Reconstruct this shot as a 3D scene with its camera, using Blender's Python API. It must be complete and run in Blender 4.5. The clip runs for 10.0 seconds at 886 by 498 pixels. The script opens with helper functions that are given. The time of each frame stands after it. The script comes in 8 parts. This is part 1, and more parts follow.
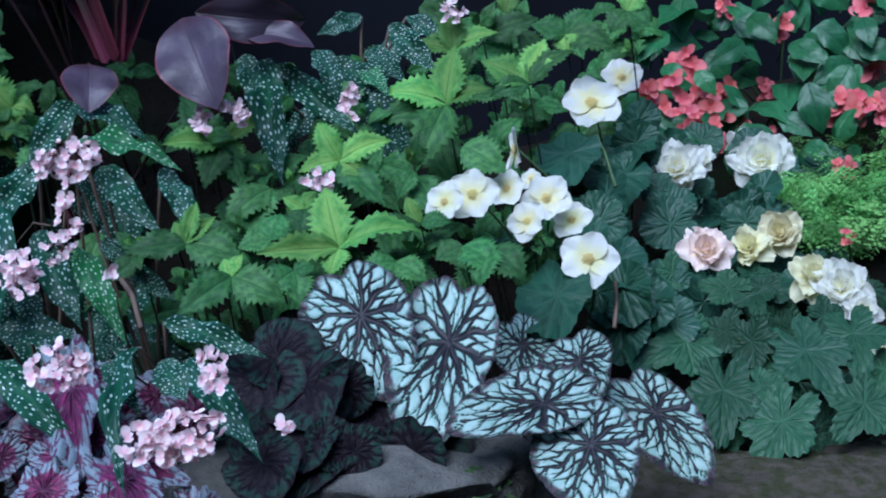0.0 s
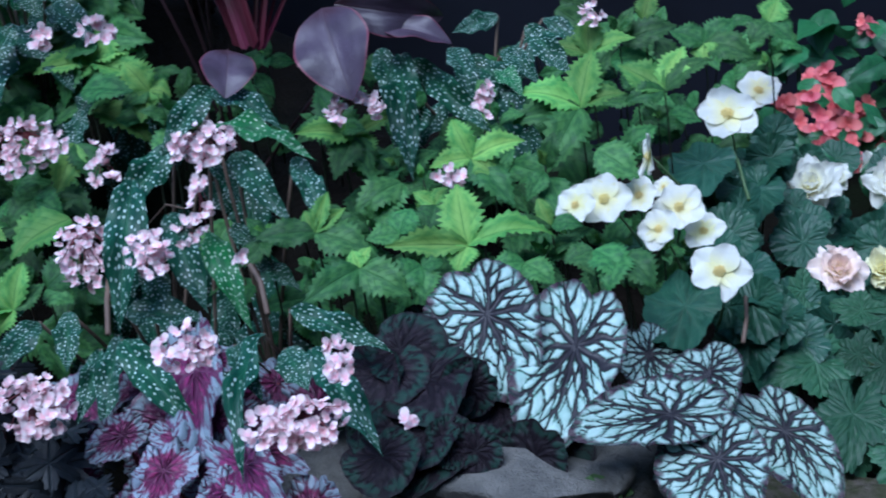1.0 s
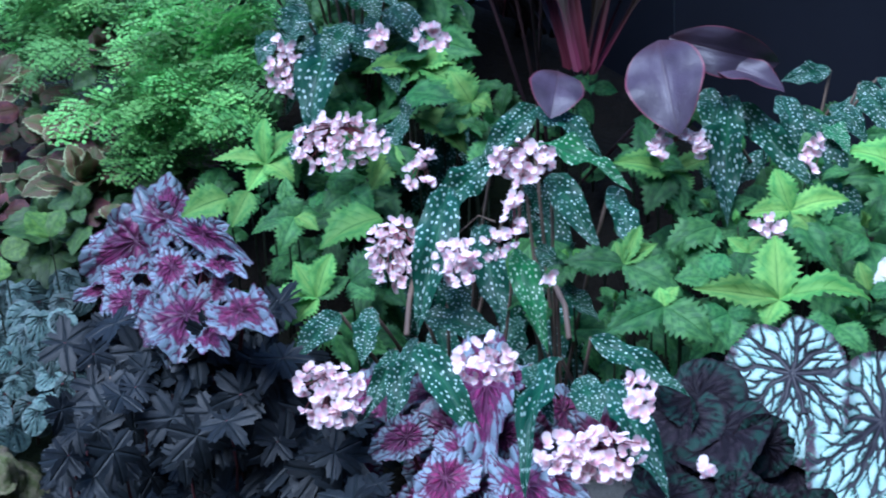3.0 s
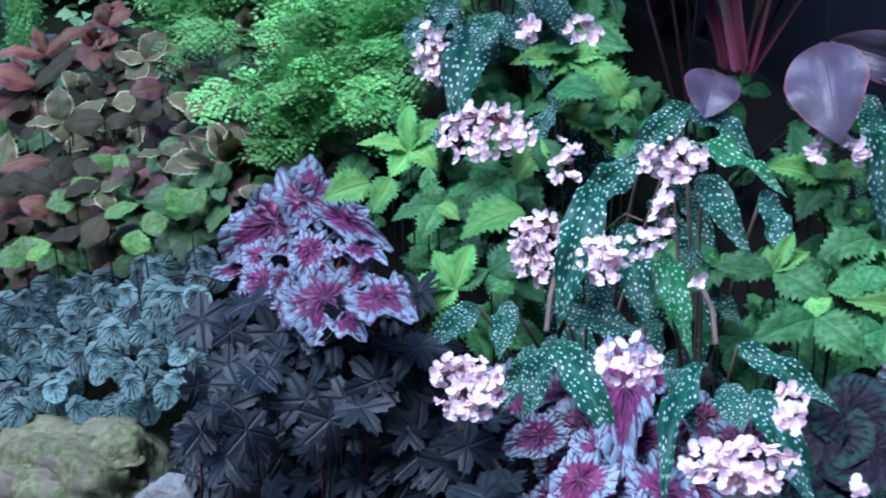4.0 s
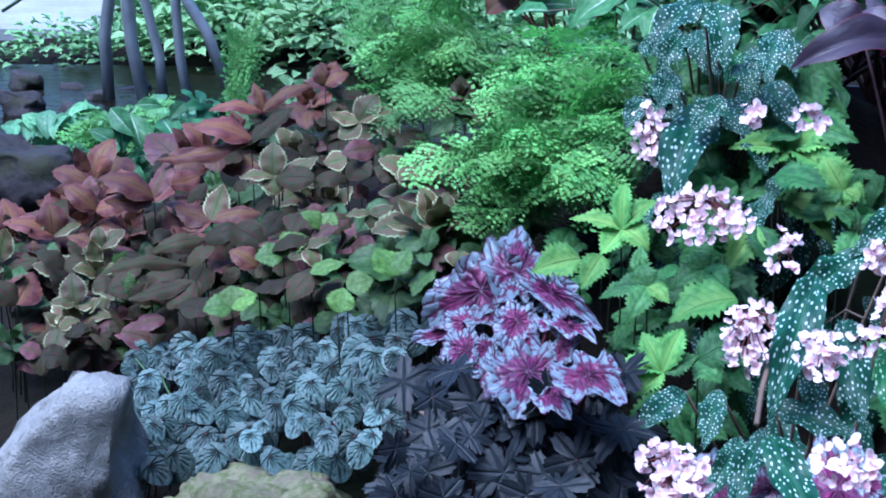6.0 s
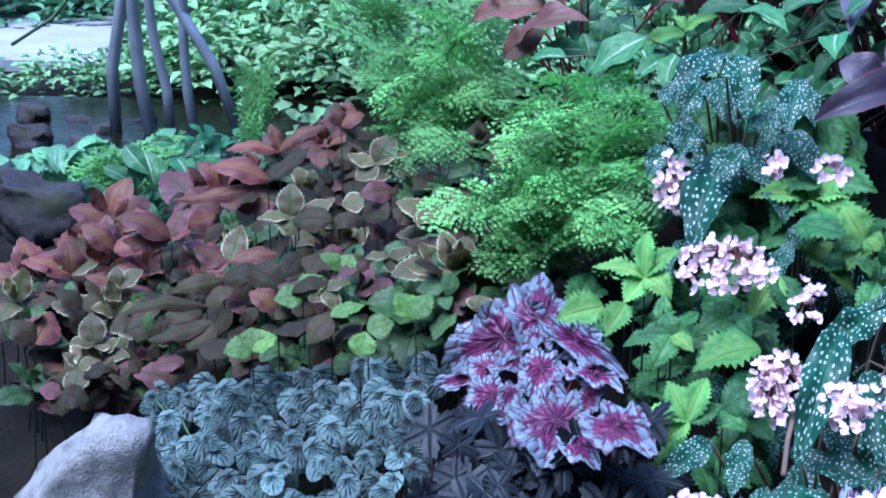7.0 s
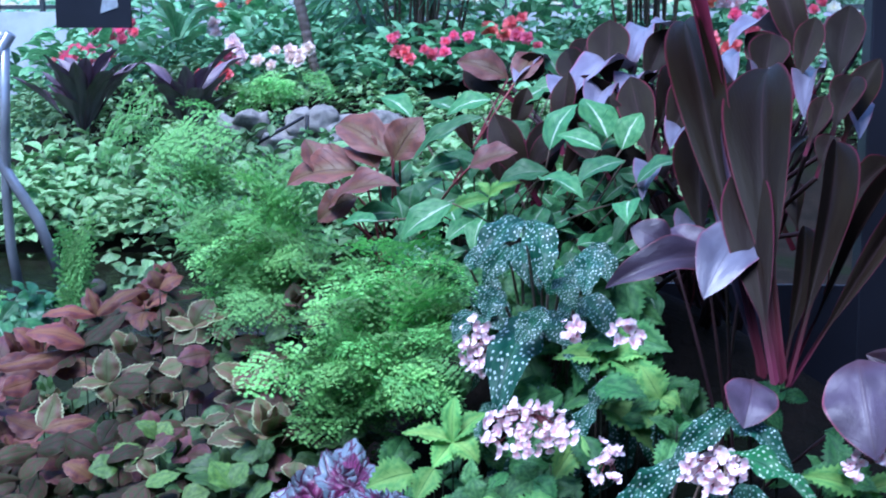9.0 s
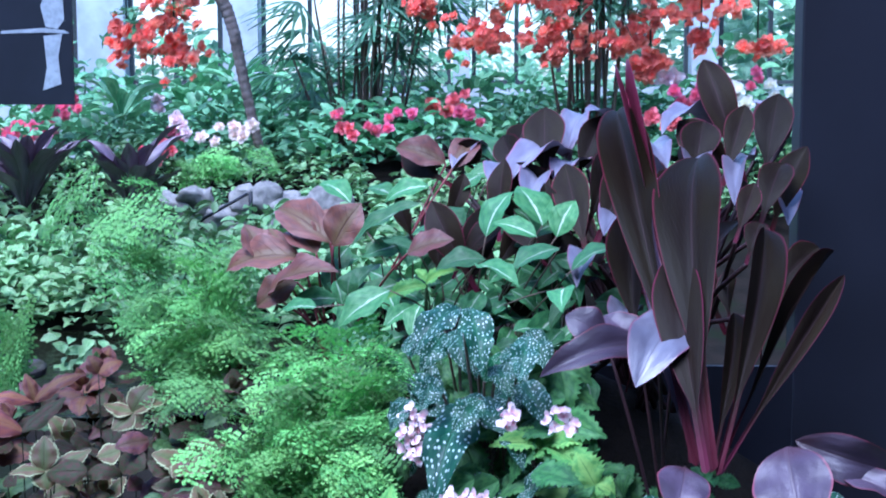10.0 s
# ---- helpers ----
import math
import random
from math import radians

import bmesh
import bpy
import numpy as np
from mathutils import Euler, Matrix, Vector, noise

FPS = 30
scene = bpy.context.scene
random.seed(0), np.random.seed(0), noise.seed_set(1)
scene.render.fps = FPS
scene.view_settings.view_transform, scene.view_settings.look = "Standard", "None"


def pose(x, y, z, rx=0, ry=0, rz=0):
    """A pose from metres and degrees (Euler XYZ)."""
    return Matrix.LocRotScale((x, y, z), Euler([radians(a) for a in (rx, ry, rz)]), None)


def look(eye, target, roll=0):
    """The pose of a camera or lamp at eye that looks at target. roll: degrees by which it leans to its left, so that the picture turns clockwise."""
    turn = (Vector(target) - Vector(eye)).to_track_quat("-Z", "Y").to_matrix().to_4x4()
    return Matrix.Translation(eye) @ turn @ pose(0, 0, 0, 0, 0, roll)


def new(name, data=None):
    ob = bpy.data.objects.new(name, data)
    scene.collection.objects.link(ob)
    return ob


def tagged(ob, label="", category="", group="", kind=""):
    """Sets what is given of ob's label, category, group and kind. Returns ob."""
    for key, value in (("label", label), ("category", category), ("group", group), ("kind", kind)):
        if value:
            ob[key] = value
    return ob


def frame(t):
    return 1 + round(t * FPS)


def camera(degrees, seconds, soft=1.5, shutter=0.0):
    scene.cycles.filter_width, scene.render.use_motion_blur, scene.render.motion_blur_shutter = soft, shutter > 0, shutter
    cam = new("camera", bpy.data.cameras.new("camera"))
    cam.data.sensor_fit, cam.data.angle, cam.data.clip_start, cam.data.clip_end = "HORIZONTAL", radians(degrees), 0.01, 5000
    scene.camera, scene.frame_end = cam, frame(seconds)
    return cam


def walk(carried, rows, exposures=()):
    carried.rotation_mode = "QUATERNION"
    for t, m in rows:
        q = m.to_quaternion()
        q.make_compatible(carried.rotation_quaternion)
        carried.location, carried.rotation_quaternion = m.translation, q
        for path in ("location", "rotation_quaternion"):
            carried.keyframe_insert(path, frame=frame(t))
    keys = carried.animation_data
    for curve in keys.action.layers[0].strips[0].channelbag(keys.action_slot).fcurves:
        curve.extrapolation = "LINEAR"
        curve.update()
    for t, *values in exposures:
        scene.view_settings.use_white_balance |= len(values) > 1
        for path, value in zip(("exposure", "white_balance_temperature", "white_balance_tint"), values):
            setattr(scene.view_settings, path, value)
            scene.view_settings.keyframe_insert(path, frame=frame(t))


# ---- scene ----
cam = camera(34.34, 10.0, soft=1.9, shutter=0.35)
# seconds, eye, yaw, pitch, roll
ROWS = [
    (0.0, 0.0000, 0.0000, 1.0000, 17.04, -22.66, -9.49),
    (0.5, -0.0071, 0.0019, 0.9878, 19.09, -22.13, -9.53),
    (1.0, -0.0260, 0.0068, 0.9851, 21.61, -21.57, -8.18),
    (1.5, -0.0399, 0.0054, 0.9836, 24.37, -21.04, -7.02),
    (2.0, -0.0499, 0.0004, 0.9845, 26.72, -20.42, -5.94),
    (2.5, -0.0641, 0.0001, 0.9780, 29.54, -19.58, -4.55),
    (3.0, -0.0817, -0.0024, 0.9780, 32.23, -19.15, -3.76),
    (4.5, -0.1304, 0.0005, 0.9611, 39.71, -18.69, -1.56),
    (5.0, -0.1380, -0.0021, 0.9592, 42.39, -17.68, -0.81),
    (5.5, -0.1405, -0.0033, 0.9607, 44.21, -16.65, -0.26),
    (7.0, -0.1656, -0.0491, 0.9984, 44.30, -14.99, -0.02),
    (7.5, -0.1597, -0.0436, 1.0103, 43.47, -13.52, 0.00),
    (8.0, -0.1465, -0.0418, 1.0206, 41.75, -12.15, 0.01),
    (8.5, -0.1345, -0.0375, 1.0309, 39.60, -10.74, 0.03),
    (9.0, -0.1187, -0.0395, 1.0425, 37.86, -9.51, -0.06),
    (9.5, -0.1066, -0.0413, 1.0555, 36.53, -8.22, -0.15),
    (10.0, -0.0983, -0.0458, 1.0677, 35.69, -6.67, -0.03),
]
EXPOSURES = [(0.0, 0.36, 4880, 9.0), (2.5, 0.90, 4760, 9.5), (5.5, 1.36, 4660, 14.0), (7.2, 1.46, 4600, 18.0), (8.5, 1.36, 4680, 18.0), (10.0, 1.54, 4700, 20.0)]
walk(cam, [(t, pose(x, y, z, 90 + p, 0, w) @ pose(0, 0, 0, 0, 0, r)) for t, x, y, z, w, p, r in ROWS], EXPOSURES)

# ---- light: a bright overcast sky over a glasshouse garden ----
SUN_UP, SUN_TURN = radians(66), radians(185)
world = bpy.data.worlds.new("world")
scene.world = world
world.use_nodes = True
sky = world.node_tree.nodes.new("ShaderNodeTexSky")
sky.sky_type, sky.sun_disc, sky.sun_elevation, sky.sun_rotation = "NISHITA", False, SUN_UP, SUN_TURN
world.node_tree.links.new(sky.outputs[0], world.node_tree.nodes["Background"].inputs[0])
world.node_tree.nodes["Background"].inputs[1].default_value = 0.12
sun = new("sun", bpy.data.lights.new("sun", "SUN"))
sun.data.energy, sun.data.angle, sun.data.color = 2.4, radians(40), (1.0, 0.97, 0.92)
sun.matrix_basis = look((0, 0, 6), Vector((0, 0, 6)) - Vector((math.sin(SUN_TURN) * math.cos(SUN_UP), math.cos(SUN_TURN) * math.cos(SUN_UP), math.sin(SUN_UP))))

rng = random.Random(7)
UP = Vector((0, 0, 1))
WALKWAY = Vector((-0.1, -0.1, 1.15))      # where visitors stand; the bed's plants lean to it


# ---- materials ----
class Nodes:
    """A material and short words for its nodes."""

    def __init__(self, name, rough=0.5, spec=0.5):
        self.mat = bpy.data.materials.new(name)
        self.mat.use_nodes = True
        self.tree = self.mat.node_tree
        self.bsdf = self.tree.nodes["Principled BSDF"]
        self.put(self.bsdf.inputs["Roughness"], rough)
        self.put(self.bsdf.inputs["Specular IOR Level"], spec)

    def put(self, socket, value):
        if isinstance(value, bpy.types.NodeSocket):
            self.tree.links.new(value, socket)
        elif isinstance(value, tuple) and len(value) == 3 and socket.type == "RGBA":
            socket.default_value = (*value, 1)
        else:
            socket.default_value = value

    def node(self, kind, **values):
        n = self.tree.nodes.new("ShaderNode" + kind)
        for k, v in values.items():
            self.put(n.inputs[k.replace("_", " ")], v)
        return n

    def m(self, op, a, b=0.0):
        n = self.tree.nodes.new("ShaderNodeMath")
        n.operation = op
        self.put(n.inputs[0], a)
        self.put(n.inputs[1], b)
        return n.outputs[0]

    def mix(self, f, a, b):
        n = self.tree.nodes.new("ShaderNodeMix")
        n.data_type = "RGBA"
        self.put(n.inputs[0], f)
        self.put(n.inputs[6], a)
        self.put(n.inputs[7], b)
        return n.outputs[2]

    def step(self, v, a, b):
        n = self.tree.nodes.new("ShaderNodeMapRange")
        n.interpolation_type = "SMOOTHSTEP"
        self.put(n.inputs[0], v)
        n.inputs[1].default_value, n.inputs[2].default_value = a, b
        return n.outputs[0]

    def uv(self):
        s = self.node("SeparateXYZ", Vector=self.node("TexCoord").outputs["UV"])
        return s.outputs[0], s.outputs[1]

    def noise(self, scale, detail=3.0, coord="Object"):
        return self.node("TexNoise", Vector=self.node("TexCoord").outputs[coord], Scale=scale, Detail=detail).outputs["Fac"]

    def attr(self, name):
        n = self.tree.nodes.new("ShaderNodeAttribute")
        n.attribute_name = name
        return n.outputs["Fac"]

    def rand(self):
        return self.node("ObjectInfo").outputs["Random"]

    def done(self, colour, bump=None, strength=0.3, depth=0.002, vary=0.35, translucent=0.0):
        hsv = self.node("HueSaturation", Color=colour, Fac=1.0)
        r = self.rand()
        self.put(hsv.inputs["Value"], self.m("ADD", 1.0 - vary / 2, self.m("MULTIPLY", r, vary)))
        self.put(hsv.inputs["Hue"], self.m("ADD", 0.49, self.m("MULTIPLY", self.m("FRACT", self.m("MULTIPLY", r, 7.3)), 0.02)))
        self.put(self.bsdf.inputs["Base Color"], hsv.outputs[0])
        if bump is not None:
            b = self.node("Bump", Height=bump, Strength=strength, Distance=depth)
            self.put(self.bsdf.inputs["Normal"], b.outputs[0])
        if translucent:
            t = self.node("BsdfTranslucent", Color=hsv.outputs[0])
            mx = self.node("MixShader", Fac=translucent)
            self.put(mx.inputs[1], self.bsdf.outputs[0])
            self.put(mx.inputs[2], t.outputs[0])
            self.put(self.tree.nodes["Material Output"].inputs[0], mx.outputs[0])
        return self.mat


def veins(n, u, v, count=7.0, slant=1.1, sharp=0.86):
    """Side veins and midrib of a long leaf: 1 on a vein."""
    a = n.m("ABSOLUTE", n.m("SUBTRACT", u, 0.5))
    f = n.m("FRACT", n.m("SUBTRACT", n.m("MULTIPLY", v, count), n.m("MULTIPLY", a, slant * count * 0.5)))
    tri = n.m("ABSOLUTE", n.m("SUBTRACT", n.m("MULTIPLY", f, 2.0), 1.0))
    side = n.step(tri, sharp, 1.0)
    mid = n.step(a, 0.035, 0.008)
    return n.m("MAXIMUM", n.m("MULTIPLY", side, 0.7), mid), a


def long_leaf(name, base, alt, vein, rim=None, rim_at=(0.40, 0.47), rough=0.5, count=7.0, translucent=0.15, spec=0.4, patch=6.0, vary=0.35, centre=None, rib=None):
    n = Nodes(name, rough, spec)
    u, v = n.uv()
    vv, a = veins(n, u, v, count)
    c = n.mix(n.step(n.noise(patch, 3.0, "UV"), 0.38, 0.62), base, alt)
    if centre:
        c = n.mix(n.step(a, 0.26, 0.05), c, centre)
    c = n.mix(n.m("MULTIPLY", vv, 0.55), c, vein)
    if rib:
        edge = n.m("ADD", a, n.m("MULTIPLY", n.m("SUBTRACT", n.noise(7.0, 4.0, "UV"), 0.5), 0.12))
        c = n.mix(n.m("MULTIPLY", n.step(edge, 0.055, 0.01), n.m("MULTIPLY", n.step(v, 0.95, 0.6), n.step(n.rand(), -0.3, 0.5))), c, rib)
    if rim:
        c = n.mix(n.step(n.m("ADD", a, n.m("MULTIPLY", n.noise(9.0, 2.0, "UV"), 0.05)), rim_at[0] + 0.025, rim_at[1] + 0.025), c, rim)
    h = n.m("SUBTRACT", n.m("MULTIPLY", n.noise(40.0, 2.0, "UV"), 0.25), vv)
    return n.done(c, h, 0.45, 0.003, vary, translucent)


def round_leaf(name, base, alt, vein, rim=None, rim_at=(0.8, 0.95), rough=0.5, translucent=0.1, spec=0.4, centre=None, centre_at=(0.28, 0.1), band=None, band_at=(0.4, 0.6), vary=0.3, relief=0.6, fringe=None):
    n = Nodes(name, rough, spec)
    vv, r = n.attr("vein"), n.attr("rim")
    wob = n.m("ADD", r, n.m("MULTIPLY", n.m("SUBTRACT", n.noise(6.0, 5.0, "UV"), 0.5), 0.55))
    c = n.mix(n.step(n.noise(8.0, 3.0, "UV"), 0.38, 0.62), base, alt)
    if band:
        c = n.mix(n.step(wob, band_at[0], band_at[1]), c, band)
    if rim:
        c = n.mix(n.step(wob, rim_at[0], rim_at[1]), c, rim)
    if centre:
        c = n.mix(n.step(wob, centre_at[0], centre_at[1]), c, centre)
    edge = n.m("ADD", vv, n.m("MULTIPLY", n.m("SUBTRACT", n.noise(42.0, 5.0, "UV"), 0.5), 0.85))
    if fringe:
        c = n.mix(n.step(n.m("ADD", edge, n.m("MULTIPLY", n.noise(11.0, 3.0, "UV"), 0.24)), 0.50, 0.62), c, fringe)
    c = n.mix(n.step(edge, 0.42, 0.62), c, vein)
    h = n.m("SUBTRACT", n.m("MULTIPLY", n.noise(34.0, 2.0, "UV"), 0.3), vv)
    return n.done(c, h, relief, 0.003, vary, translucent)


def spotted_leaf(name, base, alt, dot=(0.42, 0.53, 0.50)):
    n = Nodes(name, 0.46, 0.35)
    u, v = n.uv()
    vv, a = veins(n, u, v, 8.0, 1.4)
    co = n.node("CombineXYZ", X=n.m("ADD", n.m("MULTIPLY", u, 0.42), n.m("MULTIPLY", n.rand(), 5.0)), Y=v)
    vo = n.node("TexVoronoi")
    vo.voronoi_dimensions = "2D"
    n.put(vo.inputs["Vector"], co.outputs[0]), n.put(vo.inputs["Scale"], 16.0), n.put(vo.inputs["Randomness"], 0.7)
    size = n.m("ADD", 0.05, n.m("MULTIPLY", n.noise(9.0, 1.0, "UV"), 0.24))
    d = n.step(n.m("SUBTRACT", vo.outputs["Distance"], size), 0.05, -0.05)
    d = n.m("MULTIPLY", d, n.step(a, 0.02, 0.07))
    c = n.mix(n.step(n.noise(4.0, 3.0, "UV"), 0.35, 0.65), base, alt)
    c = n.mix(n.m("MULTIPLY", vv, 0.35), c, (0.05, 0.16, 0.07))
    c = n.mix(d, c, dot)
    h = n.m("SUBTRACT", n.m("MULTIPLY", n.noise(26.0, 2.0, "UV"), 0.25), vv)
    return n.done(c, h, 0.5, 0.003, 0.35, 0.06)


def rough_stuff(name, a, b, c, scale=6.0, rough=0.9, bump=0.6, depth=0.02):
    n = Nodes(name, rough, 0.06)
    x = n.mix(n.step(n.noise(scale, 6.0), 0.35, 0.65), a, b)
    x = n.mix(n.step(n.noise(scale * 0.3, 4.0), 0.5, 0.7), x, c)
    x = n.mix(n.m("MULTIPLY", n.step(n.noise(scale * 9.0, 3.0), 0.5, 0.8), 0.5), x, tuple(q * 0.45 for q in a))
    return n.done(x, n.m("ADD", n.noise(scale * 1.5, 6.0), n.m("MULTIPLY", n.noise(scale * 12.0, 4.0), 0.35)), bump, depth, 0.2)


def petal(name, a, b, rough=0.55, translucent=0.45, vary=0.2):
    n = Nodes(name, rough, 0.3)
    u, v = n.uv()
    c = n.mix(n.step(v, 0.05, 0.75), b, a)
    c = n.mix(n.m("MULTIPLY", n.step(n.noise(14.0, 3.0, "UV"), 0.4, 0.7), 0.25), c, tuple(q * 0.8 for q in a))
    return n.done(c, n.noise(20.0, 3.0, "UV"), 0.25, 0.002, vary, translucent)


def plain(name, colour, rough=0.6, metal=0.0, spec=0.4, scale=30.0):
    n = Nodes(name, rough, spec)
    n.put(n.bsdf.inputs["Metallic"], metal)
    c = n.mix(n.step(n.noise(scale, 4.0), 0.3, 0.7), colour, tuple(q * 0.72 for q in colour))
    return n.done(c, n.noise(scale * 3, 3.0), 0.15, 0.002, 0.12)


# Dark purple margin, painted wider to act as shadow between overlapping leaves.
SILVER = round_leaf("silver_rex_leaf", (0.43, 0.57, 0.53), (0.32, 0.47, 0.42), (0.022, 0.020, 0.026), (0.040, 0.022, 0.034), (0.84, 0.97), 0.45, 0.05, 0.35, (0.03, 0.02, 0.03), (0.16, 0.02), vary=0.25, fringe=(0.060, 0.190, 0.120))
DARKREX = round_leaf("dark_rex_leaf", (0.013, 0.010, 0.014), (0.019, 0.014, 0.019), (0.009, 0.007, 0.010), (0.014, 0.010, 0.014), (0.85, 1.0), 0.55, 0.03, 0.12, (0.010, 0.007, 0.010), (0.4, 0.2), (0.016, 0.036, 0.029), (0.6, 0.8), vary=0.8)
PURPLE = round_leaf("purple_rex_leaf", (0.20, 0.026, 0.105), (0.11, 0.015, 0.065), (0.095, 0.024, 0.065), (0.11, 0.028, 0.08), (0.95, 1.04), 0.42, 0.06, 0.5, (0.035, 0.008, 0.022), (0.26, 0.10), (0.22, 0.27, 0.32), (0.58, 0.70), vary=0.6)
STAR = round_leaf("dark_star_leaf", (0.010, 0.013, 0.016), (0.016, 0.019, 0.023), (0.014, 0.018, 0.021), None, (0.9, 1.0), 0.45, 0.02, 0.24, (0.30, 0.42, 0.38), (0.075, -0.03), vary=0.9, relief=0.5)
PEPER = round_leaf("ripple_leaf", (0.095, 0.150, 0.132), (0.055, 0.095, 0.092), (0.016, 0.028, 0.028), (0.15, 0.19, 0.18), (0.95, 1.05), 0.42, 0.03, 0.5, vary=1.1, relief=0.8)
TUBER = round_leaf("dark_tuber_leaf", (0.022, 0.075, 0.047), (0.032, 0.098, 0.058), (0.042, 0.110, 0.068), rough=0.45, relief=0.5)
TUBERG = round_leaf("green_tuber_leaf", (0.026, 0.085, 0.042), (0.042, 0.115, 0.056), (0.045, 0.12, 0.062), rough=0.5, relief=0.7, vary=0.8)
SPOT = spotted_leaf("spotted_leaf", (0.008, 0.052, 0.031), (0.015, 0.080, 0.040), (0.50, 0.62, 0.57))
SPOTY = spotted_leaf("young_spotted_leaf", (0.025, 0.16, 0.045), (0.018, 0.10, 0.038), (0.52, 0.66, 0.50))
YOUNG = long_leaf("young_coleus_leaf", (0.195, 0.400, 0.090), (0.115, 0.300, 0.070), (0.05, 0.18, 0.045), rough=0.6, vary=0.9, spec=0.22, centre=(0.22, 0.40, 0.09))
# Old leaves' green, darkened further to paint shade into gaps between shoots.
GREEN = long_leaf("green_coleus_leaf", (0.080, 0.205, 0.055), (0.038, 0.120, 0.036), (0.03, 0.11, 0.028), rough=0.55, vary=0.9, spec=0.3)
COPPERM = long_leaf("copper_coleus_leaf", (0.160, 0.054, 0.034), (0.098, 0.032, 0.036), (0.085, 0.028, 0.024), (0.215, 0.098, 0.072), (0.45, 0.5), rough=0.55, vary=0.9, spec=0.3, centre=(0.172, 0.082, 0.034))
OLIVEM = long_leaf("olive_coleus_leaf", (0.120, 0.099, 0.041), (0.125, 0.069, 0.043), (0.069, 0.047, 0.026), (0.378, 0.430, 0.215), (0.42, 0.47), 0.55, vary=0.7, spec=0.3, centre=(0.086, 0.107, 0.033))
# Bronze taken darker than the leaf itself, painting in the dark gaps around it.
BRONZE = long_leaf("bronze_coleus_leaf", (0.058, 0.027, 0.019), (0.030, 0.043, 0.013), (0.033, 0.024, 0.014), (0.096, 0.062, 0.040), (0.46, 0.5), rough=0.6, vary=1.0, spec=0.2)
ROSE = long_leaf("rose_coleus_leaf", (0.15, 0.055, 0.05), (0.105, 0.04, 0.052), (0.07, 0.025, 0.03), (0.22, 0.12, 0.10), (0.46, 0.5), rough=0.55, vary=0.7, spec=0.3, centre=(0.10, 0.06, 0.034))
# Dark copy of LIMEB: the shadow below the rosettes is in its colour.
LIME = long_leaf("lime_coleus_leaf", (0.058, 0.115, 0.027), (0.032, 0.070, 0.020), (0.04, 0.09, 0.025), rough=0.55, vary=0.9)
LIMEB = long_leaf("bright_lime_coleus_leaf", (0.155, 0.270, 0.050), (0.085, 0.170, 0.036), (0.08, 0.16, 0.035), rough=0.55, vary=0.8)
def ti_leaf(name, base, alt, rim, foot, rough=0.48, spec=0.28):
    n = Nodes(name, rough, spec)
    u, v = n.uv()
    vv, a = veins(n, u, v, 26.0)
    c = n.mix(n.step(n.noise(2.5, 3.0, "UV"), 0.35, 0.65), base, alt)
    c = n.mix(n.m("MULTIPLY", vv, 0.3), c, (0.05, 0.026, 0.03))
    c = n.mix(n.step(n.m("ADD", a, n.m("MULTIPLY", n.noise(5.0, 2.0, "UV"), 0.03)), 0.475, 0.51), c, rim)
    c = n.mix(n.step(n.m("ADD", v, n.m("MULTIPLY", n.noise(6.0, 2.0, "UV"), 0.2)), 0.36, 0.14), c, foot)
    h = n.m("SUBTRACT", n.m("MULTIPLY", n.noise(12.0, 2.0, "UV"), 0.6), n.m("MULTIPLY", vv, 0.4))
    return n.done(c, h, 0.3, 0.004, 0.7, 0.04)


CORDY = ti_leaf("dark_cordyline_leaf", (0.012, 0.0075, 0.005), (0.016, 0.012, 0.006), (0.10, 0.015, 0.03), (0.08, 0.012, 0.025), 0.5, 0.08)
# Paler copies of CORDY: sky sheen on upper faces is put into the colour.
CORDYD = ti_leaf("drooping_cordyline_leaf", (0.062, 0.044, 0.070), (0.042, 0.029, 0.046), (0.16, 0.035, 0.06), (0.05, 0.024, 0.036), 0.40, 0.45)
CORDYG = ti_leaf("sheen_cordyline_leaf", (0.21, 0.20, 0.25), (0.13, 0.115, 0.155), (0.26, 0.09, 0.14), (0.14, 0.08, 0.11), 0.32, 0.8)
CORDYF = ti_leaf("mauve_cordyline_leaf", (0.14, 0.10, 0.14), (0.06, 0.04, 0.055), (0.14, 0.04, 0.07), (0.05, 0.025, 0.035), 0.4, 0.5)
CORDYP = ti_leaf("pink_cordyline_leaf", (0.22, 0.035, 0.085), (0.36, 0.06, 0.15), (0.50, 0.12, 0.24), (0.16, 0.03, 0.06))
WHITERIB = long_leaf("white_ribbed_leaf", (0.042, 0.140, 0.048), (0.075, 0.200, 0.068), (0.05, 0.15, 0.05), None, (0.44, 0.5), 0.48, 6.0, 0.1, 0.28, vary=0.9, rib=(0.36, 0.46, 0.34))
WING = long_leaf("wing_begonia_leaf", (0.035, 0.14, 0.055), (0.05, 0.18, 0.065), (0.02, 0.09, 0.04), rough=0.33, count=6.0, spec=0.5, vary=0.5)
# Bright and dark tones imitate highlights and shaded gaps in the fern mounds.
FERN = long_leaf("maidenhair_leaflet", (0.33, 0.62, 0.17), (0.11, 0.33, 0.08), (0.10, 0.28, 0.065), rough=0.55, translucent=0.25, vary=1.1)
TALLC = long_leaf("tall_copper_leaf", (0.17, 0.065, 0.045), (0.12, 0.05, 0.04), (0.08, 0.03, 0.03), (0.22, 0.09, 0.08), (0.46, 0.5), rough=0.5, vary=0.6, centre=(0.12, 0.07, 0.03))
HEDGE = long_leaf("hedge_leaf", (0.125, 0.29, 0.10), (0.26, 0.41, 0.18), (0.08, 0.20, 0.06), (0.42, 0.52, 0.30), (0.44, 0.5), rough=0.5, vary=0.9)
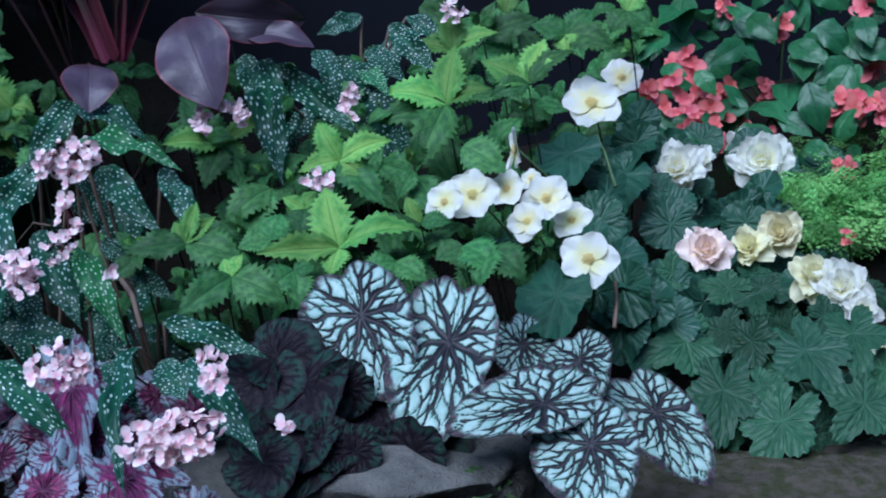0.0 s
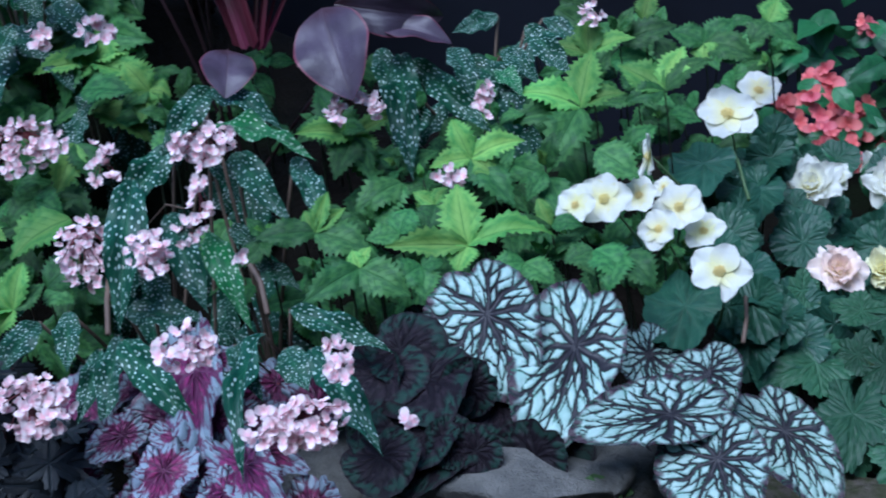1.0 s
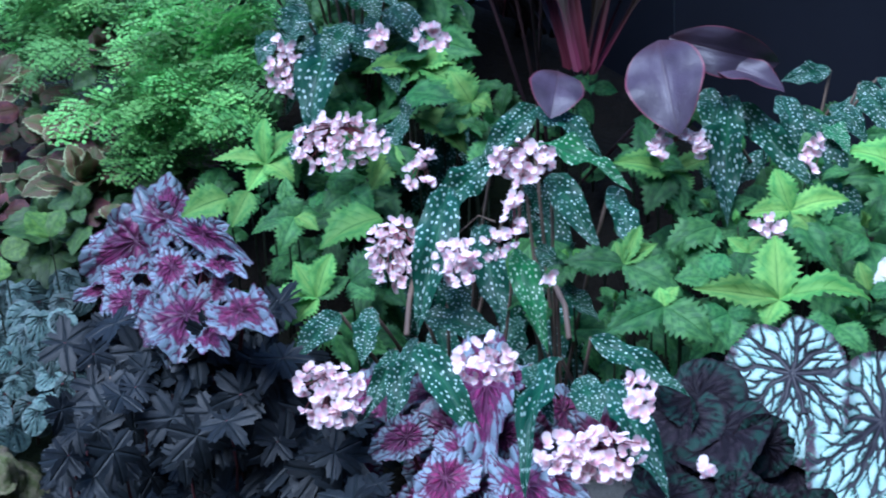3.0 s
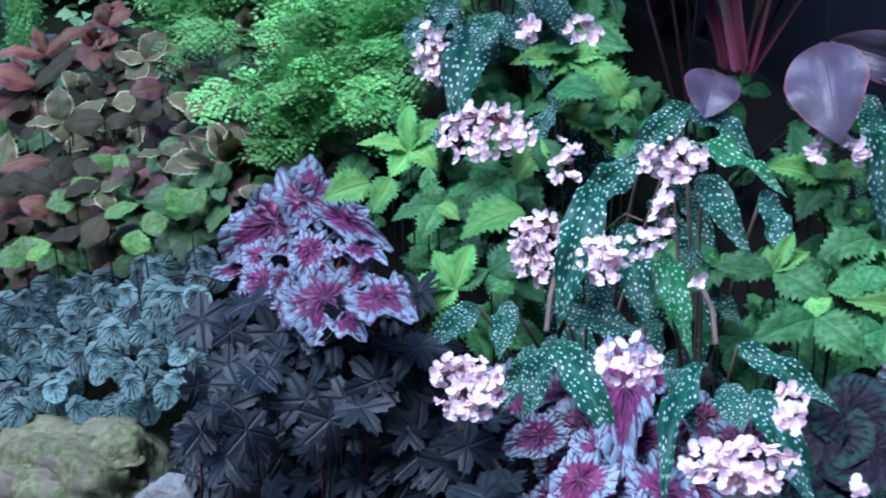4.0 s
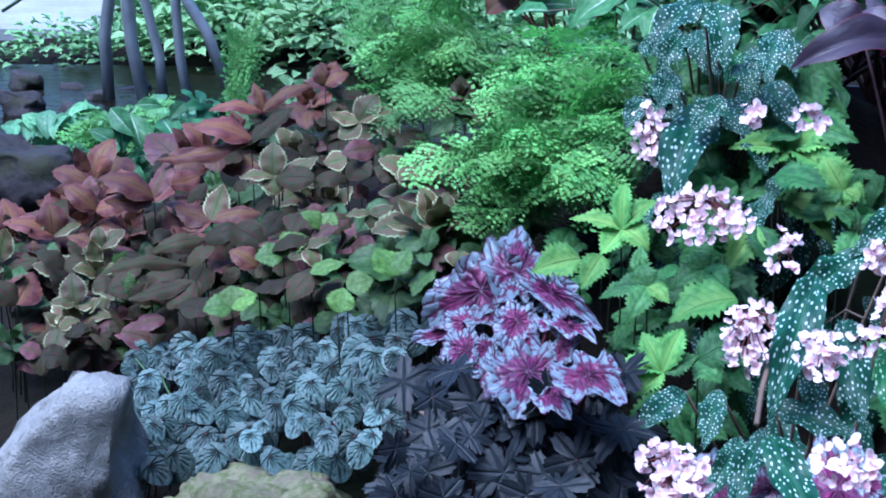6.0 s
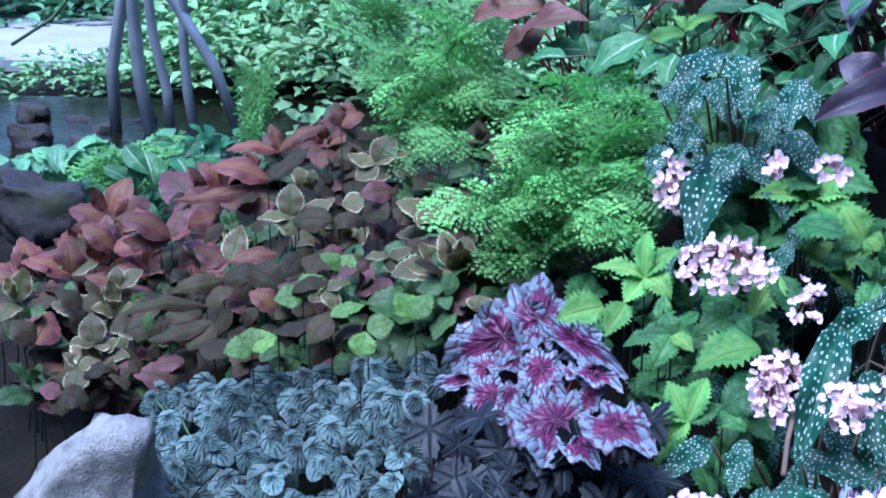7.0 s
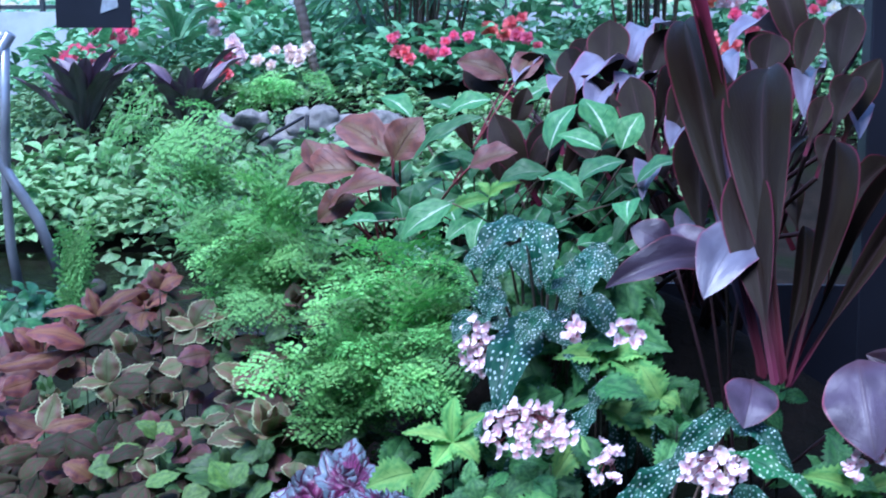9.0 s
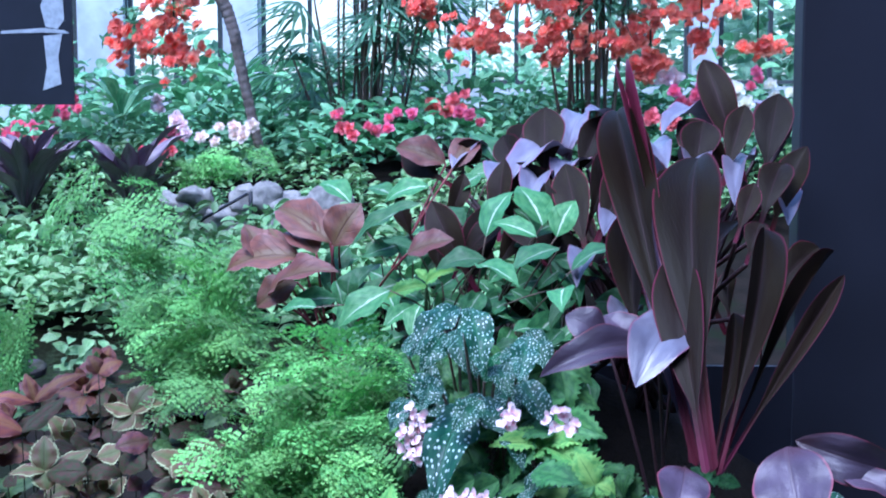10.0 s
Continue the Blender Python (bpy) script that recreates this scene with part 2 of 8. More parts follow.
FAR = long_leaf("far_leaf", (0.11, 0.28, 0.13), (0.20, 0.40, 0.20), (0.03, 0.1, 0.05), rough=0.45, vary=0.8)
PALM = long_leaf("palm_leaf", (0.08, 0.19, 0.11), (0.12, 0.25, 0.14), (0.06, 0.14, 0.08), rough=0.42, translucent=0.3, vary=0.8)
OUTLEAF = long_leaf("outside_leaf", (0.24, 0.46, 0.28), (0.36, 0.55, 0.36), (0.15, 0.32, 0.18), rough=0.5, translucent=0.4, vary=0.8)
WHITEP = petal("white_petal", (1.0, 1.0, 0.94), (0.96, 0.92, 0.52), translucent=0.38, vary=0.03)
PEACHP = petal("peach_petal", (0.97, 0.82, 0.76), (0.96, 0.86, 0.55), translucent=0.25)
YELLOWP = petal("yellow_petal", (0.97, 0.94, 0.66), (0.95, 0.86, 0.42), translucent=0.25)
REDP = petal("coral_petal", (0.86, 0.24, 0.25), (0.68, 0.10, 0.12), translucent=0.25, vary=0.4)
ORANGEP = petal("scarlet_petal", (1.0, 0.40, 0.30), (0.95, 0.18, 0.12), translucent=0.6, vary=0.35)
PINKP = petal("pink_petal", (1.0, 0.86, 0.87), (0.94, 0.55, 0.62), translucent=0.22, vary=0.25)
ROSEP = petal("rose_petal", (0.80, 0.22, 0.34), (0.75, 0.15, 0.25), vary=0.5)
STAMEN = plain("stamen", (0.93, 0.78, 0.32), 0.7)
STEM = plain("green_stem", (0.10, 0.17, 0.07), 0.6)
STEMR = plain("red_stem", (0.22, 0.05, 0.06), 0.5)
STEMB = plain("brown_stem", (0.17, 0.12, 0.09), 0.7)
# Dark stem copies: shade on stalks beneath the leaves is put into the colour.
STEMD = plain("dark_stem", (0.040, 0.016, 0.020), 0.6)
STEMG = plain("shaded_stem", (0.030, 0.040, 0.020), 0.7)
SOIL = rough_stuff("soil", (0.010, 0.009, 0.007), (0.016, 0.013, 0.010), (0.009, 0.013, 0.006), 9.0)
STONE = rough_stuff("stone", (0.20, 0.195, 0.185), (0.28, 0.27, 0.25), (0.14, 0.135, 0.125), 34.0, 0.85, 0.9, 0.006)
PALESTONE = rough_stuff("pale_stone", (0.27, 0.265, 0.25), (0.36, 0.35, 0.33), (0.18, 0.175, 0.165), 30.0, 0.85, 1.0, 0.010)
EDGESTONE = rough_stuff("edge_stone", (0.13, 0.127, 0.12), (0.19, 0.183, 0.17), (0.09, 0.087, 0.08), 38.0, 0.85, 1.0, 0.008)
BROWNSTONE = rough_stuff("brown_stone", (0.17, 0.145, 0.12), (0.09, 0.095, 0.05), (0.125, 0.105, 0.092), 60.0, 0.95, 1.0, 0.012)
WETSTONE = rough_stuff("wet_stone", (0.045, 0.042, 0.045), (0.07, 0.06, 0.06), (0.05, 0.055, 0.03), 45.0, 0.5, 0.9, 0.006)
MOSSY = rough_stuff("mossy_stone", (0.30, 0.28, 0.17), (0.15, 0.18, 0.075), (0.22, 0.18, 0.14), 85.0, 0.95, 0.9, 0.009)


# ---- shapes ----
def mesh_of(name, verts, faces, mats, uvs=None, attrs=None, slots=None, smooth=True):
    me = bpy.data.meshes.new(name)
    me.from_pydata(verts, [], faces)
    for mt in mats if isinstance(mats, (list, tuple)) else [mats]:
        me.materials.append(mt)
    if uvs:
        layer = me.uv_layers.new(name="UVMap")
        idx = np.empty(len(me.loops), dtype=np.int32)
        me.loops.foreach_get("vertex_index", idx)
        layer.data.foreach_set("uv", np.array(uvs, dtype=np.float32)[idx].ravel())
    for k, vals in (attrs or {}).items():
        me.attributes.new(k, "FLOAT", "POINT").data.foreach_set("value", np.array(vals, dtype=np.float32))
    if slots:
        me.polygons.foreach_set("material_index", slots)
    if smooth:
        me.polygons.foreach_set("use_smooth", [True] * len(me.polygons))
    me.update()
    return me


def strip_mesh(name, mat, width, nv=16, cols=6, teeth=0, tooth=0.08, arch=0.8, fold=0.15, droop=0.0, wave=0.0, seed=0, bow=0.0, jig=0.0):
    """A long leaf from (0,0,0) to (0,1,0); width(v) is its outline, 1 at its widest."""
    r = random.Random(seed)
    ys, zs, y, z = [0.0], [0.0], 0.0, 0.0
    for i in range(nv):
        a = arch * (0.5 - ((i + 0.5) / nv) ** 1.3)
        y, z = y + math.cos(a) / nv, z + math.sin(a) / nv
        ys.append(y), zs.append(z)
    turn = math.atan2(z, y)
    L = math.hypot(y, z)
    c, s = math.cos(-turn) / L, math.sin(-turn) / L
    verts, uvs, faces = [], [], []
    ph = r.uniform(0, 6)
    for i in range(nv + 1):
        v = i / nv
        yy, zz = ys[i] * c - zs[i] * s, ys[i] * s + zs[i] * c
        hw = 0.5 * width(v)
        for j in range(cols + 1):
            t = 2 * j / cols - 1
            k = 1.0
            back = 0.0
            if teeth and abs(t) > 0.99 and 0 < i < nv:
                k = 1.0 + (tooth if i % 2 else -tooth)
                back = -0.25 / nv if i % 2 == 0 else 0.2 / nv
            x = t * hw * k + bow * math.sin(v * math.pi) * 0.3
            up = fold * abs(t) * hw - droop * t * t * hw + wave * abs(t) * math.sin(v * 14 + ph + (1.3 if t > 0 else 0)) * hw
            verts.append((x, yy + back + abs(t) ** 2 * hw * 0.10, zz + up + r.uniform(-jig, jig)))
            uvs.append((0.5 + 0.5 * t, v))
    for i in range(nv):
        for j in range(cols):
            a = i * (cols + 1) + j
            faces.append((a, a + 1, a + cols + 2, a + cols + 1))
    return mesh_of(name, verts, faces, mat, uvs)


def round_mesh(name, mat, outline, nr=6, na=40, angles=(0,), sharp=0.03, side=0, cup=0.1, wave=0.0, waves=5, pucker=0.0, seed=0, droop=0.0, bend_=0.0):
    """A leaf whose stalk meets it at (0,0,0), tip towards +y; outline(a) gives its reach at angle a from the tip."""
    r = random.Random(seed)
    ph = r.uniform(0, 6)
    verts, uvs, vein, rim, faces = [(0, 0, 0)], [(0.5, 0.5)], [1.0], [0.0], []

    def closeness(x, y, q, ang):
        best = 0.0
        for b in angles:
            d = (ang - b + math.pi) % (2 * math.pi) - math.pi
            along, off = q * math.cos(d), abs(q * math.sin(d))
            if along <= 0:
                continue
            w = max(0.014, sharp * (1.15 - 0.85 * min(1, along * 1.7)))
            best = max(best, math.exp(-(off / w) ** 2))
            if side and along > 0.05:
                f = (along - off * 1.15) * side
                g = abs((f % 1.0) - 0.5) * 2
                reach = max(0.0, 1 - off / (0.22 + 0.15 * along))
                best = max(best, (0.30 + 0.7 * reach ** 0.6) * math.exp(-((1 - g) / 0.27) ** 2) * (1 if reach > 0 else 0))
        return best

    for i in range(1, nr + 1):
        k = i / nr
        for j in range(na):
            a = 2 * math.pi * j / na - math.pi
            R = outline(a)
            q = R * k
            x, y = q * math.sin(a), q * math.cos(a)
            wob = noise.noise(Vector((x * 7 + seed * 3.1, y * 7, 0.5)))
            v = closeness(x, y, q, a + bend_ * wob) * (1.0 + 0.3 * wob)
            z = cup * k * k * R + wave * k ** 2 * R * math.sin(waves * a + ph) - pucker * v * (1 - 0.5 * k) - droop * max(0.0, y) ** 2
            verts.append((x, y, z)), uvs.append((0.5 + x, 0.5 + y)), vein.append(v), rim.append(k)
    for j in range(na):
        faces.append((0, 1 + (j + 1) % na, 1 + j))
    for i in range(nr - 1):
        for j in range(na):
            a, b = 1 + i * na + j, 1 + i * na + (j + 1) % na
            faces.append((a, b, b + na, a + na))
    return mesh_of(name, verts, faces, mat, uvs, {"vein": vein, "rim": rim})


def tube(name, pts, r0, r1, mat, sides=5, parent=None, label=""):
    verts, faces = [], []
    pts = [Vector(p) for p in pts]
    for i, p in enumerate(pts):
        d = (pts[min(i + 1, len(pts) - 1)] - pts[max(i - 1, 0)]).normalized()
        a = d.orthogonal().normalized()
        b = d.cross(a)
        r = r0 + (r1 - r0) * i / (len(pts) - 1)
        for k in range(sides):
            t = 2 * math.pi * k / sides
            verts.append(p + (a * math.cos(t) + b * math.sin(t)) * r)
    for i in range(len(pts) - 1):
        for k in range(sides):
            q = i * sides
            faces.append((q + k, q + (k + 1) % sides, q + sides + (k + 1) % sides, q + sides + k))
    faces.append(tuple(range(sides))[::-1])
    faces.append(tuple(range(len(verts) - sides, len(verts))))
    return mesh_of(name, verts, faces, mat)


def bend(a, b, sag=0.0, n=6, lift=0.0):
    a, b = Vector(a), Vector(b)
    mid = (a + b) / 2 + Vector((0, 0, lift)) + (b - a).cross(UP) * sag
    return [a * (1 - t) ** 2 + mid * 2 * t * (1 - t) + b * t * t for t in (i / n for i in range(n + 1))]


def thing(name, where, label, category, group="", kind=""):
    ob = new(name)
    ob.empty_display_size = 0.05
    ob.matrix_basis = Matrix.Translation(where)
    return tagged(ob, label, category, group, kind)


def part(name, me, parent, m=None, label=""):
    ob = new(name, me)
    ob.parent = parent
    base = parent.matrix_basis
    up = parent.parent
    while up:
        base = up.matrix_basis @ base
        up = up.parent
    ob.matrix_basis = base.inverted() @ (m if m is not None else Matrix())
    return tagged(ob, label)


def solid(name, bm, mat, label="", category="", kind="", group="", m=None):
    me = bpy.data.meshes.new(name)
    bm.to_mesh(me)
    bm.free()
    for mt in mat if isinstance(mat, (list, tuple)) else [mat]:
        me.materials.append(mt)
    ob = new(name, me)
    if m is not None:
        ob.matrix_basis = m
    return tagged(ob, label, category, group, kind)


def frame_of(y, facing, roll=0.0):
    y = Vector(y).normalized()
    z = Vector(facing)
    z = (z - y * z.dot(y))
    z = z.normalized() if z.length > 1e-4 else y.orthogonal().normalized()
    x = y.cross(z)
    m = Matrix((x, y, z)).transposed().to_4x4()
    return m @ pose(0, 0, 0, 0, roll, 0)


def facing_at(p, lift=0.7):
    d = (WALKWAY - Vector(p)).normalized()
    return (d + UP * lift).normalized()


# the planted bank: the middle and width of each rise
MOUNDS = ((-1.50, 1.85, 0.20, 0.20), (-1.15, 2.02, 0.46, 0.32), (-0.78, 1.60, 0.26, 0.17), (-1.75, 1.95, 0.28, 0.28), (-0.50, 1.85, 0.16, 0.20), (-1.30, 1.55, 0.16, 0.16), (-0.48, 1.25, 0.13, 0.15), (-2.05, 1.60, 0.12, 0.25))


def soil_z(x, y):
    """Height of the ground: a planted bank behind a stone edge, a stream behind it, and banks beyond."""
    z = 0.02
    for cx, cy, h, w in MOUNDS:
        z += h * math.exp(-((x - cx) ** 2 + (y - cy) ** 2) / (2 * w * w))
    far = math.hypot(x, y)
    b = min(1, max(0, (far - 6.4) / 2.8)) * min(1, max(0, (-x - 1.0) / 0.5)) * min(1, max(0, (x * 0.812 + y * 0.583 + 3.3) / 0.8))
    return z + 0.55 * b * b * (3 - 2 * b)


# ---- leaf shapes, shared between alike leaves ----
oval = lambda p, q: (lambda v: max(0.0, (math.sin(math.pi * v ** p)) ** q))
round_w = lambda v: max(0.0, math.sin(math.pi * min(1, v * 0.97 + 0.03) ** 0.74)) ** 0.86
coleus_w = lambda v: max(0.0, math.sin(math.pi * min(1, v * 0.98 + 0.02) ** 0.66)) ** 1.0
wing_w = lambda v: max(0.0, math.sin(math.pi * min(1, v + 0.02) ** 0.70)) ** 0.95 * (1 + 0.06 * math.sin(v * 23))
smooth = lambda t: (lambda q: q * q * (3 - 2 * q))(min(1.0, max(0.0, t)))
lance_w = lambda v: max(0.16 - 0.06 * v, max(0.0, math.sin(math.pi * min(1.0, max(0.0, (v - 0.2) / 0.8)) ** 1.05)) ** 0.95) * (1.0 if v < 0.97 else max(0.05, (1 - v) / 0.03))


def heart(tip=0.72, side_=0.5, back=0.42, skew=0.0, rag=0.0, seed=0, point=1.6):
    r = random.Random(seed)
    ph = [r.uniform(0, 6) for _ in range(3)]

    def f(a):
        b = abs(a) / math.pi
        R = side_ + (tip - side_) * max(0.0, 1 - b * 2.6) ** point
        if b > 0.45:
            R += (back - side_) * min(1, (b - 0.45) / 0.3)
        if b > 0.88:
            R *= 1 - 0.22 * ((b - 0.88) / 0.12) ** 1.5
        R *= 1 + skew * math.sin(a)
        return R * (1 + rag * (math.sin(17 * a + ph[0]) * 0.5 + math.sin(29 * a + ph[1]) * 0.5))
    return f


def low_oval(rx, ry, oy):
    """A round leaf whose stalk meets it near its lower edge."""
    def f(a):
        s, c = math.sin(a) / rx, math.cos(a) / ry
        A, B, C = s * s + c * c, -2 * c * oy / ry, (oy / ry) ** 2 - 1
        R = (-B + math.sqrt(max(0.0, B * B - 4 * A * C))) / (2 * A)
        return R * (1 - 0.25 * max(0.0, abs(a) / math.pi - 0.9) * 10) * (1 + 0.10 * max(0.0, math.cos(a)) ** 12)
    return f


def lobed(n=5, deep=0.45, tip=0.6, seed=0, jag=0.06):
    def f(a):
        b = abs(a) / math.pi
        k = abs(math.cos(a * n / 2.0)) ** 0.9
        R = tip * ((1 - deep) + deep * k) * (1 - 0.25 * b)
        R *= 1 + jag * math.sin(31 * a)
        if b > 0.93:
            R *= 0.35 + 0.65 * (1 - b) / 0.07
        return R
    return f


def fan(*deg):
    return [radians(d) for d in deg]


REX_V = fan(0, 34, -34, 72, -72, 112, -112, 150, -150)
MESH = {
    "silver": [round_mesh("silver_leaf", SILVER, heart(0.76, 0.50, 0.47, sk, 0.012, i, 1.5), 30, 220, REX_V, 0.034, 7.0, 0.05, 0.035, 4, 0.020, i, 0.25, 0.16) for i, sk in enumerate((0.12, -0.12, 0.04))],
    "darkrex": [round_mesh("dark_leaf", DARKREX, heart(0.66, 0.5, 0.44, sk, 0.02, i), 10, 70, REX_V, 0.03, 6.0, 0.08, 0.05, 5, 0.008, i, 0.3, 0.12) for i, sk in enumerate((0.08, -0.08))],
    "purple": [round_mesh("purple_leaf", PURPLE, heart(0.66, 0.50, 0.46, sk, 0.05, i, 1.3), 16, 120, REX_V, 0.020, 6.0, 0.10, 0.13, 6, 0.03, i, 0.35, 0.12) for i, sk in enumerate((0.12, -0.12, 0.0))],
    "star": [round_mesh("star_leaf", STAR, lobed(6, 0.56, 0.60, i, 0.07), 6, 120, fan(0, 60, -60, 120, -120, 178), 0.022, 0, 0.02, 0.10, 3, 0.004, i, 0.6) for i in range(3)],
    "peper": [round_mesh("ripple_leaf", PEPER, low_oval(0.47, 0.54, 0.27), 10, 66, fan(0, 17, -17, 36, -36, 60, -60, 95, -95), 0.020, 0, -0.10, 0.03, 3, 0.020, i, 0.05, 0.1) for i in range(3)],
    "tuber": [round_mesh("dark_round_leaf", TUBER, heart(0.56, 0.5, 0.48, 0.06, 0.045, i), 8, 72, fan(0, 45, -45, 95, -95, 145, -145), 0.025, 5.0, 0.04, 0.10, 5, 0.02, i, 0.3) for i in range(2)],
    "tuberg": [round_mesh("lobed_leaf", TUBERG, lobed(5, 0.34, 0.66, i, 0.045), 9, 100, fan(0, 72, -72, 144, -144), 0.028, 6.0, 0.06, 0.05, 4, 0.012, i, 0.5) for i in range(3)],
    "spot": [strip_mesh("spotted_leaf", SPOT, wing_w, 20, 6, 0, 0, a, 0.32, 0.2, w, i) for i, (a, w) in enumerate(((0.9, 0.13), (0.5, 0.17), (1.3, 0.12), (0.2, 0.15)))],
    "spoty": [strip_mesh("young_spotted_leaf", SPOTY, wing_w, 16, 6, 0, 0, 0.8, 0.2, 0.1, 0.15, 5)],
    "young": [strip_mesh("young_leaf", YOUNG, coleus_w, 20, 6, 1, 0.16, a, 0.5, 0.25, 0.08, i) for i, a in enumerate((0.8, 1.3, 0.4))],
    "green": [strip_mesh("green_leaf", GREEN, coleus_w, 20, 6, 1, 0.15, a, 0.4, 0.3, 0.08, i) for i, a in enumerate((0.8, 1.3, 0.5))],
    "copper": [strip_mesh("copper_leaf", COPPERM, round_w, 14, 6, 1, 0.03, a, 0.22, 0.3, 0.06, i) for i, a in enumerate((0.7, 1.2, -0.4))],
    "olive": [strip_mesh("olive_leaf", OLIVEM, round_w, 18, 6, 1, 0.06, a, 0.22, 0.25, 0.07, i) for i, a in enumerate((0.7, 1.2, -0.4))],
    "bronze": [strip_mesh("bronze_leaf", BRONZE, round_w, 14, 6, 1, 0.03, a, 0.2, 0.3, 0.06, i) for i, a in enumerate((0.6, 1.2, 0.2))] + [strip_mesh("rose_leaf", ROSE, round_w, 14, 6, 1, 0.04, a, 0.2, 0.25, 0.06, i) for i, a in enumerate((0.7,))],
    "lime": [strip_mesh("lime_leaf", LIME, round_w, 14, 6, 1, 0.05, a, 0.2, 0.2, 0.07, i) for i, a in enumerate((0.6, 1.2, 0.2))],
    "limeb": [strip_mesh("bright_lime_leaf", LIMEB, round_w, 14, 6, 1, 0.05, a, 0.3, 0.2, 0.07, i) for i, a in enumerate((0.6, 1.2, 0.2))],
    "cordy": [strip_mesh("cordyline_leaf", CORDY, lance_w, 28, 8, 0, 0, a, 0.10, f, w, i) for i, (a, w, f) in enumerate(((0.35, 0.012, 0.03), (0.6, 0.018, -0.03), (1.0, 0.02, 0.02)))],
    "cordyp": [strip_mesh("young_cordyline_leaf", CORDYP, lance_w, 24, 6, 0, 0, 0.3, 0.7, 0, 0.03, 3)],
    "mauve": [strip_mesh("mauve_leaf", CORDYF, lance_w, 14, 4, 0, 0, a, 0.2, 0.1, 0.05, i) for i, a in enumerate((0.5, 1.0))],
    "strap": [strip_mesh("strap_leaf", FAR, lance_w, 12, 4, 0, 0, a, 0.2, 0.1, 0.03, i) for i, a in enumerate((1.0, 1.6))],
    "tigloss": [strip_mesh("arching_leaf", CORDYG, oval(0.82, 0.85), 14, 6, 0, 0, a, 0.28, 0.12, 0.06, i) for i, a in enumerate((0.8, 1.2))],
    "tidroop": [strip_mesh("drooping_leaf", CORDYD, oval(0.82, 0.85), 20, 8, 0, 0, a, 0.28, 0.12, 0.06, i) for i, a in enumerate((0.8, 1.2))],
    "whiterib": [strip_mesh("white_ribbed_leaf", WHITERIB, oval(0.72, 1.05), 14, 6, 0, 0, a, 0.25, 0.1, 0.06, i) for i, a in enumerate((0.6, 1.0))],
    "tallcopper": [strip_mesh("tall_copper_leaf", TALLC, oval(0.75, 0.95), 14, 6, 0, 0, a, 0.3, 0.1, 0.08, i) for i, a in enumerate((0.6, 1.0))],
    "wing": [strip_mesh("wing_leaf", WING, wing_w, 14, 6, 0, 0, a, 0.2, 0.15, 0.06, i) for i, a in enumerate((0.6, 1.0))],
    "hedge": [strip_mesh("hedge_leaf", HEDGE, oval(0.75, 0.9), 6, 2, 0, 0, a, 0.3, 0, 0.0, i) for i, a in enumerate((0.6, 1.1))],
    "far": [strip_mesh("far_leaf", FAR, oval(0.75, 0.8), 6, 2, 0, 0, a, 0.3, 0, 0.0, i) for i, a in enumerate((0.6, 1.1))],
}


def place_leaf(kind, plant, base, tip, width, roll=0.0, lift=0.7, name="leaf", stem=None, stem_mat=None, k=None, round_=False, thick=0.0016):
    """One leaf of a plant from base to tip, turned to the light and the walkway, with its stalk."""
    b, t = Vector(base), Vector(tip)
    d = t - b
    ms = MESH[kind]
    me = ms[k if k is not None else rng.randrange(len(ms))]
    m = frame_of(d, facing_at(b, lift), roll + rng.uniform(-16, 16))
    L = d.length
    if round_:
        sy = max(L / 0.72, width * 0.8)
        m = Matrix.Translation(b) @ m @ Matrix.Diagonal((width, sy, (width + sy) / 2, 1))
    else:
        m = Matrix.Translation(b) @ m @ Matrix.Diagonal((width, L, L, 1))
    part(name, me, plant, m)
    if stem is not None:
        part("stalk", tube("stalk", bend(b - m.to_3x3().col[2].normalized() * (0.008 if round_ else 0.0), stem, rng.uniform(-0.15, 0.15), 6, 0.03), thick, thick * 1.3, stem_mat or STEM), plant)


def root_of(rows, back=0.10):
    c = sum((Vector(r[:3]) for r in rows), Vector()) / len(rows)
    away = (c - WALKWAY)
    away.z = 0
    c = c + away.normalized() * back
    return Vector((c.x, c.y, soil_z(c.x, c.y)))


def leafy(name, kind, rows, label, category, stem_mat=STEM, round_=False, lift=0.7, stalks=True, pick=None, back=0.10, thick=0.0016, group=""):
    root = root_of(rows, back)
    p = thing(name, root, label, category, group)
    for i, (x, y, z, a, b, c, w, roll) in enumerate(rows):
        kd = pick[i] if pick and i in pick else kind
        s = root + Vector((rng.uniform(-0.03, 0.03), rng.uniform(-0.03, 0.03), rng.uniform(0, 0.04)))
        place_leaf(kd, p, (x, y, z), (a, b, c), w, roll, lift, stem=s if stalks else None, stem_mat=stem_mat, round_=round_, thick=thick)
    return p


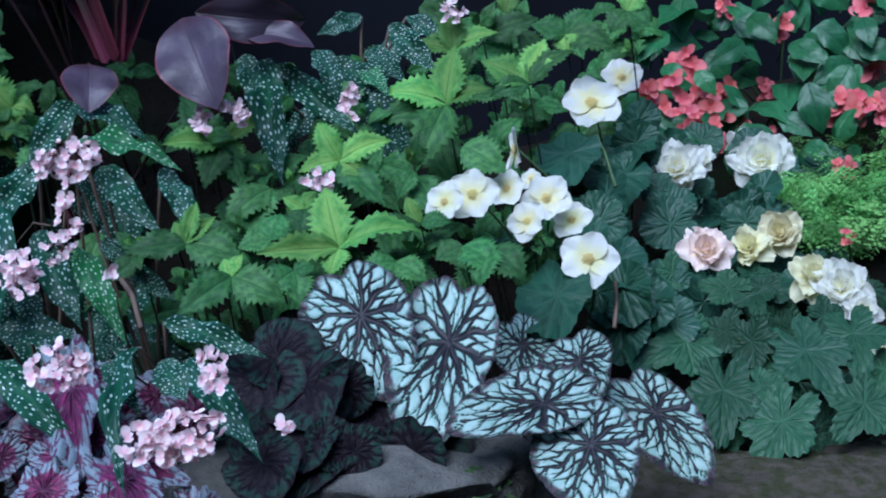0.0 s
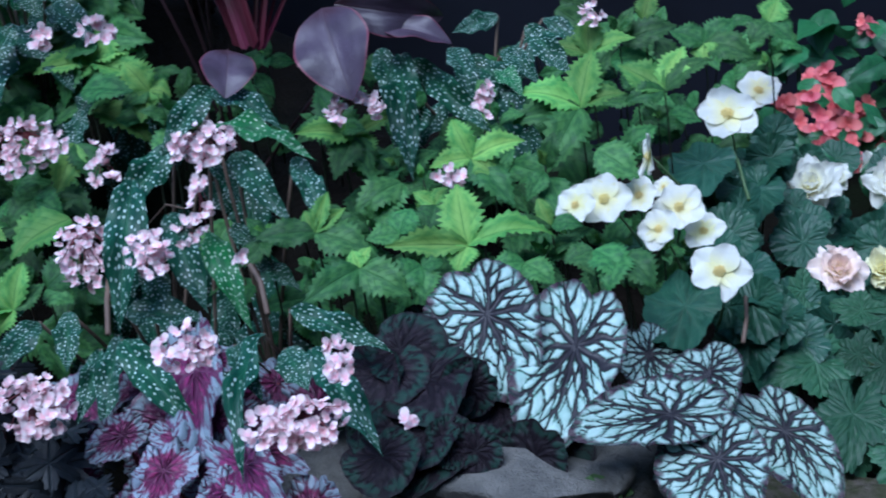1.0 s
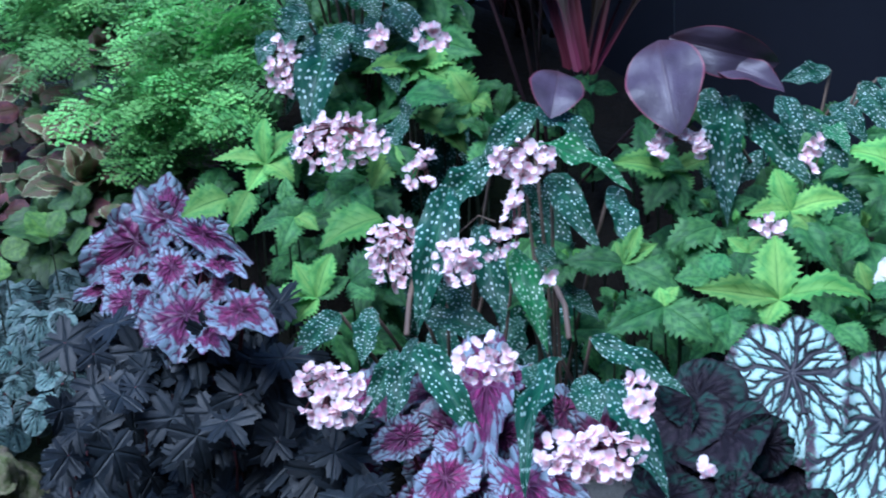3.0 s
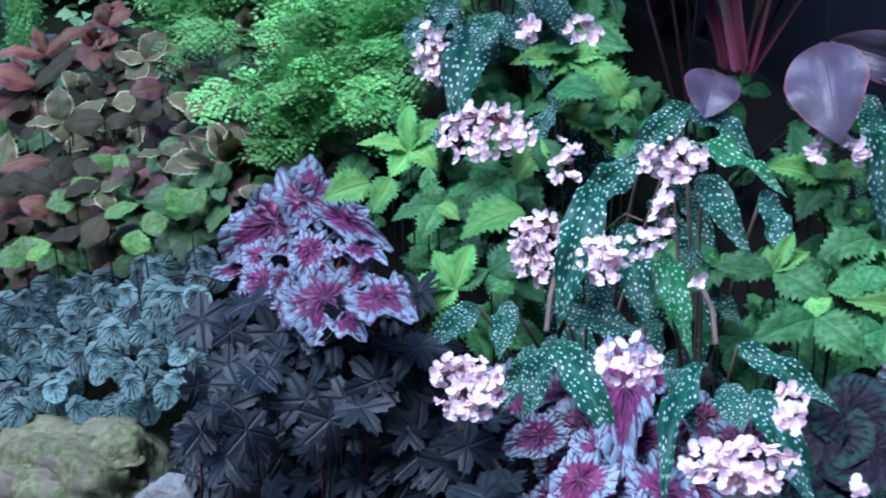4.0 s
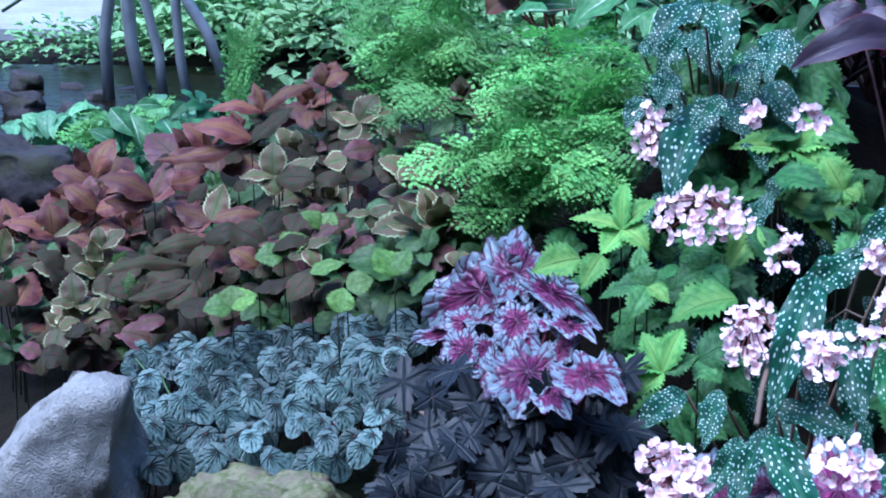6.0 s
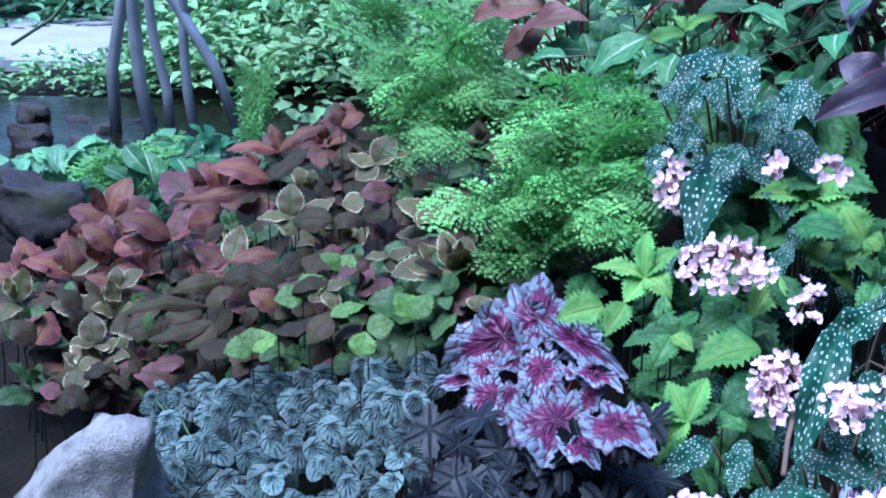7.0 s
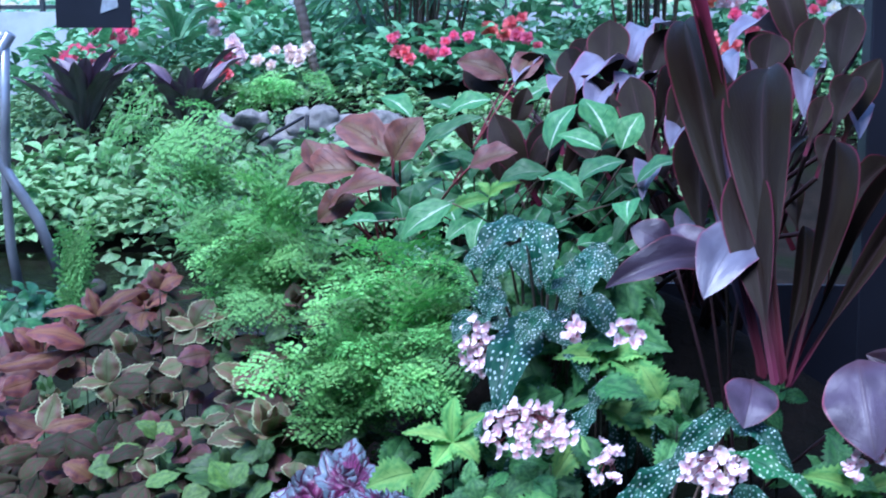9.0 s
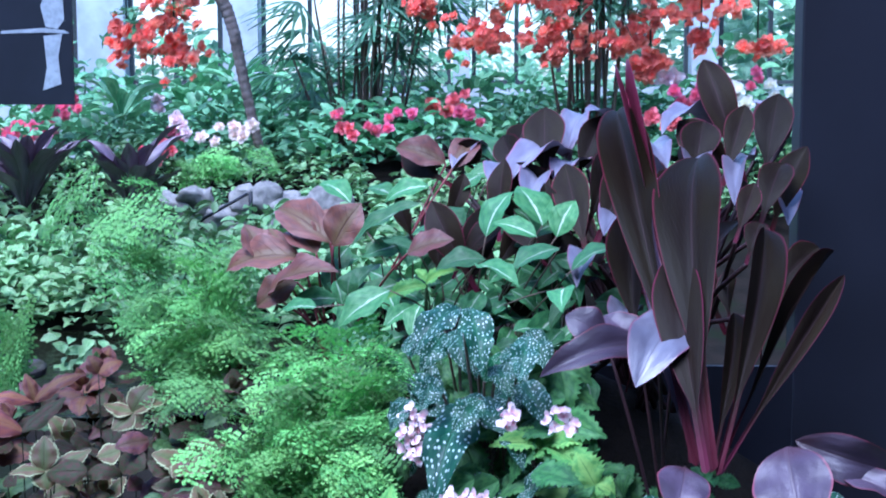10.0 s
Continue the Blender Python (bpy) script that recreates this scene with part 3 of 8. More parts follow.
def shoot(name, kinds, row, label, category, pairs=4, fat=0.62, group="", open_=1.0, lift=0.9):
    """An upright shoot with crossed pairs of leaves, the small young ones on top."""
    x, y, z, size = row
    c = Vector((x, y, z))
    f = facing_at(c, lift)
    axis = (f + Vector((rng.uniform(-0.25, 0.25), rng.uniform(-0.25, 0.25), rng.uniform(-0.1, 0.2)))).normalized()
    side = axis.orthogonal().normalized()
    foot = c - axis * size * 1.3
    g = Vector((foot.x, foot.y, max(soil_z(foot.x, foot.y), foot.z - 0.12)))
    p = thing(name, g, label, category, group)
    a0 = rng.uniform(0, 360)
    for i in range(pairs):
        k = i / max(1, pairs - 1)
        L = size * (0.45 + 0.75 * k) * rng.uniform(0.75, 1.15)
        tilt = radians((30 + 72 * k ** 0.8) * open_)
        at = c - axis * size * 0.42 * k * 1.3 + axis * size * 0.12
        for s in (0, 180):
            q = Matrix.Rotation(radians(a0 + 90 * i + s + rng.uniform(-38, 38)), 3, axis) @ side
            tl = tilt + rng.uniform(-0.35, 0.3)
            d = axis * math.cos(tl) + q * math.sin(tl)
            m = Matrix.Translation(at + q * size * 0.05) @ frame_of(d, axis + q * -0.2, rng.uniform(-14, 14)) @ Matrix.Diagonal((L * fat, L, L, 1))
            kd = kinds[min(len(kinds) - 1, int(k * len(kinds) + rng.uniform(0, 0.5)))]
            part("leaf", rng.choice(MESH[kd]), p, m)
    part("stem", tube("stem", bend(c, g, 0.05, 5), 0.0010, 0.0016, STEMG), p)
    return p


def patch(q, u, v):
    a, b, c, d = (Vector(p) for p in q)
    return (a * (1 - u) + b * u) * (1 - v) + (d * (1 - u) + c * u) * v


REX_SILVER = [
    (-0.471, 1.221, 0.400, -0.426, 1.161, 0.344, 0.120, 0),
    (-0.384, 1.223, 0.367, -0.393, 1.109, 0.318, 0.113, 0),
    (-0.277, 1.144, 0.339, -0.355, 1.093, 0.350, 0.082, 0),
    (-0.260, 1.238, 0.333, -0.245, 1.193, 0.310, 0.084, 0),
    (-0.234, 1.119, 0.310, -0.212, 1.059, 0.277, 0.104, 0),
    (-0.192, 1.257, 0.262, -0.137, 1.195, 0.227, 0.086, -10),
    (-0.338, 1.331, 0.303, -0.307, 1.278, 0.277, 0.066, 0),
    (-0.343, 1.183, 0.274, -0.301, 1.162, 0.260, 0.056, 0),
    (-0.383, 1.206, 0.271, -0.386, 1.171, 0.256, 0.046, 0),
]
REX_DARK = [
    (-0.542, 1.161, 0.388, -0.492, 1.146, 0.364, 0.092, 0),
    (-0.510, 1.135, 0.357, -0.516, 1.068, 0.335, 0.090, 0),
    (-0.454, 1.218, 0.314, -0.452, 1.178, 0.285, 0.069, 0),
    (-0.484, 1.159, 0.317, -0.459, 1.118, 0.294, 0.084, 0),
    (-0.493, 1.076, 0.330, -0.503, 1.020, 0.311, 0.087, 0),
    (-0.555, 1.100, 0.335, -0.556, 1.064, 0.320, 0.060, 0),
    (-0.518, 1.241, 0.336, -0.474, 1.222, 0.313, 0.065, 0),
    (-0.526, 1.041, 0.340, -0.513, 1.005, 0.315, 0.079, 0),
]
REX_PURPLE = [
    (-1.239, 1.221, 0.466, -1.307, 1.297, 0.503, 0.083, 0),
    (-1.293, 1.212, 0.435, -1.389, 1.186, 0.382, 0.095, 0),
    (-1.217, 1.188, 0.451, -1.221, 1.163, 0.436, 0.046, 0),
    (-1.171, 1.144, 0.441, -1.150, 1.100, 0.426, 0.053, 0),
    (-1.148, 1.173, 0.474, -1.015, 1.087, 0.493, 0.037, 0),
    (-1.107, 1.121, 0.458, -1.068, 1.091, 0.464, 0.030, 0),
    (-1.069, 1.106, 0.469, -0.998, 1.062, 0.486, 0.034, 0),
    (-1.076, 1.056, 0.430, -1.035, 0.989, 0.415, 0.087, 0),
    (-0.966, 1.013, 0.467, -0.880, 0.951, 0.490, 0.064, 0),
    (-1.230, 1.123, 0.397, -1.234, 1.089, 0.377, 0.055, 0),
    (-1.195, 1.117, 0.410, -1.181, 1.088, 0.402, 0.029, 0),
    (-1.116, 1.062, 0.412, -1.043, 0.988, 0.410, 0.052, 0),
]
REX_PURPLE_INNER = [
    (-1.317, 1.178, 0.382, -1.390, 1.175, 0.357, 0.038, 0),
    (-1.251, 1.188, 0.420, -1.311, 1.196, 0.405, 0.055, 0),
    (-1.197, 1.122, 0.397, -1.233, 1.114, 0.380, 0.052, 0),
    (-1.155, 1.185, 0.464, -1.114, 1.175, 0.485, 0.047, 0),
    (-1.331, 1.255, 0.435, -1.389, 1.278, 0.437, 0.064, 0),
    (-1.060, 1.089, 0.448, -1.037, 1.088, 0.466, 0.048, 0),
    (-1.021, 1.024, 0.427, -0.962, 0.976, 0.438, 0.042, 0),
    (-1.181, 1.223, 0.480, -1.161, 1.233, 0.503, 0.046, 0),
    (-1.360, 1.235, 0.407, -1.413, 1.237, 0.396, 0.061, 0),
    (-1.170, 1.141, 0.424, -1.106, 1.099, 0.434, 0.050, 0),
    (-1.286, 1.184, 0.400, -1.280, 1.153, 0.387, 0.055, 0),
]
REX_PURPLE_LOW = [
    (-0.743, 1.110, 0.388, -0.683, 0.992, 0.362, 0.068, 0),
    (-0.797, 1.043, 0.347, -0.823, 1.009, 0.338, 0.045, 0),
    (-0.717, 0.984, 0.350, -0.700, 0.919, 0.342, 0.059, 0),
    (-0.638, 0.992, 0.356, -0.566, 0.922, 0.356, 0.057, 0),
    (-0.701, 1.065, 0.358, -0.679, 1.073, 0.380, 0.044, 0),
    (-0.722, 1.035, 0.344, -0.772, 1.042, 0.356, 0.039, 0),
    (-0.637, 0.954, 0.350, -0.633, 0.902, 0.349, 0.046, 0),
    (-0.634, 1.028, 0.347, -0.577, 0.993, 0.354, 0.043, 0),
    (-0.728, 1.124, 0.388, -0.683, 1.116, 0.403, 0.034, 0),
]
SPOT_A = [
    (-0.664, 1.573, 0.572, -0.604, 1.407, 0.470, 0.052, 0),
    (-0.656, 1.584, 0.561, -0.543, 1.526, 0.483, 0.042, 0),
    (-0.625, 1.688, 0.532, -0.538, 1.661, 0.485, 0.044, 0),
    (-0.582, 1.679, 0.523, -0.539, 1.641, 0.494, 0.033, 0),
    (-0.575, 1.806, 0.543, -0.506, 1.758, 0.485, 0.044, 0),
    (-0.620, 1.827, 0.553, -0.673, 1.784, 0.544, 0.036, 0),
    (-0.696, 1.583, 0.578, -0.654, 1.518, 0.524, 0.041, 0),
    (-0.567, 1.862, 0.538, -0.504, 1.835, 0.488, 0.036, 0),
    (-0.640, 1.687, 0.549, -0.600, 1.617, 0.486, 0.040, 0),
    (-0.592, 1.743, 0.528, -0.535, 1.706, 0.488, 0.036, 0),
]
SPOT_B = [
    (-0.802, 1.342, 0.565, -0.668, 1.305, 0.533, 0.033, 0),
    (-0.774, 1.324, 0.538, -0.682, 1.255, 0.479, 0.040, 0),
    (-0.826, 1.362, 0.521, -0.784, 1.343, 0.470, 0.033, 0),
    (-0.772, 1.234, 0.482, -0.692, 1.147, 0.410, 0.036, 0),
    (-0.779, 1.294, 0.463, -0.737, 1.284, 0.441, 0.028, 0),
    (-0.755, 1.292, 0.426, -0.695, 1.272, 0.396, 0.027, 0),
    (-0.640, 1.137, 0.440, -0.533, 1.124, 0.403, 0.032, 0),
    (-0.643, 1.118, 0.407, -0.604, 1.077, 0.385, 0.043, 0),
    (-0.600, 1.088, 0.423, -0.508, 1.011, 0.359, 0.039, 0),
    (-0.662, 1.116, 0.424, -0.624, 0.965, 0.351, 0.031, 0),
    (-0.703, 1.323, 0.531, -0.648, 1.270, 0.472, 0.035, 0),
    (-0.686, 1.099, 0.419, -0.632, 1.039, 0.391, 0.033, 0),
]
SPOT_C = [
    (-0.822, 1.387, 0.595, -0.849, 1.296, 0.544, 0.041, 0),
    (-0.826, 1.383, 0.591, -0.729, 1.362, 0.548, 0.036, 0),
    (-0.841, 1.316, 0.552, -0.882, 1.221, 0.493, 0.045, 0),
    (-0.859, 1.251, 0.536, -0.828, 1.121, 0.418, 0.052, 0),
    (-0.822, 1.247, 0.497, -0.751, 1.169, 0.418, 0.047, 0),
    (-0.849, 1.171, 0.418, -0.756, 1.173, 0.409, 0.046, 0),
    (-0.834, 1.127, 0.412, -0.815, 1.039, 0.350, 0.034, 0),
    (-0.820, 1.112, 0.415, -0.704, 1.043, 0.348, 0.043, 0),
    (-0.860, 1.127, 0.395, -0.853, 1.052, 0.349, 0.030, 0),
    (-0.899, 1.143, 0.430, -0.875, 1.086, 0.390, 0.034, 0),
    (-0.935, 1.138, 0.420, -0.945, 1.060, 0.390, 0.038, 0),
    (-0.846, 1.226, 0.450, -0.802, 1.181, 0.402, 0.036, 0),
]
SPOT_D = [
    (-1.264, 1.501, 0.666, -1.171, 1.468, 0.607, 0.048, 0),
    (-1.156, 1.486, 0.642, -1.121, 1.357, 0.537, 0.073, 0),
    (-1.149, 1.490, 0.643, -1.080, 1.468, 0.613, 0.048, 0),
    (-1.140, 1.557, 0.711, -1.096, 1.530, 0.669, 0.048, 0),
    (-1.099, 1.517, 0.672, -1.021, 1.483, 0.622, 0.046, 0),
    (-1.205, 1.578, 0.728, -1.167, 1.520, 0.668, 0.039, 0),
    (-1.153, 1.517, 0.669, -1.146, 1.565, 0.705, 0.031, 0),
    (-1.100, 1.482, 0.622, -1.049, 1.454, 0.575, 0.036, 0),
    (-1.169, 1.483, 0.771, -1.186, 1.396, 0.714, 0.050, 0),
    (-1.159, 1.491, 0.771, -1.098, 1.429, 0.695, 0.051, 0),
    (-1.060, 1.478, 0.746, -1.037, 1.420, 0.697, 0.042, 0),
    (-1.169, 1.427, 0.689, -1.156, 1.378, 0.656, 0.041, 0),
]
SPOT_E = [
    (-1.254, 1.567, 0.718, -1.250, 1.500, 0.672, 0.049, 0),
    (-1.239, 1.578, 0.722, -1.185, 1.531, 0.666, 0.046, 0),
    (-1.134, 1.600, 0.729, -1.081, 1.564, 0.677, 0.044, 0),
    (-1.222, 1.490, 0.652, -1.223, 1.447, 0.629, 0.039, 0),
    (-1.141, 1.523, 0.655, -1.088, 1.517, 0.640, 0.041, 0),
    (-1.300, 1.530, 0.702, -1.248, 1.542, 0.692, 0.043, 0),
    (-1.181, 1.506, 0.644, -1.116, 1.469, 0.615, 0.046, 0),
    (-1.111, 1.483, 0.701, -1.069, 1.453, 0.667, 0.040, 0),
    (-1.107, 1.439, 0.665, -1.109, 1.379, 0.632, 0.044, 0),
    (-1.201, 1.408, 0.659, -1.189, 1.356, 0.626, 0.034, 0),
]
CORDYLINE = [
    (-0.761, 1.391, 0.637, -0.969, 1.774, 0.962, 0.087, 0),
    (-0.803, 1.437, 0.626, -1.134, 1.838, 1.023, 0.070, 0),
    (-0.893, 1.590, 0.729, -1.119, 1.835, 1.055, 0.022, 0),
    (-0.751, 1.353, 0.645, -0.903, 1.574, 0.865, 0.062, 0),
    (-0.757, 1.392, 0.633, -0.868, 1.768, 0.870, 0.047, 0),
    (-0.762, 1.411, 0.628, -0.767, 1.800, 0.812, 0.029, 0),
    (-0.780, 1.445, 0.619, -0.806, 1.864, 0.835, 0.021, 0),
    (-0.772, 1.407, 0.630, -0.847, 1.631, 0.775, 0.032, 0),
    (-0.818, 1.452, 0.624, -0.975, 1.673, 0.784, 0.029, 0),
    (-0.806, 1.455, 0.615, -1.074, 1.877, 0.938, 0.035, 0),
    (-0.694, 1.437, 0.666, -0.640, 1.361, 0.581, 0.086, 0),
    (-0.723, 1.532, 0.649, -0.610, 1.590, 0.613, 0.057, 0),
]
CORDYLINE_DROOP = [
    (-0.864, 1.514, 0.790, -0.858, 1.388, 0.720, 0.074, 0),
    (-0.885, 1.496, 0.750, -0.975, 1.369, 0.721, 0.049, 0),
    (-0.800, 1.401, 0.633, -0.782, 1.343, 0.594, 0.062, 0),
    (-0.980, 1.536, 0.742, -1.027, 1.514, 0.770, 0.051, 0),
    (-0.942, 1.554, 0.729, -0.995, 1.556, 0.767, 0.051, 0),
    (-0.682, 1.542, 0.615, -0.589, 1.548, 0.589, 0.041, 0),
]
CORDYLINE_BACK = [
    (-1.319, 1.939, 0.889, -1.384, 2.041, 1.024, 0.072, 0),
    (-1.295, 1.988, 0.897, -1.300, 2.088, 1.010, 0.051, 0),
    (-1.279, 1.951, 0.918, -1.378, 1.894, 0.908, 0.060, 0),
    (-1.095, 2.015, 0.903, -1.121, 2.105, 1.003, 0.065, 0),
    (-1.038, 2.005, 0.906, -1.062, 2.137, 1.030, 0.046, 0),
    (-1.073, 2.171, 0.895, -1.176, 2.216, 1.105, 0.059, 0),
    (-1.014, 2.103, 0.901, -1.046, 2.233, 1.048, 0.065, 0),
    (-1.137, 1.769, 0.800, -1.249, 1.883, 0.940, 0.058, 0),
    (-1.132, 1.770, 0.825, -1.142, 1.888, 0.935, 0.060, 0),
    (-0.934, 1.540, 0.710, -1.052, 1.747, 0.889, 0.061, 0),
    (-0.922, 1.794, 0.845, -0.936, 1.889, 0.922, 0.034, 0),
    (-0.887, 1.753, 0.821, -0.894, 1.815, 0.873, 0.035, 0),
]
CORDYLINE_BACK_B = [
    (-1.053, 2.125, 0.899, -1.174, 2.121, 1.002, 0.061, 0),
    (-1.187, 1.832, 0.833, -1.212, 1.951, 0.956, 0.053, 0),
    (-0.976, 1.679, 0.814, -1.025, 1.789, 0.920, 0.035, 0),
    (-1.411, 2.024, 0.889, -1.488, 2.070, 0.973, 0.053, 0),
    (-1.485, 2.084, 0.913, -1.483, 2.136, 0.991, 0.050, 0),
    (-0.924, 1.876, 0.846, -0.943, 2.008, 0.944, 0.050, 0),
    (-1.037, 1.815, 0.836, -1.107, 1.775, 0.860, 0.050, 0),
    (-0.885, 1.771, 0.749, -0.860, 1.951, 0.827, 0.047, 0),
    (-1.524, 1.966, 0.888, -1.663, 2.008, 0.949, 0.058, 0),
    (-1.554, 1.991, 0.915, -1.499, 2.015, 0.965, 0.049, 0),
]
CORDYLINE_PALE = [
    (-1.352, 2.075, 0.932, -1.340, 1.854, 0.898, 0.070, 0),
    (-1.341, 2.037, 0.935, -1.409, 2.219, 1.006, 0.054, 0),
    (-1.285, 2.124, 0.990, -1.302, 2.034, 1.018, 0.054, 0),
    (-1.168, 2.278, 0.979, -1.173, 2.061, 0.980, 0.059, 0),
    (-1.066, 2.187, 0.937, -0.990, 1.942, 0.882, 0.046, 0),
    (-1.137, 1.981, 0.904, -1.032, 1.805, 0.862, 0.040, 0),
    (-1.047, 2.069, 0.889, -0.960, 1.999, 0.891, 0.046, 0),
    (-1.139, 1.922, 0.863, -1.100, 1.742, 0.848, 0.054, 0),
    (-1.328, 2.090, 0.918, -1.281, 1.910, 0.902, 0.062, 0),
    (-1.061, 2.304, 0.965, -1.065, 2.204, 1.001, 0.048, 0),
]
CORDYLINE_PALE_B = [
    (-1.543, 2.099, 0.936, -1.513, 1.950, 0.919, 0.054, 0),
    (-1.355, 1.989, 0.894, -1.272, 1.806, 0.865, 0.054, 0),
    (-1.145, 2.085, 0.925, -1.038, 1.918, 0.899, 0.048, 0),
    (-1.264, 2.054, 0.922, -1.135, 1.894, 0.896, 0.054, 0),
    (-1.244, 2.157, 0.956, -1.140, 2.015, 0.928, 0.048, 0),
    (-0.999, 2.123, 0.901, -0.914, 1.964, 0.855, 0.046, 0),
    (-1.130, 1.783, 0.799, -1.071, 1.618, 0.790, 0.048, 0),
    (-1.443, 2.055, 0.916, -1.390, 1.888, 0.898, 0.059, 0),
    (-1.131, 2.355, 1.032, -1.056, 2.277, 1.000, 0.054, 0),
    (-1.021, 1.677, 0.748, -0.983, 1.554, 0.747, 0.046, 0),
]
WHITE_RIB_A = [
    (-1.347, 1.562, 0.770, -1.399, 1.508, 0.719, 0.066, 0),
    (-1.453, 1.781, 0.875, -1.546, 1.716, 0.803, 0.063, 0),
    (-1.576, 1.874, 0.872, -1.651, 1.876, 0.878, 0.057, 0),
    (-1.484, 1.845, 0.897, -1.550, 1.810, 0.868, 0.057, 0),
    (-1.372, 1.736, 0.839, -1.424, 1.712, 0.829, 0.061, 0),
    (-1.267, 1.689, 0.841, -1.250, 1.739, 0.905, 0.062, 0),
    (-1.188, 1.719, 0.860, -1.251, 1.748, 0.913, 0.078, 0),
    (-1.158, 1.708, 0.846, -1.150, 1.749, 0.896, 0.053, 0),
    (-1.176, 1.684, 0.847, -1.246, 1.673, 0.864, 0.048, 0),
    (-1.118, 1.650, 0.838, -1.153, 1.582, 0.811, 0.063, 0),
    (-1.083, 1.623, 0.812, -1.027, 1.662, 0.843, 0.062, 0),
]
WHITE_RIB_B = [
    (-1.228, 1.631, 0.816, -1.290, 1.594, 0.799, 0.056, 0),
    (-1.230, 1.606, 0.810, -1.125, 1.559, 0.793, 0.049, 0),
    (-1.461, 1.605, 0.750, -1.460, 1.618, 0.783, 0.047, 0),
    (-1.538, 1.623, 0.720, -1.622, 1.624, 0.702, 0.044, 0),
    (-1.076, 1.596, 0.792, -1.045, 1.537, 0.769, 0.046, 0),
    (-1.422, 1.903, 0.915, -1.440, 1.847, 0.880, 0.056, 0),
    (-1.485, 2.047, 0.925, -1.556, 2.063, 0.972, 0.069, 0),
    (-1.682, 1.883, 0.857, -1.786, 1.913, 0.880, 0.059, 0),
    (-1.431, 2.001, 0.919, -1.492, 1.954, 0.900, 0.048, 0),
    (-1.374, 1.785, 0.843, -1.421, 1.790, 0.867, 0.049, 0),
    (-1.554, 1.769, 0.825, -1.493, 1.765, 0.856, 0.055, 0),
    (-1.391, 1.689, 0.807, -1.486, 1.699, 0.817, 0.052, 0),
]
COPPER_TALL = [
    (-1.698, 1.773, 0.772, -1.832, 1.726, 0.741, 0.076, 0),
    (-1.763, 1.752, 0.755, -1.829, 1.770, 0.820, 0.059, 0),
    (-1.756, 1.773, 0.759, -1.809, 1.814, 0.811, 0.061, 0),
    (-1.651, 1.791, 0.798, -1.788, 1.810, 0.845, 0.072, 0),
    (-1.634, 1.778, 0.795, -1.602, 1.814, 0.866, 0.079, 0),
    (-1.653, 1.816, 0.800, -1.711, 1.825, 0.845, 0.068, 0),
    (-1.682, 1.670, 0.723, -1.547, 1.689, 0.767, 0.068, 0),
    (-1.667, 1.774, 0.779, -1.758, 1.805, 0.807, 0.064, 0),
    (-1.649, 1.703, 0.741, -1.707, 1.669, 0.698, 0.058, 0),
    (-1.369, 1.632, 0.814, -1.302, 1.660, 0.837, 0.052, 0),
    (-1.550, 1.985, 0.925, -1.646, 1.965, 0.951, 0.058, 0),
    (-1.518, 1.958, 0.918, -1.518, 2.034, 0.964, 0.051, 0),
]
TUBER_DARK = [
    (-0.351, 1.798, 0.348, -0.338, 1.700, 0.340, 0.088, 0),
    (-0.297, 1.840, 0.295, -0.282, 1.730, 0.289, 0.092, 0),
    (-0.289, 2.033, 0.305, -0.262, 2.029, 0.282, 0.077, 0),
    (-0.293, 1.949, 0.300, -0.292, 1.816, 0.308, 0.082, 0),
    (-0.237, 1.873, 0.218, -0.220, 1.809, 0.211, 0.089, 0),
    (-0.188, 2.025, 0.155, -0.208, 1.884, 0.195, 0.082, 0),
    (-0.315, 1.429, 0.314, -0.308, 1.290, 0.323, 0.083, 0),
    (-0.276, 1.634, 0.260, -0.251, 1.560, 0.248, 0.079, 0),
    (-0.313, 1.646, 0.288, -0.293, 1.592, 0.281, 0.065, 0),
    (-0.384, 1.522, 0.347, -0.381, 1.442, 0.354, 0.060, 0),
    (-0.221, 2.002, 0.199, -0.227, 1.892, 0.219, 0.068, 0),
]
TUBER_GREEN = [
    (-0.195, 1.584, 0.168, -0.246, 1.540, 0.172, 0.084, 0),
    (-0.148, 1.606, 0.168, -0.179, 1.620, 0.179, 0.060, 0),
    (-0.117, 1.589, 0.163, -0.079, 1.580, 0.165, 0.059, 0),
    (-0.148, 1.508, 0.142, -0.149, 1.432, 0.116, 0.076, 0),
    (-0.106, 1.514, 0.141, -0.081, 1.482, 0.134, 0.052, 0),
    (-0.053, 1.574, 0.157, -0.011, 1.498, 0.139, 0.083, 0),
    (0.002, 1.607, 0.161, 0.011, 1.527, 0.152, 0.073, 0),
    (-0.080, 1.471, 0.120, -0.114, 1.416, 0.085, 0.079, 0),
    (0.012, 1.494, 0.128, -0.021, 1.443, 0.115, 0.070, 0),
    (-0.148, 1.696, 0.184, -0.191, 1.704, 0.195, 0.049, 0),
    (-0.105, 1.694, 0.180, -0.073, 1.678, 0.181, 0.055, 0),
    (-0.115, 1.688, 0.180, -0.109, 1.635, 0.177, 0.048, 0),
]
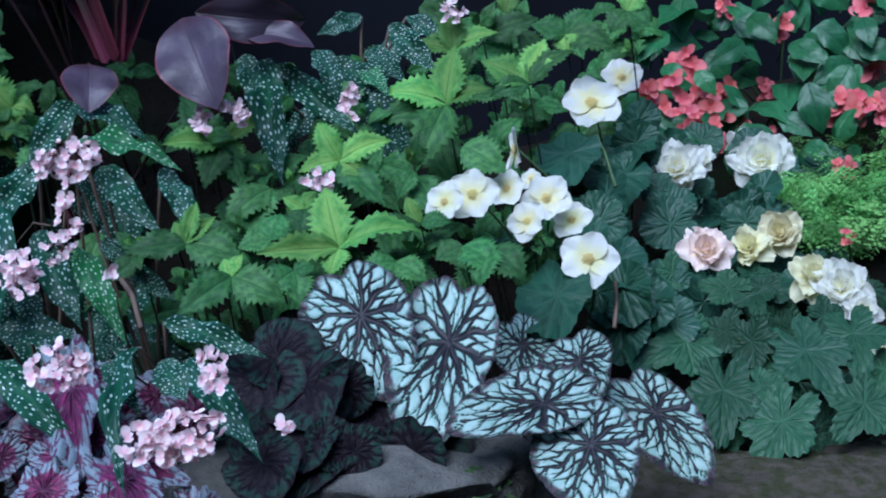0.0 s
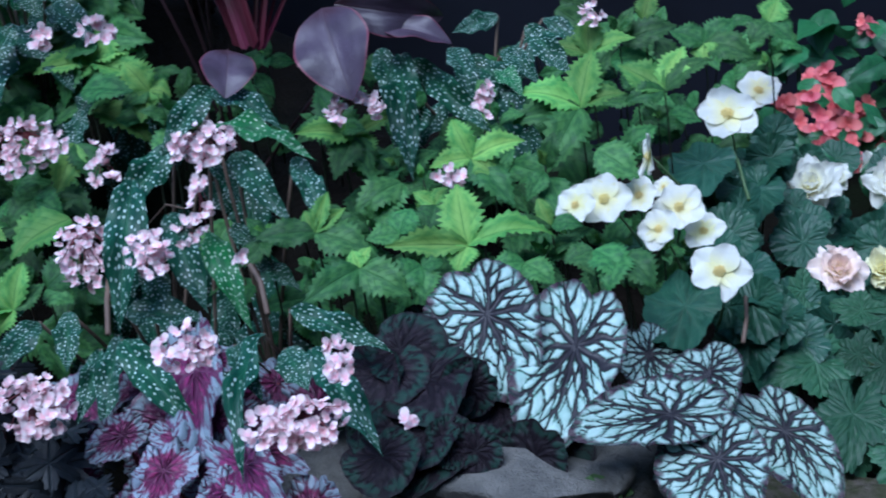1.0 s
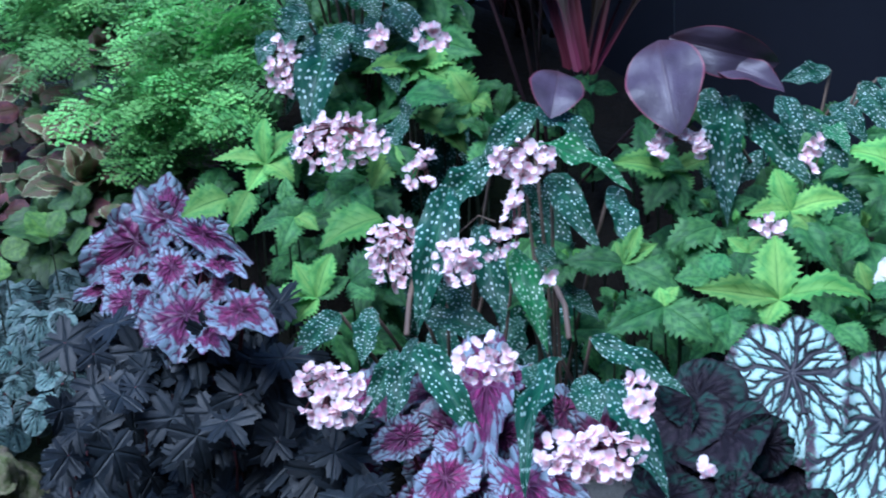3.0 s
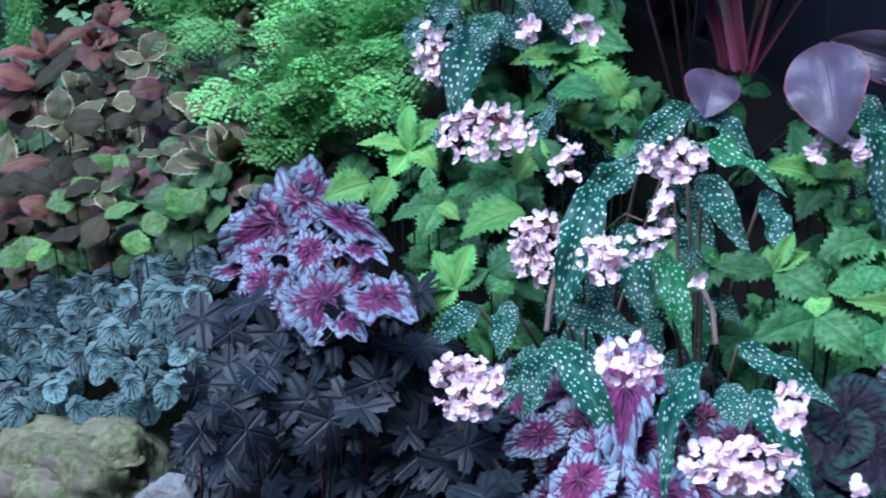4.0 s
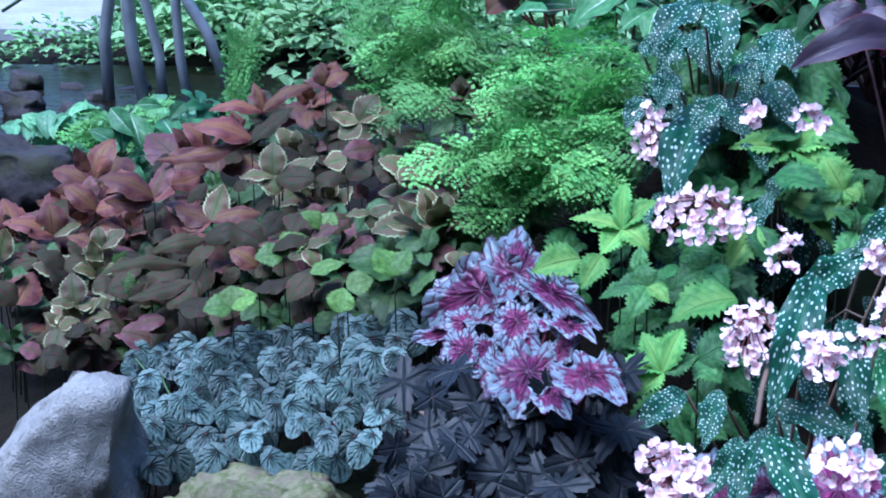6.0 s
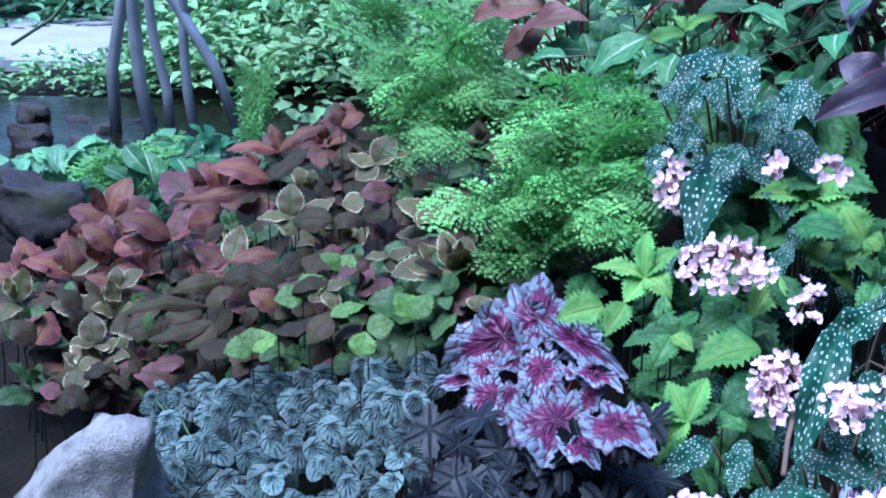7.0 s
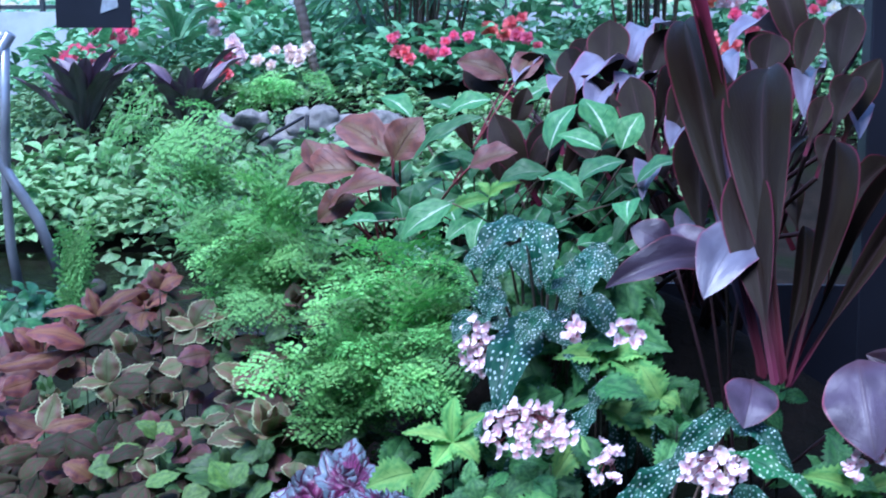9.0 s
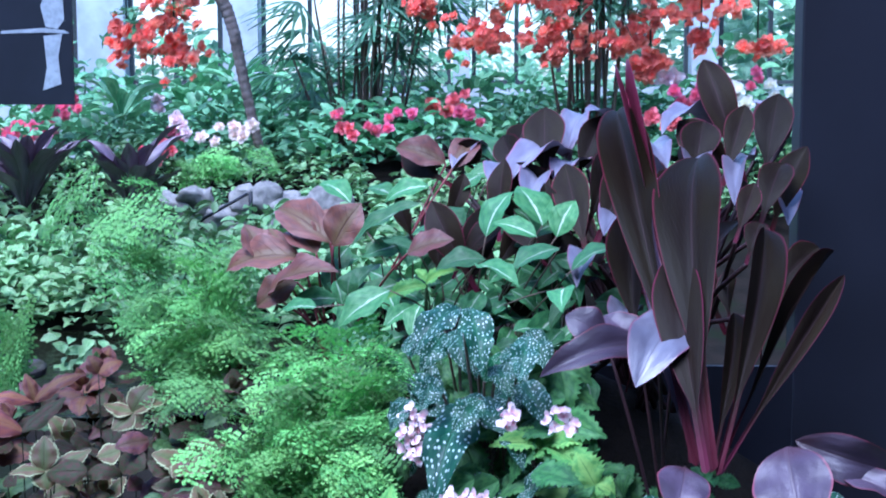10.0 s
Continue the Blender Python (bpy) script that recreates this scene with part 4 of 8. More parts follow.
TUBER_GREEN_LOW = [
    (-0.227, 1.763, 0.180, -0.254, 1.758, 0.195, 0.054, 0),
    (0.037, 1.572, 0.129, 0.013, 1.535, 0.120, 0.052, 0),
    (-0.142, 1.484, 0.094, -0.135, 1.459, 0.080, 0.027, 0),
    (-0.052, 1.488, 0.091, -0.073, 1.464, 0.081, 0.041, 0),
    (-0.219, 1.668, 0.161, -0.224, 1.686, 0.171, 0.042, 0),
    (-0.030, 1.677, 0.150, -0.003, 1.686, 0.156, 0.049, 0),
    (-0.174, 1.529, 0.118, -0.181, 1.491, 0.110, 0.039, 0),
    (-0.081, 1.568, 0.130, -0.066, 1.531, 0.120, 0.049, 0),
]
WING_A = [
    (-0.234, 2.671, 0.273, -0.293, 2.412, 0.343, 0.082, 0),
    (-0.229, 2.564, 0.244, -0.191, 2.552, 0.196, 0.066, 0),
    (-0.186, 2.635, 0.180, -0.138, 2.564, 0.177, 0.071, 0),
    (-0.231, 2.689, 0.262, -0.139, 2.675, 0.285, 0.068, 0),
    (-0.151, 2.480, 0.163, -0.085, 2.377, 0.161, 0.052, 0),
    (-0.084, 2.598, 0.162, -0.087, 2.452, 0.153, 0.065, 0),
    (0.020, 2.666, 0.219, -0.049, 2.646, 0.242, 0.066, 0),
    (0.010, 2.666, 0.220, -0.052, 2.631, 0.192, 0.060, 0),
    (0.020, 2.649, 0.234, 0.057, 2.593, 0.189, 0.060, 0),
    (-0.187, 2.684, 0.198, -0.152, 2.673, 0.243, 0.055, 0),
    (-0.091, 2.704, 0.250, -0.048, 2.686, 0.273, 0.061, 0),
    (0.022, 2.703, 0.240, 0.081, 2.674, 0.233, 0.066, 0),
]
GREEN_A = [
    (-0.499, 1.817, 0.517, 0.073),
    (-0.410, 1.915, 0.440, 0.068),
    (-0.463, 1.689, 0.477, 0.086),
    (-0.547, 1.435, 0.501, 0.064),
    (-0.662, 1.388, 0.540, 0.060),
    (-0.509, 1.293, 0.468, 0.079),
    (-0.621, 1.239, 0.481, 0.067),
    (-0.564, 1.385, 0.478, 0.037),
    (-0.666, 1.278, 0.483, 0.036),
    (-0.469, 1.536, 0.448, 0.074),
    (-0.465, 1.957, 0.486, 0.061),
    (-0.398, 2.116, 0.430, 0.066),
    (-0.356, 2.297, 0.389, 0.066),
]
GREEN_B = [
    (-0.316, 2.304, 0.335, 0.052),
    (-0.393, 1.806, 0.393, 0.046),
    (-0.494, 1.454, 0.453, 0.058),
    (-0.591, 1.334, 0.477, 0.055),
    (-0.465, 1.297, 0.412, 0.050),
    (-0.414, 1.394, 0.391, 0.053),
    (-0.368, 1.440, 0.347, 0.048),
    (-0.663, 1.215, 0.460, 0.047),
    (-0.585, 1.231, 0.448, 0.049),
    (-0.642, 1.196, 0.436, 0.035),
    (-0.934, 1.435, 0.602, 0.062),
    (-0.917, 1.396, 0.562, 0.048),
    (-0.629, 1.360, 0.499, 0.044),
    (-0.452, 1.789, 0.455, 0.061),
]
GREEN_C = [
    (-0.795, 1.485, 0.581, 0.034),
    (-0.749, 1.492, 0.572, 0.037),
    (-0.525, 1.249, 0.411, 0.041),
    (-0.433, 1.349, 0.386, 0.049),
    (-0.550, 1.546, 0.485, 0.047),
    (-0.562, 1.306, 0.445, 0.048),
    (-0.425, 1.595, 0.407, 0.048),
    (-0.757, 1.434, 0.527, 0.040),
    (-0.341, 1.496, 0.327, 0.040),
]
GREEN_D = [
    (-1.158, 1.326, 0.546, 0.066),
    (-1.102, 1.290, 0.529, 0.054),
    (-0.983, 1.224, 0.507, 0.075),
    (-0.967, 1.111, 0.455, 0.054),
    (-1.005, 1.182, 0.490, 0.047),
    (-0.953, 1.388, 0.609, 0.080),
    (-0.978, 1.282, 0.530, 0.055),
    (-1.182, 1.237, 0.490, 0.044),
    (-1.090, 1.221, 0.486, 0.046),
    (-0.939, 1.151, 0.464, 0.045),
    (-0.907, 1.374, 0.578, 0.056),
    (-1.089, 1.184, 0.448, 0.045),
]
COPPER = [
    (-2.305, 1.632, 0.453, 0.068),
    (-2.372, 1.391, 0.346, 0.096),
    (-2.366, 1.291, 0.329, 0.084),
    (-2.242, 1.283, 0.298, 0.086),
    (-2.200, 1.378, 0.286, 0.077),
    (-2.346, 1.153, 0.305, 0.077),
    (-2.428, 1.289, 0.334, 0.075),
    (-2.283, 1.713, 0.472, 0.069),
    (-2.356, 1.549, 0.409, 0.088),
    (-2.253, 1.805, 0.503, 0.050),
    (-2.302, 1.181, 0.298, 0.071),
    (-2.299, 1.389, 0.328, 0.079),
]
OLIVE = [
    (-2.199, 1.504, 0.335, 0.079),
    (-2.233, 1.668, 0.392, 0.083),
    (-1.958, 1.640, 0.511, 0.061),
    (-1.850, 1.479, 0.384, 0.067),
    (-1.513, 1.340, 0.447, 0.064),
    (-2.125, 1.166, 0.256, 0.072),
    (-2.058, 1.080, 0.232, 0.060),
    (-2.215, 1.096, 0.266, 0.073),
    (-2.039, 1.597, 0.388, 0.076),
    (-1.697, 1.473, 0.469, 0.057),
    (-1.471, 1.371, 0.482, 0.047),
]
BRONZE_ROWS = [
    (-2.016, 1.432, 0.272, 0.083),
    (-2.038, 1.305, 0.257, 0.081),
    (-2.053, 1.006, 0.211, 0.064),
    (-1.986, 1.073, 0.206, 0.054),
    (-1.894, 1.416, 0.253, 0.071),
    (-1.866, 1.443, 0.312, 0.070),
    (-2.082, 1.387, 0.278, 0.069),
    (-2.213, 1.723, 0.430, 0.076),
    (-2.109, 1.277, 0.267, 0.068),
    (-1.839, 1.548, 0.470, 0.056),
    (-1.618, 1.528, 0.579, 0.052),
    (-1.993, 1.150, 0.211, 0.055),
]
LIME_ROWS = [
    (-1.681, 1.372, 0.358, 0.064),
    (-1.668, 1.312, 0.295, 0.051),
    (-1.922, 1.331, 0.238, 0.070),
    (-1.573, 1.337, 0.389, 0.057),
    (-2.066, 1.538, 0.300, 0.076),
    (-1.450, 1.303, 0.424, 0.046),
    (-1.973, 1.279, 0.230, 0.056),
    (-1.796, 1.367, 0.250, 0.054),
]
WHITE_SINGLE = [
    (-0.332, 1.892, 0.383, 0.046),
    (-0.314, 2.074, 0.360, 0.036),
    (-0.405, 1.471, 0.423, 0.033),
    (-0.431, 1.443, 0.427, 0.025),
    (-0.381, 1.537, 0.402, 0.025),
    (-0.339, 1.551, 0.381, 0.032),
    (-0.351, 1.492, 0.378, 0.026),
    (-0.314, 1.563, 0.346, 0.027),
    (-0.287, 1.497, 0.324, 0.037),
    (-0.387, 1.639, 0.414, 0.032),
    (-0.360, 1.577, 0.397, 0.014),
]
WHITE_DOUBLE = [
    (-0.232, 1.963, 0.250, 0.037),
    (-0.209, 2.090, 0.214, 0.021),
    (-0.122, 2.195, 0.166, 0.048),
    (-0.008, 1.807, 0.124, 0.035),
    (0.019, 1.772, 0.108, 0.022),
    (0.037, 1.676, 0.099, 0.021),
    (-0.163, 2.301, 0.154, 0.025),
]
PEACH = [
    (-0.183, 1.801, 0.192, 0.034),
]
YELLOW = [
    (-0.090, 1.923, 0.158, 0.035),
    (-0.133, 1.890, 0.153, 0.031),
    (-0.043, 1.833, 0.130, 0.034),
]
RED = [
    (-0.255, 2.362, 0.287, 0.033),
    (-0.281, 2.121, 0.313, 0.027),
    (-0.253, 2.222, 0.284, 0.031),
    (-0.230, 2.321, 0.249, 0.029),
    (-0.217, 2.224, 0.232, 0.032),
    (-0.193, 2.320, 0.199, 0.027),
    (-0.233, 2.165, 0.254, 0.024),
    (-0.165, 2.341, 0.156, 0.029),
    (-0.132, 2.350, 0.156, 0.024),
]
RED_B = [
    (-0.194, 2.456, 0.203, 0.024),
    (-0.194, 2.651, 0.302, 0.022),
    (-0.104, 2.633, 0.256, 0.028),
    (-0.133, 2.553, 0.164, 0.023),
    (-0.024, 2.462, 0.165, 0.027),
    (0.002, 2.427, 0.165, 0.034),
    (0.042, 2.453, 0.168, 0.031),
    (0.077, 2.615, 0.186, 0.037),
    (0.069, 2.425, 0.160, 0.026),
    (-0.188, 2.214, 0.190, 0.022),
    (-0.001, 2.228, 0.133, 0.017),
    (0.003, 1.987, 0.120, 0.012),
    (0.073, 2.680, 0.274, 0.033),
]
CLUSTERS = [
    (-0.781, 1.273, 0.565, 0.067, 0.049, 20),
    (-0.648, 1.377, 0.567, 0.069, 0.031, 16),
    (-0.535, 1.489, 0.539, 0.023, 0.039, 8),
    (-0.782, 1.137, 0.496, 0.035, 0.046, 12),
    (-0.761, 1.213, 0.522, 0.024, 0.060, 7),
    (-0.680, 1.125, 0.497, 0.014, 0.014, 2),
    (-0.686, 1.014, 0.457, 0.053, 0.042, 18),
    (-0.533, 0.918, 0.443, 0.085, 0.040, 42),
    (-0.530, 1.006, 0.457, 0.025, 0.040, 12),
    (-0.458, 0.965, 0.419, 0.014, 0.014, 2),
    (-1.022, 1.283, 0.561, 0.114, 0.064, 55),
]
CLUSTERS_B = [
    (-1.172, 1.384, 0.622, 0.042, 0.077, 24),
    (-0.928, 1.304, 0.535, 0.038, 0.050, 10),
    (-0.881, 1.171, 0.484, 0.052, 0.081, 34),
    (-0.809, 1.166, 0.488, 0.042, 0.039, 12),
    (-0.843, 0.989, 0.407, 0.069, 0.063, 38),
    (-0.787, 1.222, 0.485, 0.035, 0.035, 9),
    (-0.819, 1.343, 0.543, 0.062, 0.043, 14),
    (-1.022, 1.375, 0.664, 0.027, 0.027, 9),
    (-0.964, 1.401, 0.662, 0.040, 0.033, 12),
    (-0.540, 1.356, 0.495, 0.030, 0.018, 6),
    (-0.495, 1.834, 0.547, 0.031, 0.031, 6),
]

# ---- ground ----
def ground_sheet():
    xs = [-40, -25, -16] + [-12 + 0.25 * i for i in range(34)] + [-3.5 + 0.08 * i for i in range(60)] + [1.4, 2, 3, 5, 9, 16, 30, 40]
    ys = [-40, -20, -10, -5, -2, -1, 0, 0.5] + [0.8 + 0.07 * i for i in range(40)] + [3.65 + 0.25 * i for i in range(34)] + [13, 16, 22, 32, 45]
    verts = [(x, y, soil_z(x, y) + (0.012 * noise.noise(Vector((x * 9, y * 9, 0))) + 0.01 * noise.noise(Vector((x * 25, y * 25, 3))) if abs(x) < 12 and 0.9 < y < 12 else 0)) for y in ys for x in xs]
    n = len(xs)
    faces = [(j * n + i, j * n + i + 1, (j + 1) * n + i + 1, (j + 1) * n + i) for j in range(len(ys) - 1) for i in range(n - 1)]
    tagged(new("ground", mesh_of("ground", verts, faces, SOIL)), "dark bare soil of the planted banks", "ground", kind="structure")


ground_sheet()


def stone(name, at, size, turn, label, mat=STONE, seed=0, kind="", group="", cut=0.16):
    bm = bmesh.new()
    bmesh.ops.create_icosphere(bm, subdivisions=5 if mat in (MOSSY, BROWNSTONE) else 4, radius=0.5)
    rr = random.Random(seed)
    cuts = [(Vector((rr.gauss(0, 1), rr.gauss(0, 1), rr.gauss(0, 0.8))).normalized(), rr.uniform(0.30, 0.40)) for _ in range(12)]
    for v in bm.verts:
        p = v.co.copy()
        for ax in range(3):
            p[ax] = max(-0.36, min(0.36, p[ax])) * 1.2
        for nrm, far in cuts:
            over = p.dot(nrm) - far
            if over > 0:
                p -= nrm * over * 0.92
        d = noise.noise(p * 2.2 + Vector((seed, 0, 0))) * cut + noise.noise(p * 6 + Vector((0, seed, 0))) * 0.05 + noise.noise(p * 15 + Vector((0, seed, 0))) * 0.03
        if mat in (MOSSY, BROWNSTONE):
            d += noise.noise(p * 9 + Vector((seed, 1, 0))) * 0.03 + noise.noise(p * 34 + Vector((seed, 2, 0))) * 0.03
        v.co = p + v.normal * d
    for f in bm.faces:
        f.smooth = True
    bmesh.ops.scale(bm, vec=size, verts=bm.verts)
    return solid(name, bm, mat, label, "stone", kind, group, pose(*at, *turn))


stone("edge_stone", (-0.42, 1.12, 0.25), (0.34, 0.22, 0.15), (10, 5, 20), "flat grey edging stone below the begonias", EDGESTONE, 1)
stone("edge_stone", (-0.33, 1.26, 0.12), (0.26, 0.2, 0.13), (0, 5, -10), "flat grey edging stone below the begonias", EDGESTONE, 2)
stone("mossy_stone", (-0.07, 1.41, 0.03), (0.64, 0.3, 0.16), (0, 8, 10), "brown mossy edging stone", BROWNSTONE, 3)
stone("edge_stone", (-0.63, 1.09, 0.23), (0.24, 0.2, 0.14), (0, 0, 40), "flat grey edging stone below the begonias", EDGESTONE, 4)
stone("mossy_stone", (-1.53, 1.04, 0.07), (0.36, 0.22, 0.22), (0, 0, 30), "yellow-green mossy edging stone", MOSSY, 5)
stone("mossy_stone", (-1.49, 1.03, 0.07), (0.42, 0.22, 0.2), (0, 0, 14), "yellow-green mossy edging stone", MOSSY, 6)
stone("edge_stone", (-1.137, 0.866, 0.262), (0.07, 0.06, 0.05), (0, 10, 20), "small mauve-grey stone beside the mossy one", STONE, 9)
stone("boulder", (-1.80, 0.92, 0.12), (0.29, 0.26, 0.38), (8, 14, 30), "pale grey pitted boulder at the bed's edge", PALESTONE, 7)
stone("boulder", (-3.03, 1.56, 0.25), (0.3, 0.25, 0.2), (0, 0, 30), "dark wet boulder by the stream", WETSTONE, 8)

# ---- hero plants of the near bank ----
leafy("silver_begonia", "silver", REX_SILVER, "rex begonia with big silver leaves and dark veins", "begonia", STEMR, True, 0.45, thick=0.003)
leafy("dark_begonia", "darkrex", REX_DARK, "rex begonia with near-black bronze leaves and green bands", "begonia", STEMR, True, 0.6, thick=0.003)
leafy("purple_begonia", "purple", REX_PURPLE + REX_PURPLE_INNER, "rex begonia with purple and silver crinkled leaves", "begonia", STEMR, True, 0.5, thick=0.002)
leafy("purple_begonia", "purple", REX_PURPLE_LOW, "rex begonia with dark purple leaves under the spotted begonia", "begonia", STEMR, True, 0.5, thick=0.002)
SPOT_LABEL = "angel wing begonia with dark green white-spotted drooping leaves"
spot_plants = []
for rows, pk in (([(*r[:6], r[6] * 0.84, 0) for r in SPOT_A], {3: "spoty"}), ([(*r[:6], r[6] * 0.84, 0) for r in SPOT_B], {0: "spoty", 3: "spoty"}), ([(*r[:6], r[6] * 0.84, 0) for r in SPOT_C], {}), ([(*r[:6], r[6] * 0.9, 0) for r in SPOT_D], {6: "spoty"}), ([(*r[:6], r[6] * 0.9, 0) for r in SPOT_E], {})):
    spot_plants.append(leafy("spotted_begonia", "spot", rows, SPOT_LABEL, "begonia", STEMB, False, 0.5, pick=pk, thick=0.002, group="spotted begonias"))
leafy("cordyline", "cordy", CORDYLINE, "dark purple ti plant with broad red-edged leaves", "ti plant", STEMR, pick={2: "cordyp", 9: "tidroop", 10: "tidroop", 11: "tidroop"}, lift=-0.05, stalks=False)
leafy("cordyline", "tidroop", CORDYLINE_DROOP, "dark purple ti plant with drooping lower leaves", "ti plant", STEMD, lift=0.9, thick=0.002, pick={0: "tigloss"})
leafy("cordyline", "cordy", CORDYLINE_BACK, "dark purple ti plant with upright leaves", "ti plant", STEMD, lift=-0.1, thick=0.0035, group="rear ti plants")
leafy("cordyline", "cordy", CORDYLINE_BACK_B, "dark purple ti plant with upright leaves", "ti plant", STEMD, lift=-0.1, thick=0.0035, group="rear ti plants")
leafy("cordyline", "tigloss", CORDYLINE_PALE + CORDYLINE_PALE_B, "dark purple ti plant with arching leaves, sheen put into their colour", "ti plant", STEMD, lift=3.0, thick=0.0035, group="rear ti plants")
leafy("white_ribbed_plant", "whiterib", [(*r[:6], r[6] * 0.84, 0) for r in WHITE_RIB_A], "foliage plant with green leaves and white midribs", "foliage plant", STEMB, thick=0.0012, lift=2.4)
leafy("white_ribbed_plant", "whiterib", [(*r[:6], r[6] * 0.84, 0) for r in WHITE_RIB_B], "foliage plant with green leaves and white midribs", "foliage plant", STEMB, thick=0.0012, lift=2.4)
leafy("copper_leaf_plant", "tallcopper", COPPER_TALL, "tall foliage plant with broad coppery red leaves", "foliage plant", STEMR, thick=0.002, lift=0.9)
tuber_dark = leafy("tuberous_begonia", "tuber", TUBER_DARK, "tuberous begonia with dark round leaves and white flowers", "begonia", STEM, True, 0.7, thick=0.002)
tuber_green = leafy("tuberous_begonia", "tuberg", TUBER_GREEN + TUBER_GREEN_LOW, "tuberous begonia with lobed green leaves and pale double flowers", "begonia", STEM, True, 0.6, thick=0.002)
wing = leafy("wing_begonia", "wing", WING_A, "wing begonia with glossy green leaves and coral flowers", "begonia", STEM, lift=0.8, thick=0.002)

def beside(r):
    """A place a little lower and farther back than the shoot r."""
    away = (Vector(r[:3]) - WALKWAY)
    away.z = 0
    q = Vector(r[:3]) + away.normalized() * 0.075 + Vector((rng.uniform(-0.8, 0.8) * r[3], rng.uniform(-0.4, 0.4) * r[3], rng.uniform(-0.5, 0.1) * r[3]))
    return (q.x, q.y, q.z, r[3] * rng.uniform(0.75, 1.0))


for rows in (GREEN_A, GREEN_B, GREEN_C, GREEN_D):
    for i, r in enumerate(rows):
        if i % 2 == 0:
            shoot("green_coleus", ["green"], beside(r), "lower coleus shoot with mid-green toothed leaves", "coleus", 3, 0.56, "green coleus")
        if rows in (GREEN_B, GREEN_C):
            shoot("green_coleus", ["young", "green"], beside(r), "coleus shoot with bright green toothed leaves", "coleus", 3, 0.6, "green coleus")
for kd, rows, lab in (("copper", COPPER, "coleus shoot with coppery red leaves"), ("olive", OLIVE, "coleus shoot with olive leaves and pale toothed edges"), ("bronze", BRONZE_ROWS, "coleus shoot with dull bronze leaves"), ("lime", LIME_ROWS, "coleus shoot with yellow-green leaves")):
    for r in rows:
        other = rng.choice(("lime", "bronze", "bronze" if kd == "bronze" else kd))
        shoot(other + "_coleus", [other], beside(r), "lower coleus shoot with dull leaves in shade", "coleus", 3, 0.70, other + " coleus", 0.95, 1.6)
        shoot(kd + "_coleus", [kd, kd, "bronze" if kd in ("copper", "olive") and rng.random() < 0.5 else kd], beside((*r[:3], r[3] * 1.25)), lab, "coleus", 4, 0.72, kd + " coleus", 0.9, 1.7)


def rosette(name, leaves, label, group):
    """A leafy shoot end: each leaf by its kind, foot, tip and width, on one stem."""
    foot = sum((Vector(b) for _, b, _, _ in leaves), Vector()) / len(leaves)
    away = foot - WALKWAY
    away.z = 0
    g = foot + away.normalized() * 0.04
    g.z = max(soil_z(g.x, g.y), foot.z - 0.2)
    p = thing(name, g, label, "coleus", group)
    for kd, b, t, w in leaves:
        place_leaf(kd, p, b, t, w, 0, 0.8 if kd in ("young", "green") else 1.5)
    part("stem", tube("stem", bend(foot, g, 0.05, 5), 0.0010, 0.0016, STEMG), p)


rosette("green_coleus", [("young", (-0.509, 1.295, 0.441), (-0.530, 1.344, 0.491), 0.046), ("young", (-0.509, 1.295, 0.441), (-0.588, 1.263, 0.453), 0.032), ("young", (-0.509, 1.295, 0.441), (-0.427, 1.332, 0.437), 0.033), ("young", (-0.509, 1.295, 0.441), (-0.514, 1.267, 0.421), 0.034), ("young", (-0.509, 1.295, 0.441), (-0.487, 1.324, 0.454), 0.017)], "coleus shoot with bright green toothed leaves", "green coleus")
rosette("green_coleus", [("young", (-0.550, 1.454, 0.481), (-0.577, 1.481, 0.519), 0.031), ("young", (-0.550, 1.454, 0.481), (-0.495, 1.488, 0.488), 0.032), ("young", (-0.550, 1.454, 0.481), (-0.592, 1.429, 0.479), 0.028), ("young", (-0.550, 1.454, 0.481), (-0.520, 1.448, 0.462), 0.031), ("green", (-0.550, 1.454, 0.481), (-0.496, 1.426, 0.433), 0.043)], "coleus shoot with bright green toothed leaves", "green coleus")
rosette("green_coleus", [("young", (-0.476, 1.666, 0.471), (-0.468, 1.725, 0.528), 0.046), ("young", (-0.476, 1.666, 0.471), (-0.422, 1.693, 0.478), 0.037), ("young", (-0.476, 1.666, 0.471), (-0.552, 1.656, 0.493), 0.043), ("green", (-0.476, 1.666, 0.471), (-0.506, 1.589, 0.411), 0.054), ("green", (-0.476, 1.666, 0.471), (-0.564, 1.624, 0.467), 0.040)], "coleus shoot with bright green toothed leaves", "green coleus")
rosette("green_coleus", [("young", (-0.500, 1.827, 0.493), (-0.507, 1.870, 0.542), 0.039), ("young", (-0.500, 1.827, 0.493), (-0.441, 1.859, 0.505), 0.037), ("young", (-0.500, 1.827, 0.493), (-0.552, 1.821, 0.508), 0.034)], "coleus shoot with bright green toothed leaves", "green coleus")
rosette("green_coleus", [("young", (-0.386, 1.751, 0.463), (-0.446, 1.762, 0.496), 0.046), ("young", (-0.386, 1.751, 0.463), (-0.366, 1.798, 0.507), 0.043), ("green", (-0.386, 1.751, 0.463), (-0.327, 1.792, 0.488), 0.032), ("green", (-0.386, 1.751, 0.463), (-0.433, 1.728, 0.456), 0.032)], "coleus shoot with bright green toothed leaves", "green coleus")
